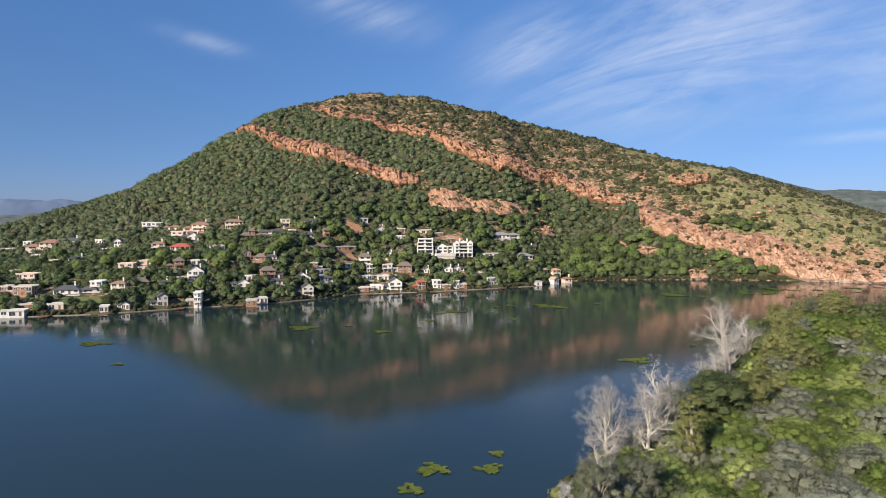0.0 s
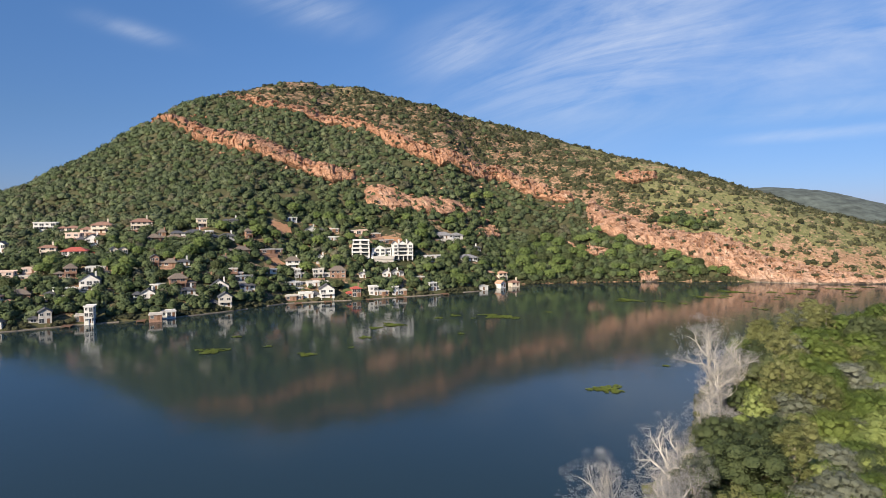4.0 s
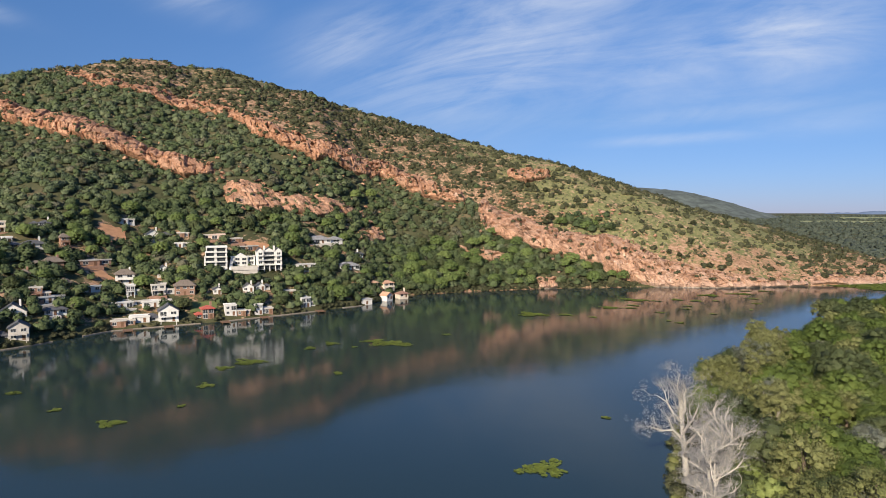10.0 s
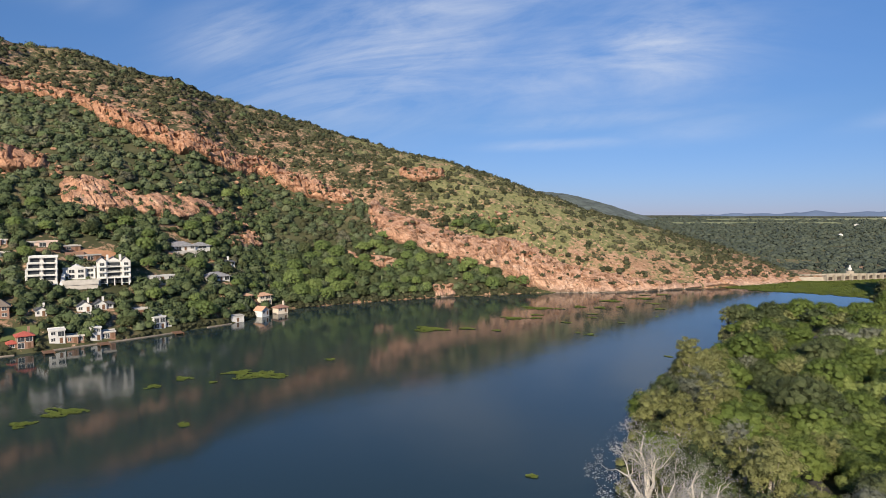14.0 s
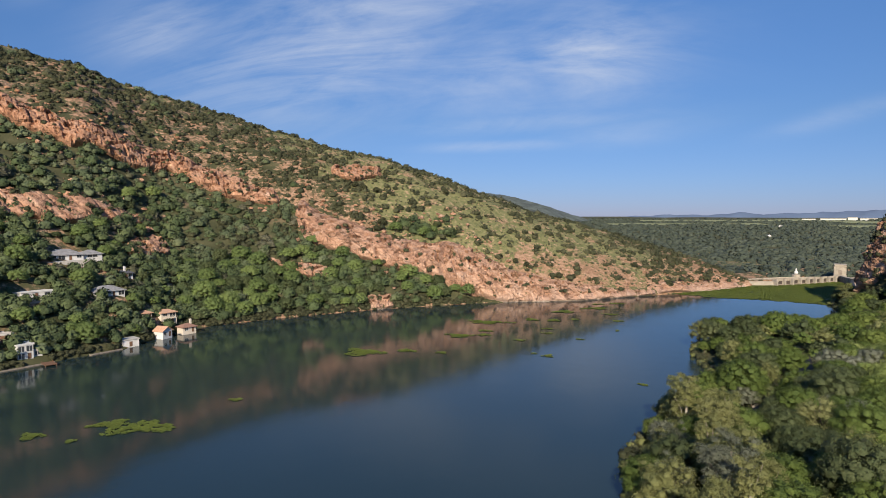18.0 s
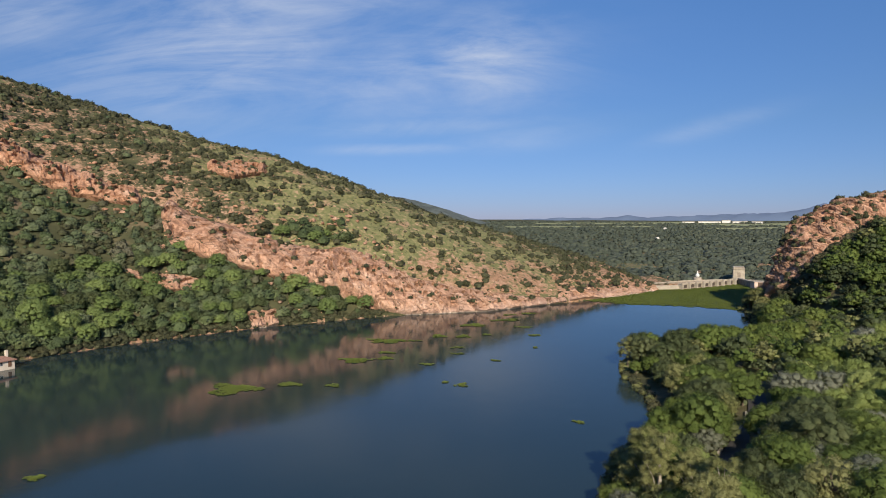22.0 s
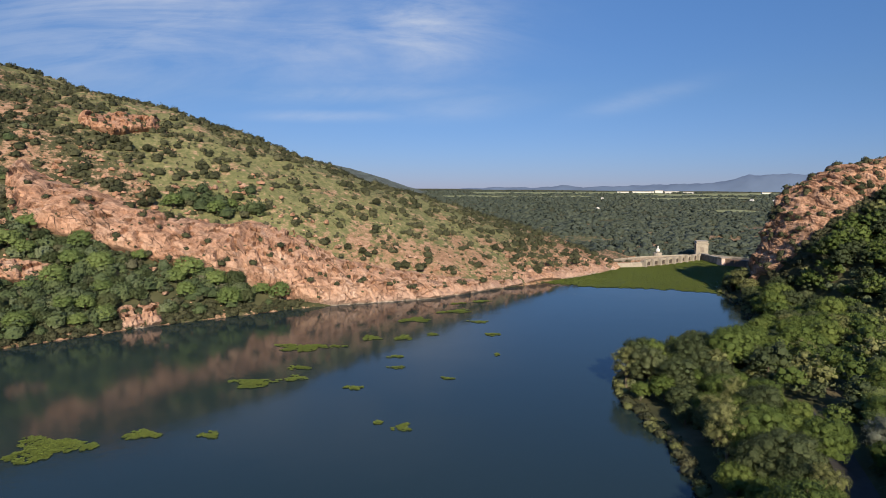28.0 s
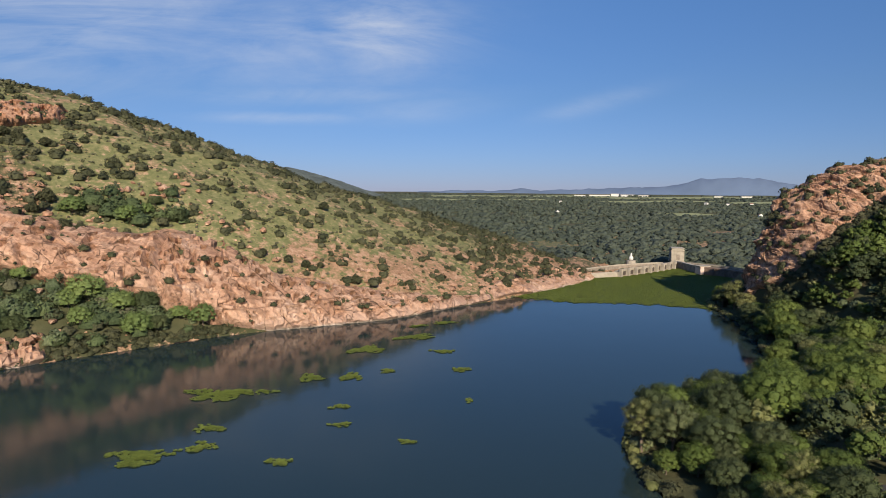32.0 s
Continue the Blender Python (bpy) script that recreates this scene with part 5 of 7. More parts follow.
def wooded(x, y, d):
    up = upper_zone(x, y)
    clump = smooth(-0.2, 0.6, waves(x, y, 60, 11) + 0.6 * waves(x, y, 19, 12))
    below = (1 - 0.45 * village_ground(x, d)) * (1 - smooth(258, 276, x))
    below = below * clear_of_houses(x, y)
    return np.clip(below * (1 - up) + 0.12 * up * clump * smooth(230, 150, x), 0, 1) * (~on_cliff(x, y))


def scrubby(x, y, d):
    up = upper_zone(x, y)
    g = grass_cover(x, y)
    clump = smooth(-0.35, 0.55, waves(x, y, 48, 13) + 0.7 * waves(x, y, 17, 14))
    dens = up * ((1 - g) * (0.3 + 0.75 * clump) + g * (0.13 + 0.5 * clump * clump))
    dens = np.maximum(dens, smooth(290, 330, x) * smooth(2, 8, d) * (0.10 + 0.3 * clump))
    return np.where(on_cliff(x, y), 0.03 + 0.2 * clump, dens)


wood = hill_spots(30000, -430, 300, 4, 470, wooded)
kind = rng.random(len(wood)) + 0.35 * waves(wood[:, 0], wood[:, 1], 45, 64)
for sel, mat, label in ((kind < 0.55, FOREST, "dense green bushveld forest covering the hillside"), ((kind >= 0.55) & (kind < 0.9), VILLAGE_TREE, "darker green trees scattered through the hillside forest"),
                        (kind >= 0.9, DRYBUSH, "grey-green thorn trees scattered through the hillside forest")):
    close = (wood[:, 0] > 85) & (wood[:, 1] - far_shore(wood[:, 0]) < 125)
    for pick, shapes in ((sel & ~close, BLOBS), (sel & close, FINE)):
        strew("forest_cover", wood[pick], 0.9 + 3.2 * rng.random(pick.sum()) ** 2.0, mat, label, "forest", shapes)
dry = hill_spots(42000, -260, 540, 3, 520, scrubby)
ledge = np.concatenate(LEDGES)
strew("ledge_bushes", ledge, 0.4 + 1.5 * rng.random(len(ledge)) ** 1.7, BUSH, "dark bushes rooted on ledges of the cliffs", "scrub")
small = hill_spots(32000, 150, 540, 3, 420, lambda x, y, d: np.maximum(upper_zone(x, y), 0.7 * (~on_cliff(x, y))) * (0.15 + 0.5 * smooth(-0.3, 0.5, waves(x, y, 26, 18) + 0.5 * waves(x, y, 9, 19))))
strew("grass_tufts", small, 0.25 + 0.5 * rng.random(len(small)) ** 2, DRYBUSH, "low tufts of dry grass and herbs", "tufts", [tuft(200 + i, 12, 0.4, 0) for i in range(4)])
dry[:, 2] += np.where(on_cliff(dry[:, 0], dry[:, 1]), 2.2, 0)
far_side = dry[:, 0] < 120
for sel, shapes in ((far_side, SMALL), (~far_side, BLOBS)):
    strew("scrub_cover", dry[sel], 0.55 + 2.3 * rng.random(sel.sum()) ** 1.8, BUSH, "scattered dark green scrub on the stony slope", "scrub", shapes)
pale = hill_spots(9000, -200, 540, 3, 520, lambda x, y, d: 0.6 * scrubby(x, y, d) + 0.12 * grass_cover(x, y))
strew("dry_scrub", pale, rng.uniform(0.4, 1.4, len(pale)), DRYBUSH, "small grey-green bushes among dry grass", "scrub")
def stony(x, y, d):
    above = y - np.interp(x, UPPER_X, UPPER_Y)
    patch = smooth(-0.1, 0.7, waves(x, y, 40, 15) + 0.6 * waves(x, y, 15, 16))
    return upper_zone(x, y) * (0.12 + 0.5 * patch + 0.55 * smooth(50, 10, above) * (x > 150)) * 0.8


def boulder(seed, cuts=9):
    """A rock broken along flat faces."""
    r = np.random.default_rng(seed)
    v, f = blob(seed, 1.0, 1, 0.1)
    for n in r.normal(size=(cuts, 3)):
        n = n / np.linalg.norm(n)
        over = np.maximum(v @ n - r.uniform(0.45, 0.75), 0)
        v = v - over[:, None] * n
    return v * np.array([1.0, r.uniform(0.6, 0.9), r.uniform(0.5, 0.8)]), f


CHIPS = [boulder(60 + i) for i in range(8)]
stones = hill_spots(34000, -220, 540, 2, 520, stony)
strew("loose_rocks", stones, 0.14 + 0.62 * rng.random(len(stones)) ** 2.2, ROCK, "loose reddish rocks lying on the slope", "rocks", CHIPS, 0.1, 0.9, False)

# garden trees between the houses, larger and darker than the hillside bush
def gardens(x, y, d):
    return village_ground(x, d) * (0.35 + 0.65 * smooth(-0.5, 0.4, waves(x, y, 34, 17))) * clear_of_houses(x, y - 1.5)


BIG_TUFTS = [tuft(100 + i, 110, 0.15) for i in range(6)]
yard = hill_spots(6000, -420, 118, 2, 125, gardens)
size = rng.uniform(1.2, 3.3, len(yard))
strew("garden_trees", yard + np.stack([0 * size, 0 * size, 0.5 * size], -1), size, VILLAGE_TREE, "dark green garden trees between the houses", "trees", BIG_TUFTS, 0.2, 1.05)

# taller trees along the foot of the slope, from the last houses to the cliff
foot_trees = hill_spots(1500, 95, 272, 1.2, 62, lambda x, y, d: 0.55 * (~on_cliff(x, y)) * smooth(62, 30, d - 0.1 * x + 15) * clear_of_houses(x, y))
size = 1.3 + 3.0 * rng.random(len(foot_trees)) ** 1.7
strew("shore_trees", foot_trees + np.stack([0 * size, 0 * size, 0.3 * size], -1), size, VILLAGE_TREE, "leafy green trees crowding the foot of the slope", "trees", FINE, 0.2, 1.0)
bright = hill_spots(900, 90, 268, 2, 90, lambda x, y, d: 0.5 * (~on_cliff(x, y)) * (1 - upper_zone(x, y)) * clear_of_houses(x, y))
strew("shore_trees", bright, rng.uniform(1.3, 2.8, len(bright)), BUSH, "grey-green bushes on the lower slope", "trees", FINE, 0.25, 1.0)

edge_bush = hill_spots(2000, -230, 266, -0.8, 2.6, lambda x, y, d: np.where(x > 70, 0.8, 0.35 * clear_of_houses(x, y)))
strew("shore_scrub", edge_bush, rng.uniform(0.6, 1.6, len(edge_bush)), BUSH, "green bushes overhanging the waterline", "scrub", FINE, 0.3, 0.9)
# broken blocks lying along the rock bands
heap = []
for poly in CLIFF_AREAS[:6] + CLIFF_AREAS[-1:]:
    half = len(poly) // 2
    a, b = along_line(poly[:half], 400), along_line(poly[half:][::-1], 400)
    pick, s = rng.integers(0, 400, 420), rng.uniform(-0.5, 1.7, 420)
    heap.append(a[pick] * s[:, None] + b[pick] * (1 - s[:, None]) + rng.normal(0, 2.5, (420, 2)))
heap = np.concatenate(heap)
heap = heap[(heap[:, 1] - far_shore(heap[:, 0]) > 3) & (waves(heap[:, 0], heap[:, 1], 22, 61) > -0.3)]
strew("fallen_blocks", np.column_stack([heap, height(heap[:, 0], heap[:, 1])]), 0.6 + 2.2 * rng.random(len(heap)) ** 2, ROCK, "angular orange rock blocks along the rock bands", "rocks", CHIPS, 0.3, 1.0)


# a few palms and a cypress stand out among the gardens
def palm(x, y, h):
    r = np.random.default_rng(int(x * 3 + y))
    root = tagged(new("palm_tree"), "feathery green palm standing in a village garden", "palm", "palms of the village gardens")
    root.matrix_basis = pose(x, y, float(height(x, y)))
    part("trunk", *tube([(0, 0, -1), (0.1, 0, h * 0.5), (0.15, 0.05, h)], [0.4, 0.32, 0.28], 7), BARK, root, soft=True)
    for k in range(22):
        a, rise, l = 2.4 * k, 1.3 - 0.09 * k, r.uniform(2.4, 3.2)
        verts, faces = [], []
        for j in range(6):
            s = j / 5
            c = Vector((math.cos(a) * l * s, math.sin(a) * l * s, h + rise * s * 1.2 - 1.5 * s * s))
            w = Vector((-math.sin(a), math.cos(a), 0)) * 0.42 * math.sin(0.35 + 2.6 * s)
            verts += [(c + w - Vector((0, 0, 0.12)))[:], c[:], (c - w - Vector((0, 0, 0.12)))[:]]
            if j:
                b = 3 * j
                faces += [(b - 3, b - 2, b + 1, b), (b - 2, b - 1, b + 2, b + 1)]
        part("frond", verts, faces, LEAF_FROND, root)


for x, y, h in [(14, 450, 3.0), (0.4, 446, 2.6), (38, 439, 2.4), (-17, 428, 3.0), (33, 488, 4.2), (-11, 440, 2.6), (-60, 425, 3.2), (-118, 385, 4.0)]:
    palm(x, y, h)

# ---------------------------------------------------------------- trees of the near bank
def leaf_cloud(r, lobes, count, size, droop=0.0, shell=0.6):
    """Small leaf sprays scattered over the lobes of a crown: lobes of (x, y, z, radius)."""
    lobes = np.array(lobes)
    w = lobes[:, 3] ** 2
    k = r.choice(len(lobes), count, p=w / w.sum())
    n = r.normal(size=(count, 3))
    n /= np.linalg.norm(n, axis=1)[:, None]
    n[:, 2] = np.where(n[:, 2] < -0.35, -n[:, 2], n[:, 2])
    rad = lobes[k, 3] * (shell + (1.1 - shell) * r.random(count) ** 0.5) * (1 + 0.16 * np.sin(n[:, 0] * 7 + k) + 0.12 * np.sin(n[:, 1] * 9 + n[:, 2] * 6))
    c = lobes[k, :3] + n * rad[:, None] * np.array([1, 1, 0.85])
    t = n + 0.6 * r.normal(size=(count, 3))
    t /= np.linalg.norm(t, axis=1)[:, None]
    a = np.cross(t, r.normal(size=(count, 3)))
    a /= np.linalg.norm(a, axis=1)[:, None]
    b = np.cross(t, a)
    s = size * r.uniform(0.6, 1.4, count)[:, None]
    fold = t * s * 0.35
    verts = np.stack([c - a * s, c - b * s * 0.7 + fold, c + a * s * 1.1, c + b * s * 0.7 + fold], 1).reshape(-1, 3)
    verts[:, 2] -= droop * np.abs(verts[:, 2]) * r.random(len(verts)) * 0.1
    out = c - (lobes[:, :3].mean(0) - np.array([0, 0, 0.3 * np.ptp(lobes[:, 2])]))
    out /= np.linalg.norm(out, axis=1)[:, None]
    return verts, np.arange(count * 4).reshape(-1, 4), np.repeat(0.15 * n + 0.36 * out + 0.7 * t, 4, axis=0)


def crown_lobes(r, h, w, n, low=1.25, small=1.0):
    """Lobes of a broad uneven crown for a tree of height h and half width w."""
    out = [(0, 0, h - w * 0.8, w * 0.6)]
    for i in range(n):
        up = 1 - (i + 0.5) / n * low
        a, flat_r = 2.4 * i + 0.5 * r.random(), math.sqrt(max(0.05, 1 - up * up))
        q = r.uniform(0.6, 0.92)
        out.append((w * q * flat_r * math.cos(a), w * q * flat_r * math.sin(a), h - w * 0.85 + w * q * 0.85 * up, w * r.uniform(0.16, 0.38) * small))
    return out


def lobe_cores(r, lobes, sub=1, fill=0.86):
    """Lumpy closed masses inside the lobes, so that a crown is leafy all through."""
    base, vs, fs, ns = 0, [], [], []
    mid = np.array(lobes)[:, :3].mean(0)
    for x, y, z, q in lobes:
        v, f = blob(int(r.integers(0, 999)), 0.9, sub, 0.3)
        out = np.array([x, y, z]) - mid
        vs.append(v * q * fill + np.array([x, y, z]))
        ns.append(0.5 * v / np.linalg.norm(v, axis=1)[:, None] + 0.6 * out / (np.linalg.norm(out) + 0.01))
        fs.append(np.column_stack([f, f[:, 2]]) + base)
        base += len(v)
    return np.concatenate(vs), np.concatenate(fs), np.concatenate(ns)


def leafy(r, lobes, count, size, sub=1, fill=0.86, shell=0.8):
    """The faces of a crown with the normals that light it."""
    cv, cf, cn = lobe_cores(r, lobes, sub, fill)
    lv, lf, ln = leaf_cloud(r, lobes, count, size, shell=shell)
    n = np.concatenate([cn, ln]) + np.array([0, 0, 0.1])
    return np.concatenate([cv, lv]), np.concatenate([cf, lf + len(cv)]), n / np.linalg.norm(n, axis=1)[:, None]


def make_tree(seed, h, w, mat, label, count, size, airy=0.0, name="tree", group="trees on the near bank"):
    r = np.random.default_rng(seed)
    root = tagged(new(name), label, name.split("_")[-1], group)
    lobes = crown_lobes(r, h, w, int(r.integers(60, 76)), 1.5, 0.85)
    if airy:
        lobes = [(x * 0.9, y * 0.9, z - h * airy * r.random() ** 1.15, q * 0.9) for x, y, z, q in lobes]
    limbs = [tube([(0, 0, -1.2), (0.1, 0.05, h * 0.2), (0.1 * w, -0.05 * w, h * 0.42), (0, 0, h * 0.75)], [0.035 * h, 0.028 * h, 0.02 * h, 0.008 * h], 7)]
    for x, y, z, q in lobes[1::(7 if name == "gum_tree" else 3)]:
        limbs.append(tube([(0.05, 0, z * 0.45), (x * 0.4, y * 0.4, z * 0.78), (x, y, z)], [0.007 * h, 0.005 * h, 0.002 * h], 5))
    v, f = merged(limbs)
    part("trunk", v, f, GUM_BARK if name == "gum_tree" else BARK, root, soft=True)
    v, f, n = leafy(r, lobes, count, size, 1, 0.45 if airy else 0.62, 0.4 if airy else 0.5)
    round_lit(part("crown", v, f, mat, root, soft=True), n, np.full(len(v), 0.5))
    return root


def branch(r, start, way, length, radius, depth, out):
    pts, radii, p, d = [start], [radius], Vector(start), Vector(way)
    for i in range(3):
        d = (d + Vector(r.normal(size=3)) * 0.36 + Vector((0, 0, 0.08))).normalized()
        p = p + d * length / 3
        pts.append(p.copy())
        radii.append(radius * (1 - 0.27 * (i + 1)))
    out.append(tube(pts, radii, 5 if depth > 1 else 3))
    if depth:
        for i in range((4, 5, 5)[depth - 1]):
            k = 1 + i % 3
            side = (d + Vector(r.normal(size=3)) * 0.75 + Vector((0, 0, 0.2))).normalized()
            branch(r, pts[k], side, length * r.uniform(0.4, 0.62), radii[k] * 0.62, depth - 1, out)


def make_dead_tree(seed, h):
    r = np.random.default_rng(seed)
    root = tagged(new("dead_tree"), "bare bleached white tree standing at the water's edge", "dead tree", "dead trees on the shore")
    trunk = tube([(0, 0, -1.0), (0.1, 0, h * 0.2), (0.15, 0.1, h * 0.45), (0.3, 0.2, h * 0.7)], [0.028 * h, 0.022 * h, 0.015 * h, 0.006 * h], 7)
    part("trunk", *trunk, PALE_BARK, root, soft=True)
    for i in range(9):
        out = []
        a = 2.4 * i + 0.6 * r.random()
        branch(r, (0.12, 0.05, h * (0.16 + 0.05 * i)), (math.cos(a), math.sin(a), 0.75 + 0.12 * i), h * r.uniform(0.26, 0.4), 0.013 * h, 3, out)
        v, f = merged(out)
        limb = part("limb", v, f, PALE_BARK, root, soft=True)
        tips = np.array(v)[::9]
        tips = tips[r.random(len(tips)) < 0.35]
        v, f, n = leaf_cloud(r, [(*q, 0.55) for q in tips], 900, 0.05, shell=0.1)
        tagged(part("twig_spray", v, f, LEAF_WHITE, limb), kind="stuff")
    return root


TREE_KINDS = [(LEAF_GREEN, "leafy bright green tree on the lake shore"), (LEAF_DARK, "dense dark green tree on the lake shore"),
              (LEAF_OLIVE, "yellow-olive fever tree on the lake shore"), (LEAF_GREY, "grey-leaved half-bare tree on the lake shore")]
PROTO = []
for k, (mat, label) in enumerate(TREE_KINDS):
    for i in range(3):
        PROTO.append(make_tree(10 * k + i, (7.5 + 1.2 * i) * (1.3 if k == 2 else 1), 4.0 + 0.6 * i, mat, label, (11000, 11000, 9000, 7000)[k], 0.1, 0.35 * (k > 1)))
DEAD = [make_dead_tree(70 + i, 12.5 + 1.2 * i) for i in range(3)]

# a loose planting over the bank, thinned by a track that runs through it
bx, by = np.meshgrid(np.arange(-40, 620, 6.1), np.arange(40, 420, 6.1))
bx, by = bx + rng.uniform(-2.3, 2.3, bx.shape), by + rng.uniform(-2.3, 2.3, by.shape)
TRACK = [(120, 190), (160, 240), (182, 258), (200, 263), (214, 266), (224, 268), (242, 276), (262, 288)]


def track_distance(x, y):
    best = np.full(np.shape(x), 1e9)
    for (ax, ay), (qx, qy) in zip(TRACK[:-1], TRACK[1:]):
        ux, uy = qx - ax, qy - ay
        s = np.clip(((x - ax) * ux + (y - ay) * uy) / (ux * ux + uy * uy), 0, 1)
        best = np.minimum(best, np.hypot(x - ax - s * ux, y - ay - s * uy))
    return best


inland = bank_distance(bx, by)
ahead = (bx < 0.95 * by + 60) | (by > 200)
rocky_end = (bx - 440) * 0.64 - (by - 342) * 0.77
nose = (rocky_end > -22) & (rocky_end < 60) & (-(bx - 440) * 0.77 - (by - 342) * 0.64 < nose_edge(rocky_end) + 7) & (gorge_hill(bx, by) > 5)
ghostly = (bx < 104) & (inland < 14) & (rng.random(bx.shape) > 0.08)
keep = ~ghostly & (inland > np.where(bx > 246, 1.2, np.where(bx > 176, 3.0, 2.6))) & (inland < np.where(by > 300, 190, 130)) & ahead & ~nose & (track_distance(bx, by) > np.where((bx > 176) & (bx < 232), 4.6, 2.6)) & ~((bx > 476) & (by > 330))
# tall grey-barked trees along the water: place and height of the top
TALL = [(158, 256, 19.5), (161, 252, 17), (131, 227, 21.5), (134, 223, 17), (157, 245, 19), (117, 220, 19), (137, 235, 19.5), (150, 243, 19), (125, 220, 20), (104, 191, 21.5), (104, 184, 17), (164, 262, 17.5), (110, 200, 18),
        (65, 129, 18), (43, 108, 18), (46, 124, 17), (22, 88, 16), (30, 92, 15), (144, 247, 14.5), (129, 236, 15)]
for x, y, top in TALL:
    keep &= np.hypot(bx - x, by - y) > 4.0
tx, ty, tb = bx[keep], by[keep], inland[keep]
order = np.argsort(tb + 0.25 * np.abs(ty - 230))
tx, ty, tb = tx[order], ty[order], tb[order]
tz = np.maximum(height(tx, ty), -0.3)
NEAR = 250
used = set()
for i in range(NEAR):
    x, y = tx[i], ty[i]
    pale_shore = smooth(185, 140, x) * smooth(34, 12, tb[i])
    q = rng.random()
    if q < 0.16 * pale_shore:
        k = 3
    elif q < 0.08 + 0.36 * pale_shore:
        k = 2
    else:
        k = 0 if rng.random() < 0.55 else 1
    j = 3 * k + int(rng.integers(0, 3))
    s = rng.uniform(0.62, 1.25) * (0.8 if tb[i] < 5 else 1) * (1.25 if x < 150 else 1)
    m = pose(x, y, tz[i], rng.uniform(-4, 4), rng.uniform(-4, 4), rng.uniform(0, 360)) @ Matrix.Diagonal((s, s, s * rng.uniform(0.85, 1.1), 1))
    if j in used:
        t = copy_thing(PROTO[j], m)
        t.matrix_basis = m
    else:
        used.add(j)
        PROTO[j].matrix_basis = m
for j in set(range(len(PROTO))) - used:
    PROTO[j].matrix_basis = pose(tx[NEAR + j], ty[NEAR + j], tz[NEAR + j])

GUMS = [make_tree(210 + i, 18, 3.4 + 0.5 * i, (LEAF_OLIVE, LEAF_OLIVE, LEAF_GREY)[i], ("tall olive-leaved gum tree on the lake shore", "tall olive-leaved gum tree on the lake shore", "tall grey-leaved gum tree on the lake shore")[i],
                  14000, 0.1, 0.55, "gum_tree", "gum trees on the lake shore") for i in range(3)]
for i, (x, y, top) in enumerate(TALL):
    z = float(height(x, y))
    q = (top - z) / 18
    k = i if i < 3 else 2 if i in (15, 16, 17, 18, 19) else i % 2
    m = pose(x, y, z, 0, 0, 50 * i) @ Matrix.Diagonal((q * 1.05, q * 1.05, q, 1))
    if i < 3:
        GUMS[i].matrix_basis = m
    else:
        copy_thing(GUMS[k], m).matrix_basis = m

# low rounded shrubs that close the canopy of the near bank
SHRUB_KINDS = [(LEAF_FRESH, "bright green shrub in the bank thicket"), (LEAF_GREY, "grey-green shrub in the bank thicket"), (LEAF_DARK, "dark green shrub in the bank thicket")]
SHRUBS = [make_tree(120 + 10 * k + i, 3.6 + 0.7 * i, 2.6 + 0.4 * i, mat, label, 5200, 0.075, 0.0, "shrub", "shrubs on the near bank") for k, (mat, label) in enumerate(SHRUB_KINDS) for i in range(2)]
qx, qy = np.meshgrid(np.arange(20, 230, 5.3), np.arange(60, 270, 5.3))
qx, qy = (qx + rng.uniform(-2, 2, qx.shape)).ravel(), (qy + rng.uniform(-2, 2, qy.shape)).ravel()
qb = bank_distance(qx, qy)
sel = (qb > 7) & (qb < 62) & (track_distance(qx, qy) > 3.4) & (qx < 0.95 * qy + 40)
spots = np.column_stack([qx, qy, qb])[sel]
spots = spots[np.argsort(spots[:, 2])][:300]
for i, (x, y, b) in enumerate(spots):
    k = int(rng.choice([0, 0, 1, 2, 2], 1)[0]) * 2 + i % 2
    q = rng.uniform(0.8, 1.45)
    m = pose(x, y, float(height(x, y)) + 1.0, 0, 0, rng.uniform(0, 360)) @ Matrix.Diagonal((q, q, q, 1))
    if i < 6:
        SHRUBS[i].matrix_basis = m
    else:
        copy_thing(SHRUBS[k], m).matrix_basis = m


# broad trees at the foot of the far slope and in the village gardens
def open_ground(x, y):
    """True where a full-grown tree stands clear of the houses and their fronts."""
    ok = ~on_cliff(x, y)
    for hx, hy, w in HOUSE_SPOTS:
        ok &= ~((np.abs(x - hx) < 0.5 * w + 2.6) & (y > hy - 8.5) & (y < hy + 0.4 * w + 3))
    return ok


SLOPE_TREES = [make_tree(160 + i, 7.5 + i, 4.4 + 0.5 * i, mat, label, 6000, 0.15, 0.0, "broadleaf_tree", "trees on the far slope")
               for i, (mat, label) in enumerate([(LEAF_DARK, "dark round-crowned tree among the lakeside gardens"), (LEAF_SLOPE, "leafy mid-green tree on the far shore"), (LEAF_SLOPE, "broad leafy tree on the far shore")])]
tries = np.concatenate([hill_spots(700, 96, 268, 2.5, 62, lambda x, y, d: 0.75 * smooth(62, 25, d) * open_ground(x, y)),
                        hill_spots(1500, -330, 96, 5, 112, lambda x, y, d: 0.9 * open_ground(x, y))])
kept = []
for p in tries:
    if all(math.hypot(p[0] - q[0], p[1] - q[1]) > 5.6 for q in kept):
        kept.append(p)
kept = kept[:300]
for i, (x, y, z) in enumerate(kept):
    q = rng.uniform(0.6, 1.15) * (1.0 if x > 96 else 0.85)
    m = pose(x, y, z - 0.5, rng.uniform(-3, 3), rng.uniform(-3, 3), rng.uniform(0, 360)) @ Matrix.Diagonal((q, q, q * rng.uniform(0.8, 1.05), 1))
    if i < 3:
        SLOPE_TREES[i].matrix_basis = m
    else:
        copy_thing(SLOPE_TREES[int(rng.integers(0, 3))], m).matrix_basis = m

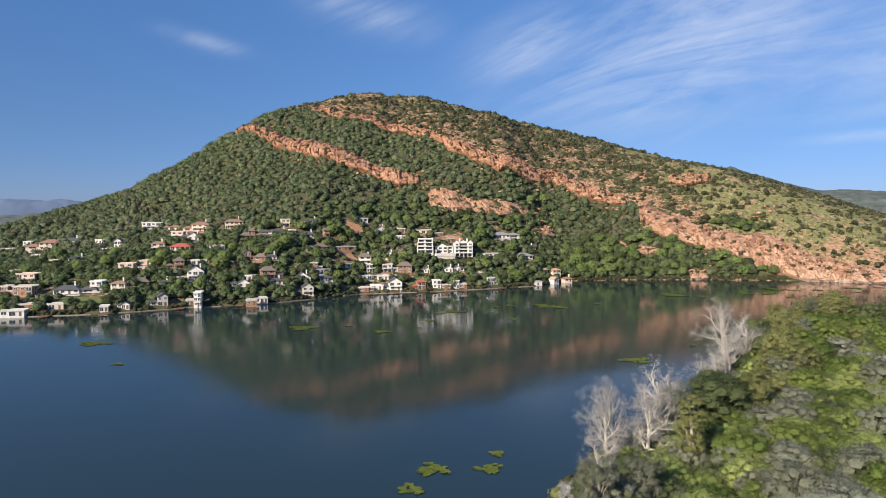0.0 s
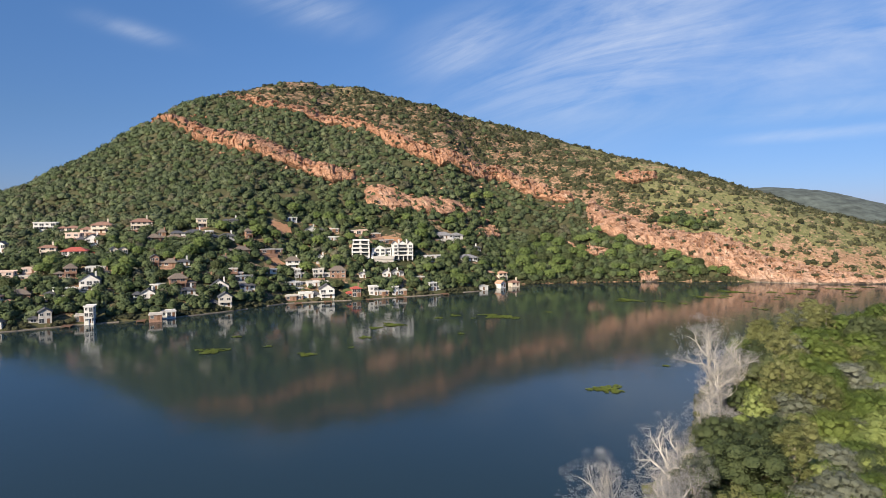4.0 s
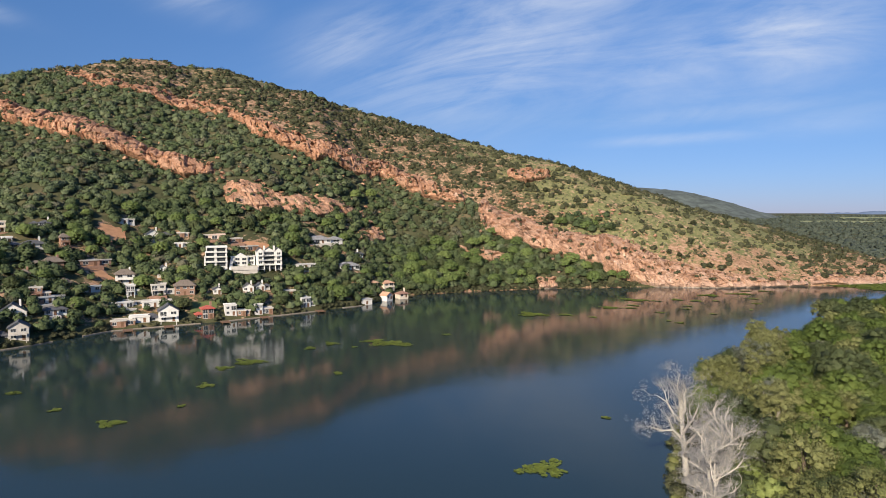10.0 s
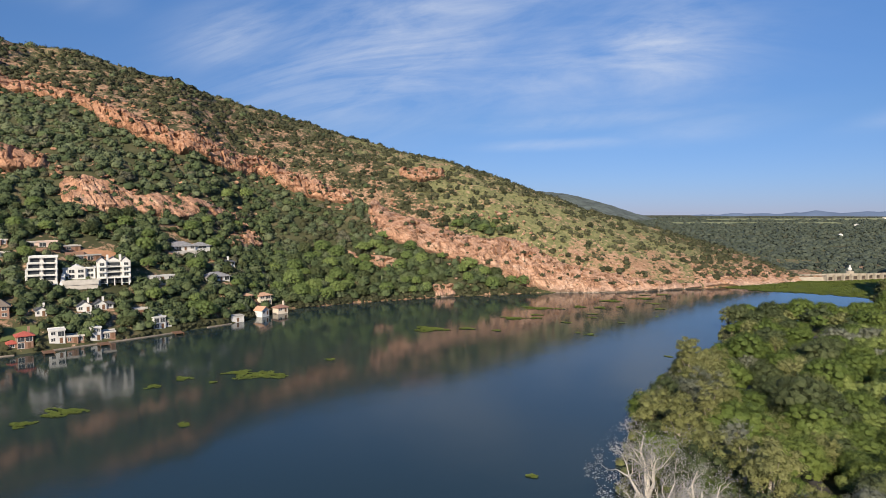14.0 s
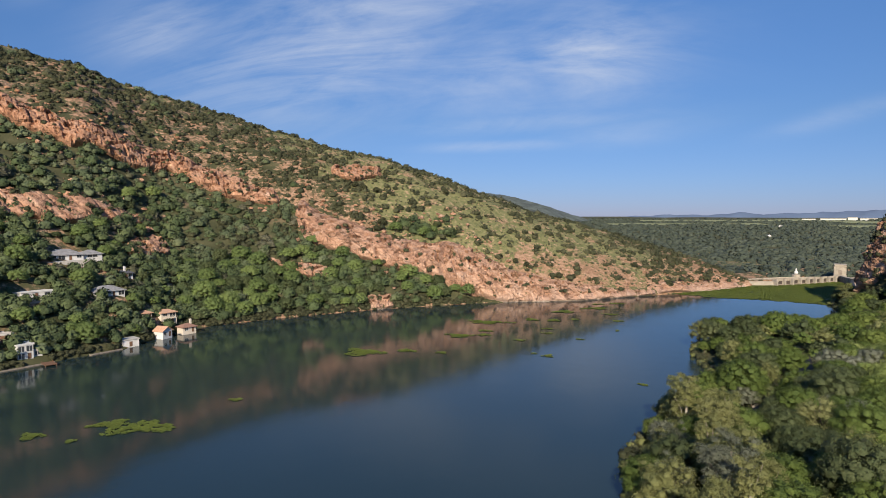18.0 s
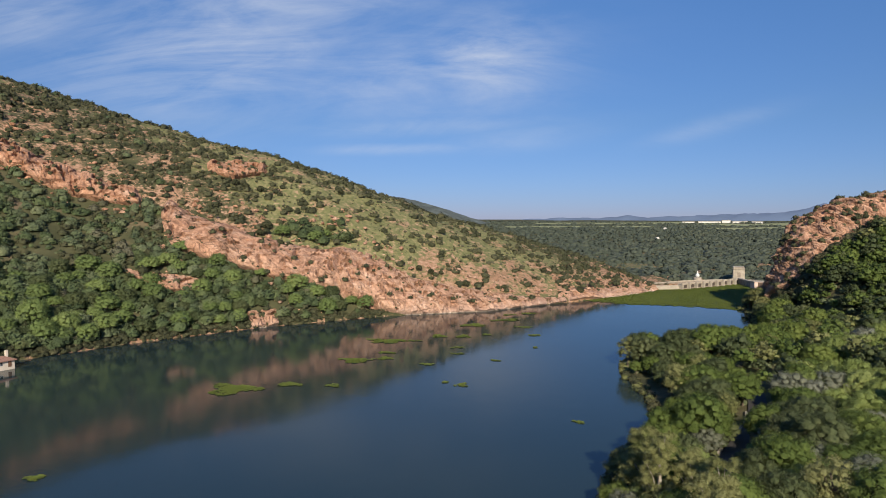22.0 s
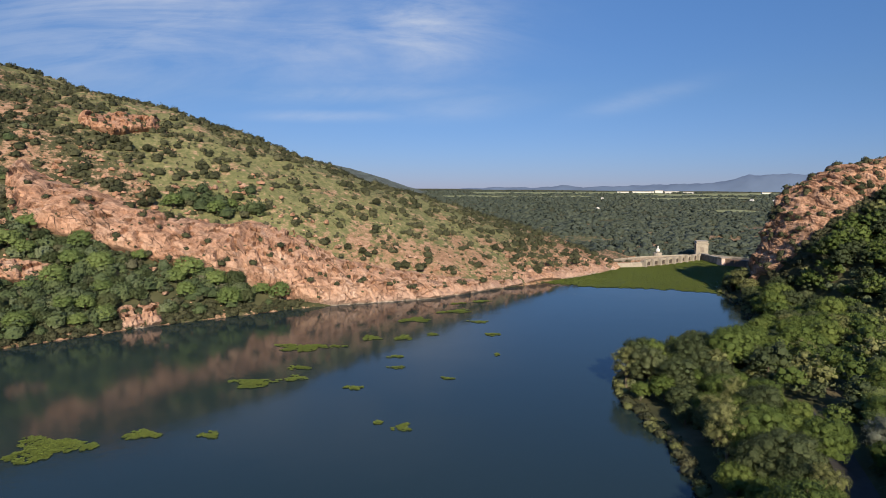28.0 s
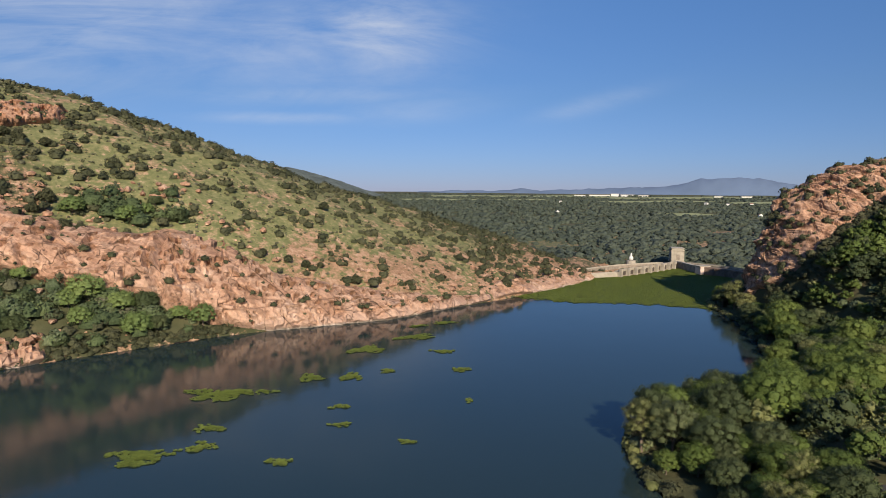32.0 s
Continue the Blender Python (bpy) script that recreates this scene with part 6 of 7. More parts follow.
# separate dark bushes rooted on the cliff and its rim: place and size
RIM_BUSH = make_tree(190, 2.0, 1.7, BUSH, "dark bush rooted among the cliff rocks", 2600, 0.1, 0.0, "bush", "bushes on the cliff")
for i, (x, y, q) in enumerate([(227, 545, 2.0), (221, 541, 1.5), (233, 541, 1.3), (212, 538, 1.6), (220, 534, 1.7), (227, 530, 2.0), (232, 528, 1.5), (216, 530, 1.2), (236, 519, 1.3), (240, 521, 1.2), (252, 500, 2.1),
                               (254, 503, 1.5), (261, 507, 1.2), (272, 504, 1.5), (265, 486, 1.7), (271, 481, 1.9), (279, 490, 0.9), (283, 488, 1.0), (320, 477, 1.5), (304, 490, 1.2), (400, 455, 2.0),
                               (343, 468, 1.2), (394, 480, 1.3), (341, 523, 1.5), (293, 572, 1.4), (239, 579, 1.5), (230, 582, 1.8), (226, 586, 1.5), (310, 488, 0.9), (298, 494, 1.2), (330, 474, 1.0), (290, 500, 1.1)]):
    m = pose(x, y, float(height(x, y)) + 1.0, 0, 0, 47 * i) @ Matrix.Diagonal((q, q, q, 1))
    if i:
        copy_thing(RIM_BUSH, m).matrix_basis = m
    else:
        RIM_BUSH.matrix_basis = m

# thorn trees inland of the first rows
THORNS = [make_tree(230 + i, 6.0 + 0.8 * i, 3.4 + 0.4 * i, mat, label, 8000, 0.09, 0.0, "thorn_tree", "thorn trees on the near bank")
          for i, (mat, label) in enumerate([(LEAF_FRESH, "fresh green thorn tree in the bank thicket"), (LEAF_GREEN, "leafy green thorn tree in the bank thicket"), (LEAF_GREY, "grey-green thorn tree in the bank thicket")])]
left = np.arange(NEAR, len(tx))
inner_bank = left[(ty[left] < 275) & (tb[left] < 95)]
inner_bank = inner_bank[np.argsort(tb[inner_bank])][:300]
for n, i in enumerate(inner_bank):
    q = rng.uniform(0.8, 1.35)
    m = pose(tx[i], ty[i], tz[i], 0, 0, rng.uniform(0, 360)) @ Matrix.Diagonal((q, q, q * rng.uniform(0.8, 1.05), 1))
    if n < 3:
        THORNS[n].matrix_basis = m
    else:
        copy_thing(THORNS[int(rng.choice([0, 0, 1, 1, 2], 1)[0])], m).matrix_basis = m

# the wood behind them, in one sheet of leaf clumps
far_wood = np.setdiff1d(left, inner_bank)
rest = np.stack([tx[far_wood], ty[far_wood], tz[far_wood]], -1)
clumps = []
for i in range(5):
    r = np.random.default_rng(300 + i)
    clumps.append(leafy(r, crown_lobes(r, 1.9, 1.0, 13), 400, 0.062, 0, 0.72, 0.7))
# more crowns on the steep flank of the gorge hill
hu, hv = rng.uniform(-14, 110, 900), rng.uniform(6, 100, 900)
hv = hv + nose_edge(hu)
hx, hy = 440 + 0.64 * hu - 0.77 * hv, 342 - 0.77 * hu - 0.64 * hv
flank = (bank_distance(hx, hy) > 6) & (gorge_hill(hx, hy) > 5)
rest = np.concatenate([rest, np.column_stack([hx, hy, height(hx, hy)])[flank]])
third = rng.random(len(rest)) * np.where(rest[:, 2] > 12, 0.9, 1)
for lo, hi, mat, label in ((0, 0.4, LEAF_GREEN, "bright green tree canopy behind the shore"), (0.4, 0.8, LEAF_DARK, "dark green tree canopy behind the shore"),
                           (0.8, 0.96, LEAF_OLIVE, "olive tree canopy behind the shore"), (0.96, 1.1, LEAF_GREY, "grey-leaved bush among the shore trees")):
    sel = rest[(third >= lo) & (third < hi)]
    strew("bank_canopy", sel, (2.0 + 3.0 * rng.random(len(sel)) ** 1.4) * np.where(sel[:, 2] > 14, 1.15, np.where(sel[:, 0] < 170, 1.25, 1.0)), mat, label, "trees", clumps, 0.0, 1.0, False)
# brush under the trees closes the gaps between the trunks
low = np.concatenate([np.stack([tx, ty, tz], -1)[rng.random(len(tx)) < 0.75] + np.array([2.0, 1.0, 0]), (np.stack([tx, ty, tz], -1) + np.array([-1.5, 2.4, 0]))[tz > 12]])
low = low[track_distance(low[:, 0], low[:, 1]) > 3.6]
low[:, 2] = height(low[:, 0], low[:, 1])
strew("undergrowth", low[bank_distance(low[:, 0], low[:, 1]) > 0.5], rng.uniform(1.6, 2.8, int((bank_distance(low[:, 0], low[:, 1]) > 0.5).sum())), FOREST, "dark green undergrowth below the shore trees", "undergrowth")

# bleached trees: place and height of the top
DEAD_SPOTS = [(34, 122, 18), (86, 187, 22), (95, 195, 19.5), (31, 118, 12), (40, 121, 15), (46, 128, 17), (90, 199, 18), (82, 181, 15), (92, 190, 17), (38, 116, 14), (78, 177, 11), (53, 141, 13), (66, 157, 11), (27, 108, 11)]
DEAD_TOP = [max(v.co.z for o in d.children for v in o.data.vertices) for d in DEAD]
for i, (x, y, top) in enumerate(DEAD_SPOTS):
    z = max(float(height(x, y)), 0)
    q = (top - z) / DEAD_TOP[i % 3]
    m = pose(x, y, z, -3, -10, 20 + 23 * (i % 5)) @ Matrix.Diagonal((q, q, q, 1))
    if i < 3:
        DEAD[i].matrix_basis = m
    else:
        copy_thing(DEAD[i % 3], m)

# low scrub on the nose below its bare rock
su = rng.uniform(-12, 58, 420)
sv = nose_edge(su) + rng.uniform(-2, 10, 420)
sx, sy = 440 + 0.64 * su - 0.77 * sv, 342 - 0.77 * su - 0.64 * sv
strew("nose_scrub", np.column_stack([sx, sy, height(sx, sy)]), rng.uniform(0.8, 2.2, 420), BUSH, "dark scrub below the bare rock nose", "scrub", BIG_TUFTS, 0.3, 0.9)

# bushes leaning out along the water's edge
rim = along_line(BANK[1:], 900) + rng.normal(0, 0.7, (900, 2))
rim = rim[(rim[:, 1] > 60) & (rng.random(900) < 0.75)]
sh = rng.random(len(rim)) < 0.5
for sel, mat, label in ((sh, BUSH, "dark green bushes along the near waterline"), (~sh, LEAF_OLIVE, "olive bushes along the near waterline")):
    strew("shore_bushes", np.column_stack([rim[sel], np.zeros(sel.sum())]), rng.uniform(0.7, 1.7, sel.sum()), mat, label, "bushes", BIG_TUFTS, 0.3, 0.9)

# thickets whitened by roosting birds round the dead trees
ghost = np.array([(84, 190), (87, 194), (90, 199), (81, 184), (88, 187), (92, 193), (78, 179), (85, 182), (95, 202), (30, 110), (34, 117), (44, 129)], float)
gx2, gy2 = rng.uniform(20, 104, 900), rng.uniform(95, 212, 900)
inner = bank_distance(gx2, gy2)
some = (inner > 1.0) & (inner < 12) & (waves(gx2, gy2, 15, 71) > -0.5)
ghost = np.concatenate([ghost, np.column_stack([gx2, gy2])[some][:110]])
ghost = ghost[bank_distance(ghost[:, 0], ghost[:, 1]) > 1.5]
sprays = []
for i in range(3):
    r = np.random.default_rng(400 + i)
    sprays.append(leaf_cloud(r, crown_lobes(r, 1.5, 1.0, 10), 900, 0.05, shell=0.5))
strew("thicket", np.column_stack([ghost, height(ghost[:, 0], ghost[:, 1])]), rng.uniform(1.4, 2.6, len(ghost)), LEAF_WHITE, "thicket whitened with bird droppings at the water's edge", "thicket", sprays, 0.0, 1.0)

# the track through the wood
tp = along_line(TRACK, 60)
tn = np.gradient(tp, axis=0)
tn = np.stack([-tn[:, 1], tn[:, 0]], -1) / np.hypot(tn[:, 0], tn[:, 1])[:, None]
strip = np.concatenate([tp + tn * 2.2, tp - tn * 2.2])
sz = np.maximum(height(strip[:, 0], strip[:, 1]), 0) + 0.35
i = np.arange(59)
tagged(mesh_object("road", np.column_stack([strip, sz]), np.stack([i, i + 1, i + 61, i + 60], -1), TAR, True), "narrow tarred lane winding through the trees", "road", kind="structure")
kerb = tagged(new("lane_wall"), "low broken pale stone wall beside the lane", "wall")
for k in range(24, 50, 2):
    if k % 10 == 8:
        continue
    a, b = tp[k] + tn[k] * 2.6, tp[k + 1] + tn[k + 1] * 2.6
    z = float(height(*a))
    part("wall_block", *slab([a, a * 0.04 + b * 0.96], 0.3, z - 0.6, z + 0.6), STONE, kerb)

# ---------------------------------------------------------------- dam
DAM_Z = 3.9
dam = tagged(new("dam"), "old pale stone arch dam with a row of spillway piers", "dam")
west_wing = along_line([(487, 455), (497, 449), (506, 444)], 8)
spill = along_line([(506, 444), (541, 438), (580, 434)], 12)
turn_wall = along_line([(580, 434), (557, 411)], 6)
arc = along_line([(555, 408), (553, 395), (547, 380), (538, 370), (526, 362)], 18)
part("wing_wall", *slab(west_wing, 0.9, -8, DAM_Z - 1.6), STONE, dam, "pale stone wing wall against the rocks")
part("spillway_crest", *slab(spill, 1.4, -14, 0.7, 0.8), STONE_DARK, dam, "dark wet spillway sill")
part("crest_wall", *slab(turn_wall, 1.3, -14, DAM_Z), STONE_DARK, dam, "dark weathered stone crest wall")
part("crest_wall", *slab(arc, 1.6, -14, DAM_Z), WALL_BROWN, dam, "dark weathered stone crest wall")
part("parapet", *slab(arc, 1.75, DAM_Z, DAM_Z + 0.9), WALL_BROWN, dam)
part("parapet", *slab(turn_wall, 1.45, DAM_Z, DAM_Z + 0.9), STONE, dam)
part("parapet", *slab(west_wing, 0.3, DAM_Z - 1.6, DAM_Z - 0.8), STONE, dam)
deck = along_line([(506, 444), (541, 438), (580, 434)], 12)
part("road_deck", *slab(deck, 1.6, DAM_Z - 0.6, DAM_Z), STONE, dam, "pale concrete deck over the spillway")
rail = deck + np.array([-0.3, -1.4])
part("parapet", *slab(rail, 0.25, DAM_Z, DAM_Z + 0.95), STONE, dam)
pier_pos = along_line(deck, 10)
for x, y in pier_pos:
    part("pier", *slab([(x - 0.6, y - 3.4), (x - 0.2, y + 1.8)], 0.75, -10, DAM_Z - 0.7), STONE, dam)
    part("pier_cap", *slab([(x - 0.65, y - 3.6), (x - 0.45, y - 1.9)], 0.95, DAM_Z - 0.7, DAM_Z + 1.1), STONE, dam)
# added gate panels, coloured dark as the shaded openings between the piers
for a, b in zip(pier_pos[:-1], pier_pos[1:]):
    part("sluice_gate", *slab([a * 0.88 + b * 0.12 + (0, -0.9), a * 0.12 + b * 0.88 + (0, -0.9)], 0.12, 0.5, DAM_Z - 0.75), GATE_SHADE, dam, "dark rusted steel sluice gate")
for x, y in along_line(arc, 9)[1:-1]:
    part("buttress", *slab([(x - 2.6, y + 0.4), (x - 1.2, y + 0.2)], 0.7, -8, DAM_Z + 0.6), WALL_BROWN, dam)
part("gate_tower", *slab([(553, 411), (558, 407)], 3.0, -10, DAM_Z + 1.2), PINK, dam, "reddish square block at the bend of the wall")
part("tower_cap", *slab([(552.5, 411.5), (558.5, 406.5)], 3.4, DAM_Z + 1.2, DAM_Z + 1.6), STONE, dam)

arch = tagged(new("victory_arch"), "pale stone triumphal gateway standing at the end of the dam wall", "gateway")
arch.matrix_basis = pose(585, 436, DAM_Z - 0.2, 0, 0, 28) @ Matrix.Diagonal((1.12, 1.12, 0.8, 1))
W, D, H = 4.9, 3.6, 12.0


def arch_block():
    """A block with an arched way cut through it from front to back."""
    verts, faces, n = [], [], 12
    outline = [(-1.7, 0)] + [(-1.7 * math.cos(math.pi * k / n), 5.6 + 1.7 * math.sin(math.pi * k / n)) for k in range(n + 1)] + [(1.7, 0)]
    outer = [(-W, 0)] + [(-W, 2 + 8 * min(1, k / 3)) if k < 4 else ((-W + 2 * W * min(1, (k - 3) / 6)), 10) if k < 10 else (W, 10 - 8 * (k - 9) / 4) for k in range(n + 1)] + [(W, 0)]
    m = len(outline)
    for y in (-D, D):
        verts += [(x, y, z) for x, z in outline] + [(x, y, z) for x, z in outer]
    for k in range(m - 1):
        faces += [(k, k + 1, m + k + 1, m + k), (2 * m + k + 1, 2 * m + k, 3 * m + k, 3 * m + k + 1),
                  (k + 1, k, 2 * m + k, 2 * m + k + 1), (m + k, m + k + 1, 3 * m + k + 1, 3 * m + k)]
    return verts, faces


part("gate_block", *arch_block(), STONE, arch)
part("cornice", *box(-W - 0.5, -D - 0.5, 10, W + 0.5, D + 0.5, 10.6), STONE, arch)
part("attic", *box(-W + 0.1, -D + 0.1, 10.6, W - 0.1, D - 0.1, H), STONE, arch)
part("attic_cap", *box(-W - 0.25, -D - 0.25, H, W + 0.25, D + 0.25, H + 0.35), STONE, arch)
part("plinth", *box(-W - 0.4, -D - 0.4, -0.4, -1.8, D + 0.4, 1.1), STONE, arch)
part("plinth", *box(1.8, -D - 0.4, -0.4, W + 0.4, D + 0.4, 1.1), STONE, arch)
for sx in (-1, 1):
    for sy in (-1, 1):
        for q in (2.3, 4.3):
            part("pilaster", *box(sx * q - 0.4, sy * D - 0.25, 1.1, sx * q + 0.4, sy * D + 0.25, 10), STONE, arch)
    # no hole is cut: a darker plate stands for the side opening's shade
    part("side_niche", *box(sx * W - 0.1, -1.2, 2.2, sx * W + 0.1, 1.2, 6.8), STONE_DARK, arch, "dark side opening")

# road and low balustrade leading up to the gateway on the far side
approach = along_line([(512, 472), (548, 466), (580, 452), (590, 442)], 14)
part("approach_wall", *slab(approach, 1.8, -8, DAM_Z - 2.4), STONE_DARK, dam, "stone road embankment past the spillway")
part("balustrade", *slab(approach + np.array([0, -1.8]), 0.2, DAM_Z - 2.4, DAM_Z - 1.5), STONE, dam)
east = along_line([(592, 430), (588, 414), (584, 400), (578, 388)], 10)
part("approach_wall", *slab(east, 1.8, -12, DAM_Z - 1.6), STONE_DARK, dam, "stone road embankment past the gateway")
part("balustrade", *slab(east + np.array([-1.7, 0]), 0.25, DAM_Z - 1.6, DAM_Z - 0.6), STONE, dam)

# white finial on a low rotunda beyond the spillway
fin = tagged(new("monument"), "small white onion-shaped monument on a round stone terrace", "monument")
fin.matrix_basis = pose(568, 462, 3.6) @ Matrix.Diagonal((0.8, 0.8, 0.8, 1))


def lathe(profile, sides=14):
    verts = [(r * math.cos(6.2832 * k / sides), r * math.sin(6.2832 * k / sides), z) for r, z in profile for k in range(sides)]
    faces = [(i * sides + k, i * sides + (k + 1) % sides, (i + 1) * sides + (k + 1) % sides, (i + 1) * sides + k) for i in range(len(profile) - 1) for k in range(sides)]
    return verts, faces


part("terrace", *lathe([(4.0, -6), (4.0, 0.4), (3.7, 0.4), (3.7, 0.2), (0.01, 0.2)]), STONE, fin)
part("onion", *lathe([(0.5, 0.2), (1.7, 1.0), (2.1, 2.2), (1.7, 3.4), (0.9, 4.3), (0.7, 5.0), (0.9, 5.6), (0.5, 6.4), (0.02, 7.2)]), WHITE, fin)

# ---------------------------------------------------------------- water plants
def mat_sheet():
    """A raft of floating plants filling the water in front of the dam."""
    xs, ys = np.arange(380, 585, 1.1), np.arange(358, 462, 1.1)
    X, Y = np.meshgrid(xs, ys)
    X, Y = (X + rng.uniform(-0.5, 0.5, X.shape)).ravel(), (Y + rng.uniform(-0.5, 0.5, Y.shape)).ravel()
    front = np.interp(Y, [358, 366, 379, 401, 420, 436, 449, 462], [430, 430, 429, 419, 405, 401, 399, 388]) + 2.5 * waves(X, Y, 16, 31) + 1.2 * waves(X, Y, 5, 32)
    edge = np.interp(Y, [362, 380, 410, 434], [526, 547, 555, 580])
    ok = (X > front) & ((Y < 434) & (X < edge + 2) | (Y >= 434) & (Y < 437 + (580 - X) * 0.2)) & (height(X, Y) < 0.3)
    return np.stack([X[ok], Y[ok], np.full(ok.sum(), 0.02)], -1)


def rosette(seed):
    r = np.random.default_rng(seed)
    v, f = [], []
    for k in range(7):
        a, l, w, z = 6.283 * k / 7 + r.uniform(-0.3, 0.3), r.uniform(0.7, 1.1), r.uniform(0.3, 0.45), r.uniform(0.1, 0.4)
        c, s = math.cos(a), math.sin(a)
        f.append(tuple(len(v) + i for i in range(4)))
        v += [(0, 0, 0.02), (c * l * 0.6 - s * w, s * l * 0.6 + c * w, z), (c * l, s * l, z * 0.8), (c * l * 0.6 + s * w, s * l * 0.6 - c * w, z)]
    return np.array(v), np.array(f)


ROSETTES = [rosette(i) for i in range(5)]
ms = mat_sheet()
strew("water_hyacinth", ms, rng.uniform(0.75, 1.1, len(ms)), LILY, "dense yellow-green raft of water hyacinth before the dam", "water plants", ROSETTES, 0.0, 0.7, False)
# islets of the same plant drifting on the lake: middle, half length, half width, turn
ISLETS_EAST = [(194, 400, 6.7, 3.2, -40), (225, 422, 10.9, 3.6, -40), (248, 417, 3.9, 2.6, -50), (256, 409, 3.7, 2.6, -50), (280, 428, 6.6, 3.4, -35), (304, 428, 7.6, 2.8, -30), (295, 408, 3.9, 1.6, -50),
               (282, 391, 2.8, 1.8, -50), (210, 404, 3.3, 1.8, -50), (204, 396, 3.2, 1.8, -30), (238, 393, 2.8, 1.3, -50), (230, 384, 2.5, 0.8, -50), (210, 378, 2.3, 1.2, -50), (233, 366, 1.8, 1.0, -50)]
ISLETS_MID = [(143, 391, 8.1, 5.0, -30), (159, 385, 4.2, 1.7, -43), (169, 375, 2.2, 1.3, -43), (200, 349, 2.2, 1.5, -43), (198, 355, 1.4, 1.1, -43), (199, 302, 1.8, 0.9, -43), (267, 406, 2.2, 1.7, -50), (330, 436, 6, 1.8, -30),
              (60, 340, 9.6, 3.4, -20), (54, 347, 5.0, 2.2, -20), (86, 352, 2.0, 1.4, -33), (45, 338, 1.1, 1.0, -33), (37, 347, 2.7, 1.8, -24), (28, 341, 2.2, 1.8, -24), (318, 440, 4, 1.4, -20), (262, 372, 1.5, 0.7, 0)]
ISLETS_WEST = [(34, 300, 1.8, 1.4, -24), (-2, 317, 2.7, 2.0, -24), (6, 324, 5.6, 3.0, -24), (-6, 296, 2.9, 2.0, -24), (94, 236, 1.2, 0.9, -24), (-11, 276, 1.0, 0.8, -24), (65, 211, 5.6, 3.0, -14), (-62, 276, 5.8, 3.6, -14),
               (-26, 266, 3.1, 2.2, -14), (-42, 282, 1.7, 1.2, -14), (-59, 303, 2.1, 1.5, -14), (-2, 119, 3.4, 2.2, 20), (-6, 110, 2.3, 1.7, 30), (9, 119, 2.3, 1.7, 0), (11, 127, 1.6, 1.0, 0), (-135, 242, 6.3, 3.0, 0), (-108, 207, 1.9, 1.4, 0)]
ISLETS = ISLETS_EAST + ISLETS_MID + ISLETS_WEST
for n, (x, y, a, b, turn) in enumerate(ISLETS):
    a, b = a * 1.1, b * 1.6
    k = max(8, int(a * b * 4.5))
    q, ang = np.sqrt(rng.random(k)), rng.uniform(0, 6.283, k)
    q = q * (0.72 + 0.28 * np.sin(ang * 3 + n) + 0.16 * np.sin(ang * 5 + 2 * n))
    u, v = q * np.cos(ang) * a, q * np.sin(ang) * b
    c, s = math.cos(radians(turn)), math.sin(radians(turn))
    sp = np.stack([x + u * c - v * s, y + u * s + v * c, np.full(k, 0.02)], -1)
    strew("hyacinth_islet", sp, rng.uniform(0.55, 0.95, k), LILY, "small floating islet of green water hyacinth", "water plants", ROSETTES, 0.0, 0.7, False)

# ---------------------------------------------------------------- the plain
FIELDS = [(1690, 800, 60, 70, 35), (2300, 1900, 320, 110, 40), (2650, 1250, 260, 100, 30), (3000, 2100, 500, 160, 40), (2900, 800, 300, 120, 20), (3300, 1400, 420, 160, 30)]
az = rng.uniform(math.radians(36), math.radians(92), 30000)
rr = 520 + 3300 * rng.random(30000) ** 1.7
px, py = 60 + rr * np.sin(az), 150 + rr * np.cos(az)
pz = height(px, py)
glade = waves(px, py, 330, 41) + 0.7 * waves(px, py, 120, 42)
ok = (pz < 60) & (glade < 0.75) & (bank_distance(px, py) < 60) & ((px > 600) & (py - far_shore(px) > -200) | (py - far_shore(px) > 560)) & (np.hypot(px - 584, py - 436) > 14) & (np.hypot(px - 556, py - 466) > 12)
for x, y, l, w, turn in FIELDS:
    c, s = math.cos(radians(-turn)), math.sin(radians(-turn))
    ok &= ~((np.abs((px - x) * c + (py - y) * s) < l + 5) & (np.abs((py - y) * c - (px - x) * s) < w + 5))
fp = np.stack([px, py, pz], -1)[ok]
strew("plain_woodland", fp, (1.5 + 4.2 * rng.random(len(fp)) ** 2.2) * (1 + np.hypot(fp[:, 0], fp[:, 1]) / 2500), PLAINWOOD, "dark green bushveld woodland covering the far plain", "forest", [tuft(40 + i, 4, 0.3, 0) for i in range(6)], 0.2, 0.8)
for x, y, l, w, turn in FIELDS:
    u, v = np.meshgrid(np.linspace(-1, 1, 14), np.linspace(-1, 1, 5))
    c, s = math.cos(radians(-turn)), math.sin(radians(-turn))
    fx, fy = x + u * l * c - v * w * s, y + u * l * s + v * w * c
    i = np.arange(70).reshape(5, 14)
    tagged(mesh_object("field", np.stack([fx, fy, height(fx, fy) + 1.5 + 0 * fx], -1).reshape(-1, 3), np.stack([i[:-1, :-1], i[:-1, 1:], i[1:, 1:], i[1:, :-1]], -1).reshape(-1, 4), DRYFIELD, True), "pale yellow-green open field on the plain", "field", kind="structure")
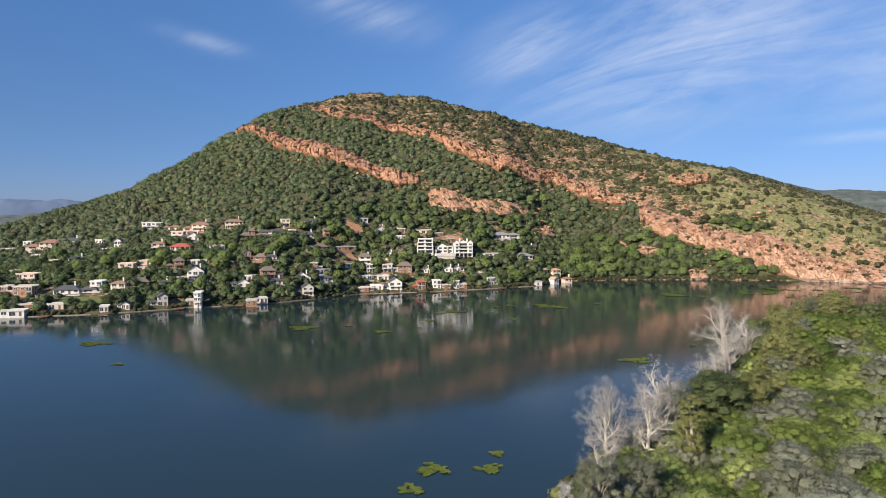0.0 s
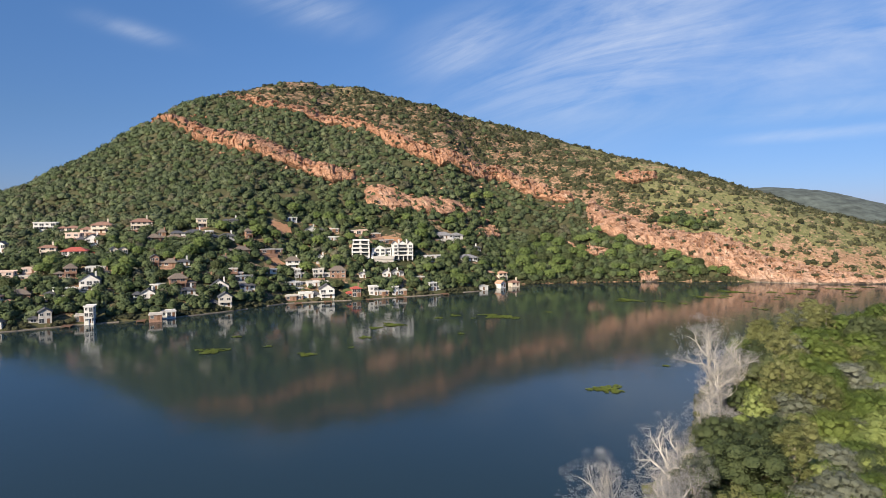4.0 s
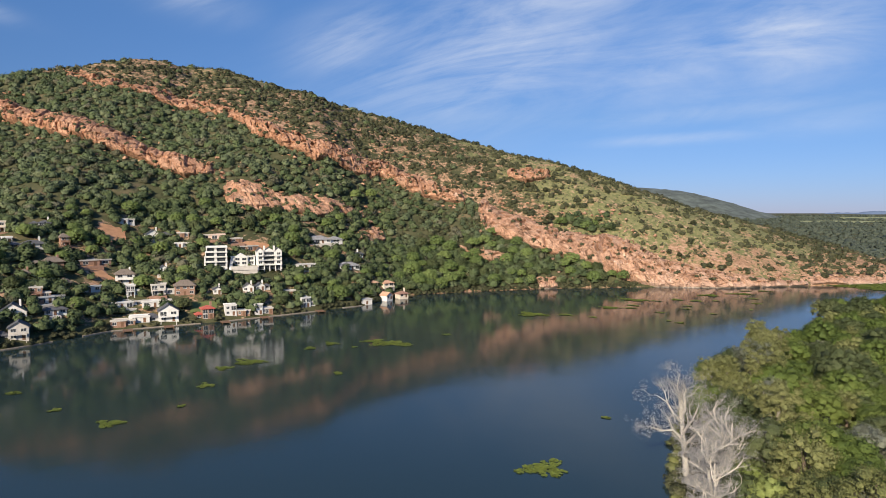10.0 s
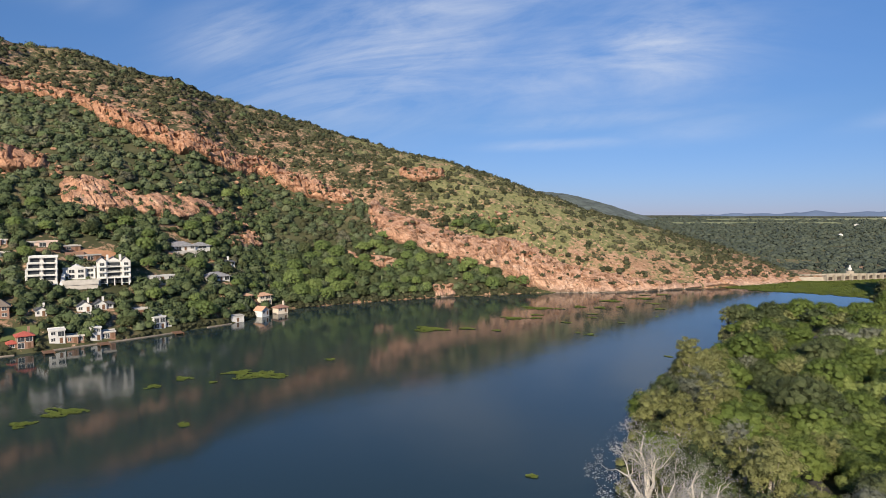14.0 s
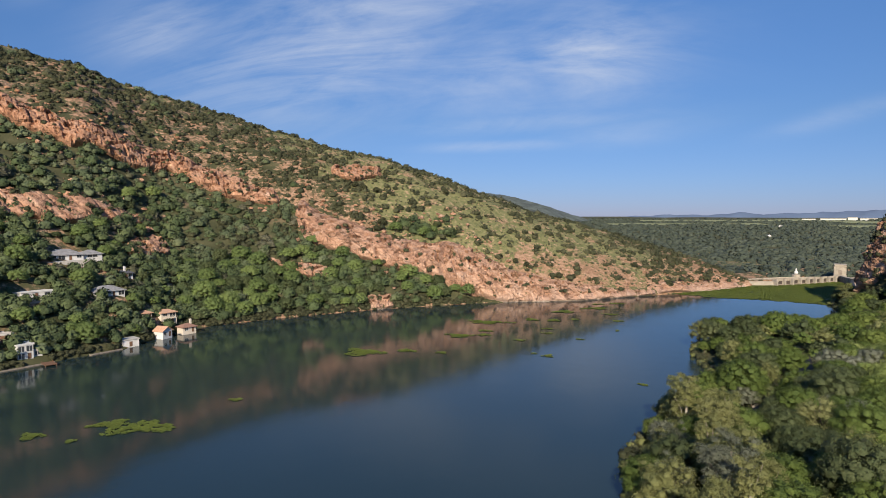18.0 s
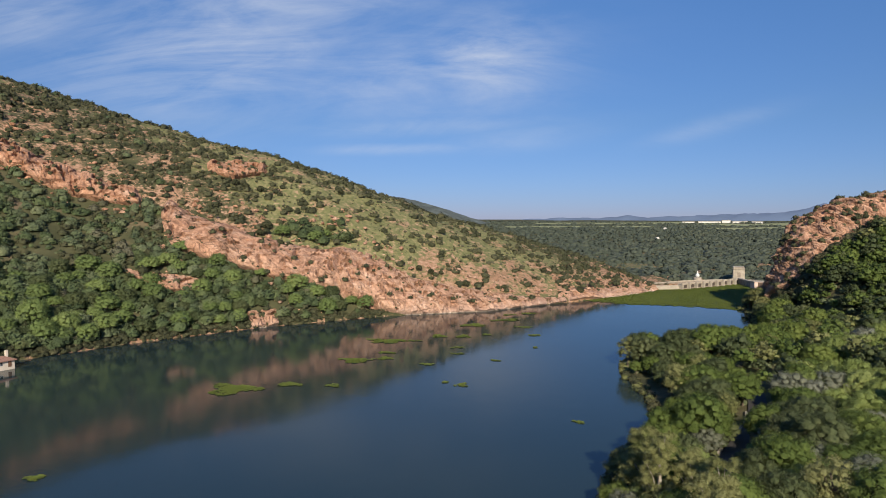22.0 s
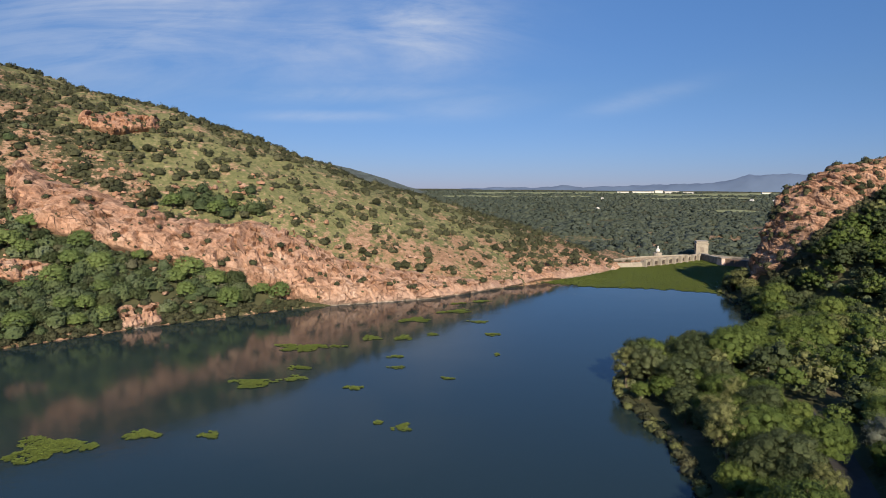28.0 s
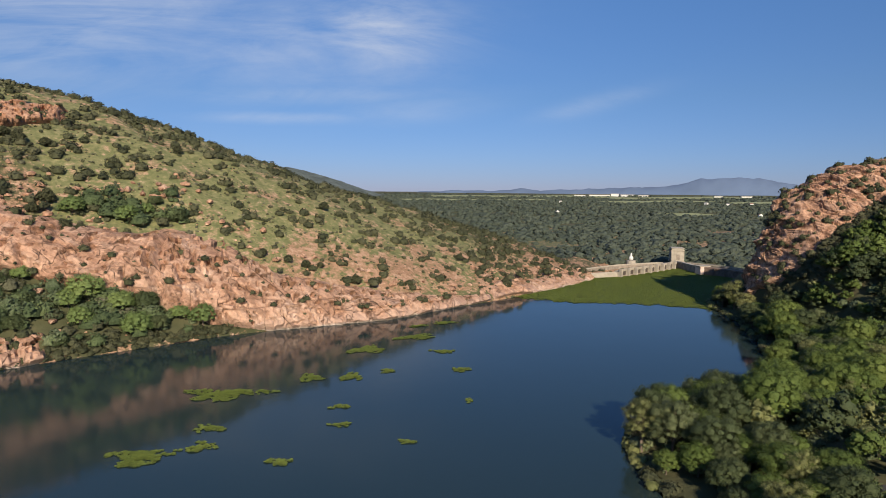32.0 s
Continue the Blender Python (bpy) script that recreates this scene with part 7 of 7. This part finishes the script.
for n, (x, y, l, w, h) in enumerate([(3325, 1945, 60, 30, 5), (3372, 1850, 110, 40, 8), (3405, 1775, 40, 30, 22), (3430, 1715, 70, 40, 12), (3465, 1640, 50, 30, 8), (3590, 1290, 40, 25, 8), (3622, 1160, 50, 25, 5)]):
    z = float(height(x, y))
    shed = tagged(new("factory_building"), "long white industrial building far out on the plain", "factory", "factory sheds on the plain")
    shed.matrix_basis = pose(x, y, z, 0, 0, -62)
    part("wall", *box(-l / 2, -w / 2, -6, l / 2, w / 2, h * 0.4 + 4), WHITE, shed)
    part("roof", *box(-l / 2 - 2, -w / 2 - 2, h * 0.4 + 4, l / 2 + 2, w / 2 + 2, h * 0.4 + 6), CONCRETE, shed)


# scattered farmhouses showing between the trees of the plain
def farmhouse(x, y, w, turn, roof):
    root = tagged(new("farmhouse"), "small pale farmhouse among trees on the plain", "house", "farmhouses on the plain")
    root.matrix_basis = pose(x, y, float(height(x, y)) + 3, 0, 0, turn)
    part("wall", *merged([box(-w / 2, -4, -5, w / 2, 4, 4), ([(-w / 2, -4, 4), (-w / 2, 4, 4), (-w / 2, 0, 6.4), (w / 2, -4, 4), (w / 2, 4, 4), (w / 2, 0, 6.4)], [(0, 1, 2, 2), (4, 3, 5, 5)])]), WHITE, root)
    part("roof", *merged([([(-w / 2 - 0.5, -4.6, 3.8), (w / 2 + 0.5, -4.6, 3.8), (w / 2 + 0.5, 0, 6.6), (-w / 2 - 0.5, 0, 6.6)], [(0, 1, 2, 3)]),
                          ([(-w / 2 - 0.5, 0, 6.6), (w / 2 + 0.5, 0, 6.6), (w / 2 + 0.5, 4.6, 3.8), (-w / 2 - 0.5, 4.6, 3.8)], [(0, 1, 2, 3)])]), roof, root)
    for k in (-1, 1):
        part("window", *box(k * w / 4 - 1, -4.08, 0.5, k * w / 4 + 1, -3.98, 2.2), PANE, root)


for i, (x, y, w) in enumerate([(1690, 640, 6), (2424, 986, 12), (2442, 920, 10), (2460, 850, 14), (2226, 1448, 12), (1500, 1050, 8)]):
    farmhouse(x, y, w, 40 + 37 * i, (TERRACOTTA, CONCRETE, SLATE)[i % 3])
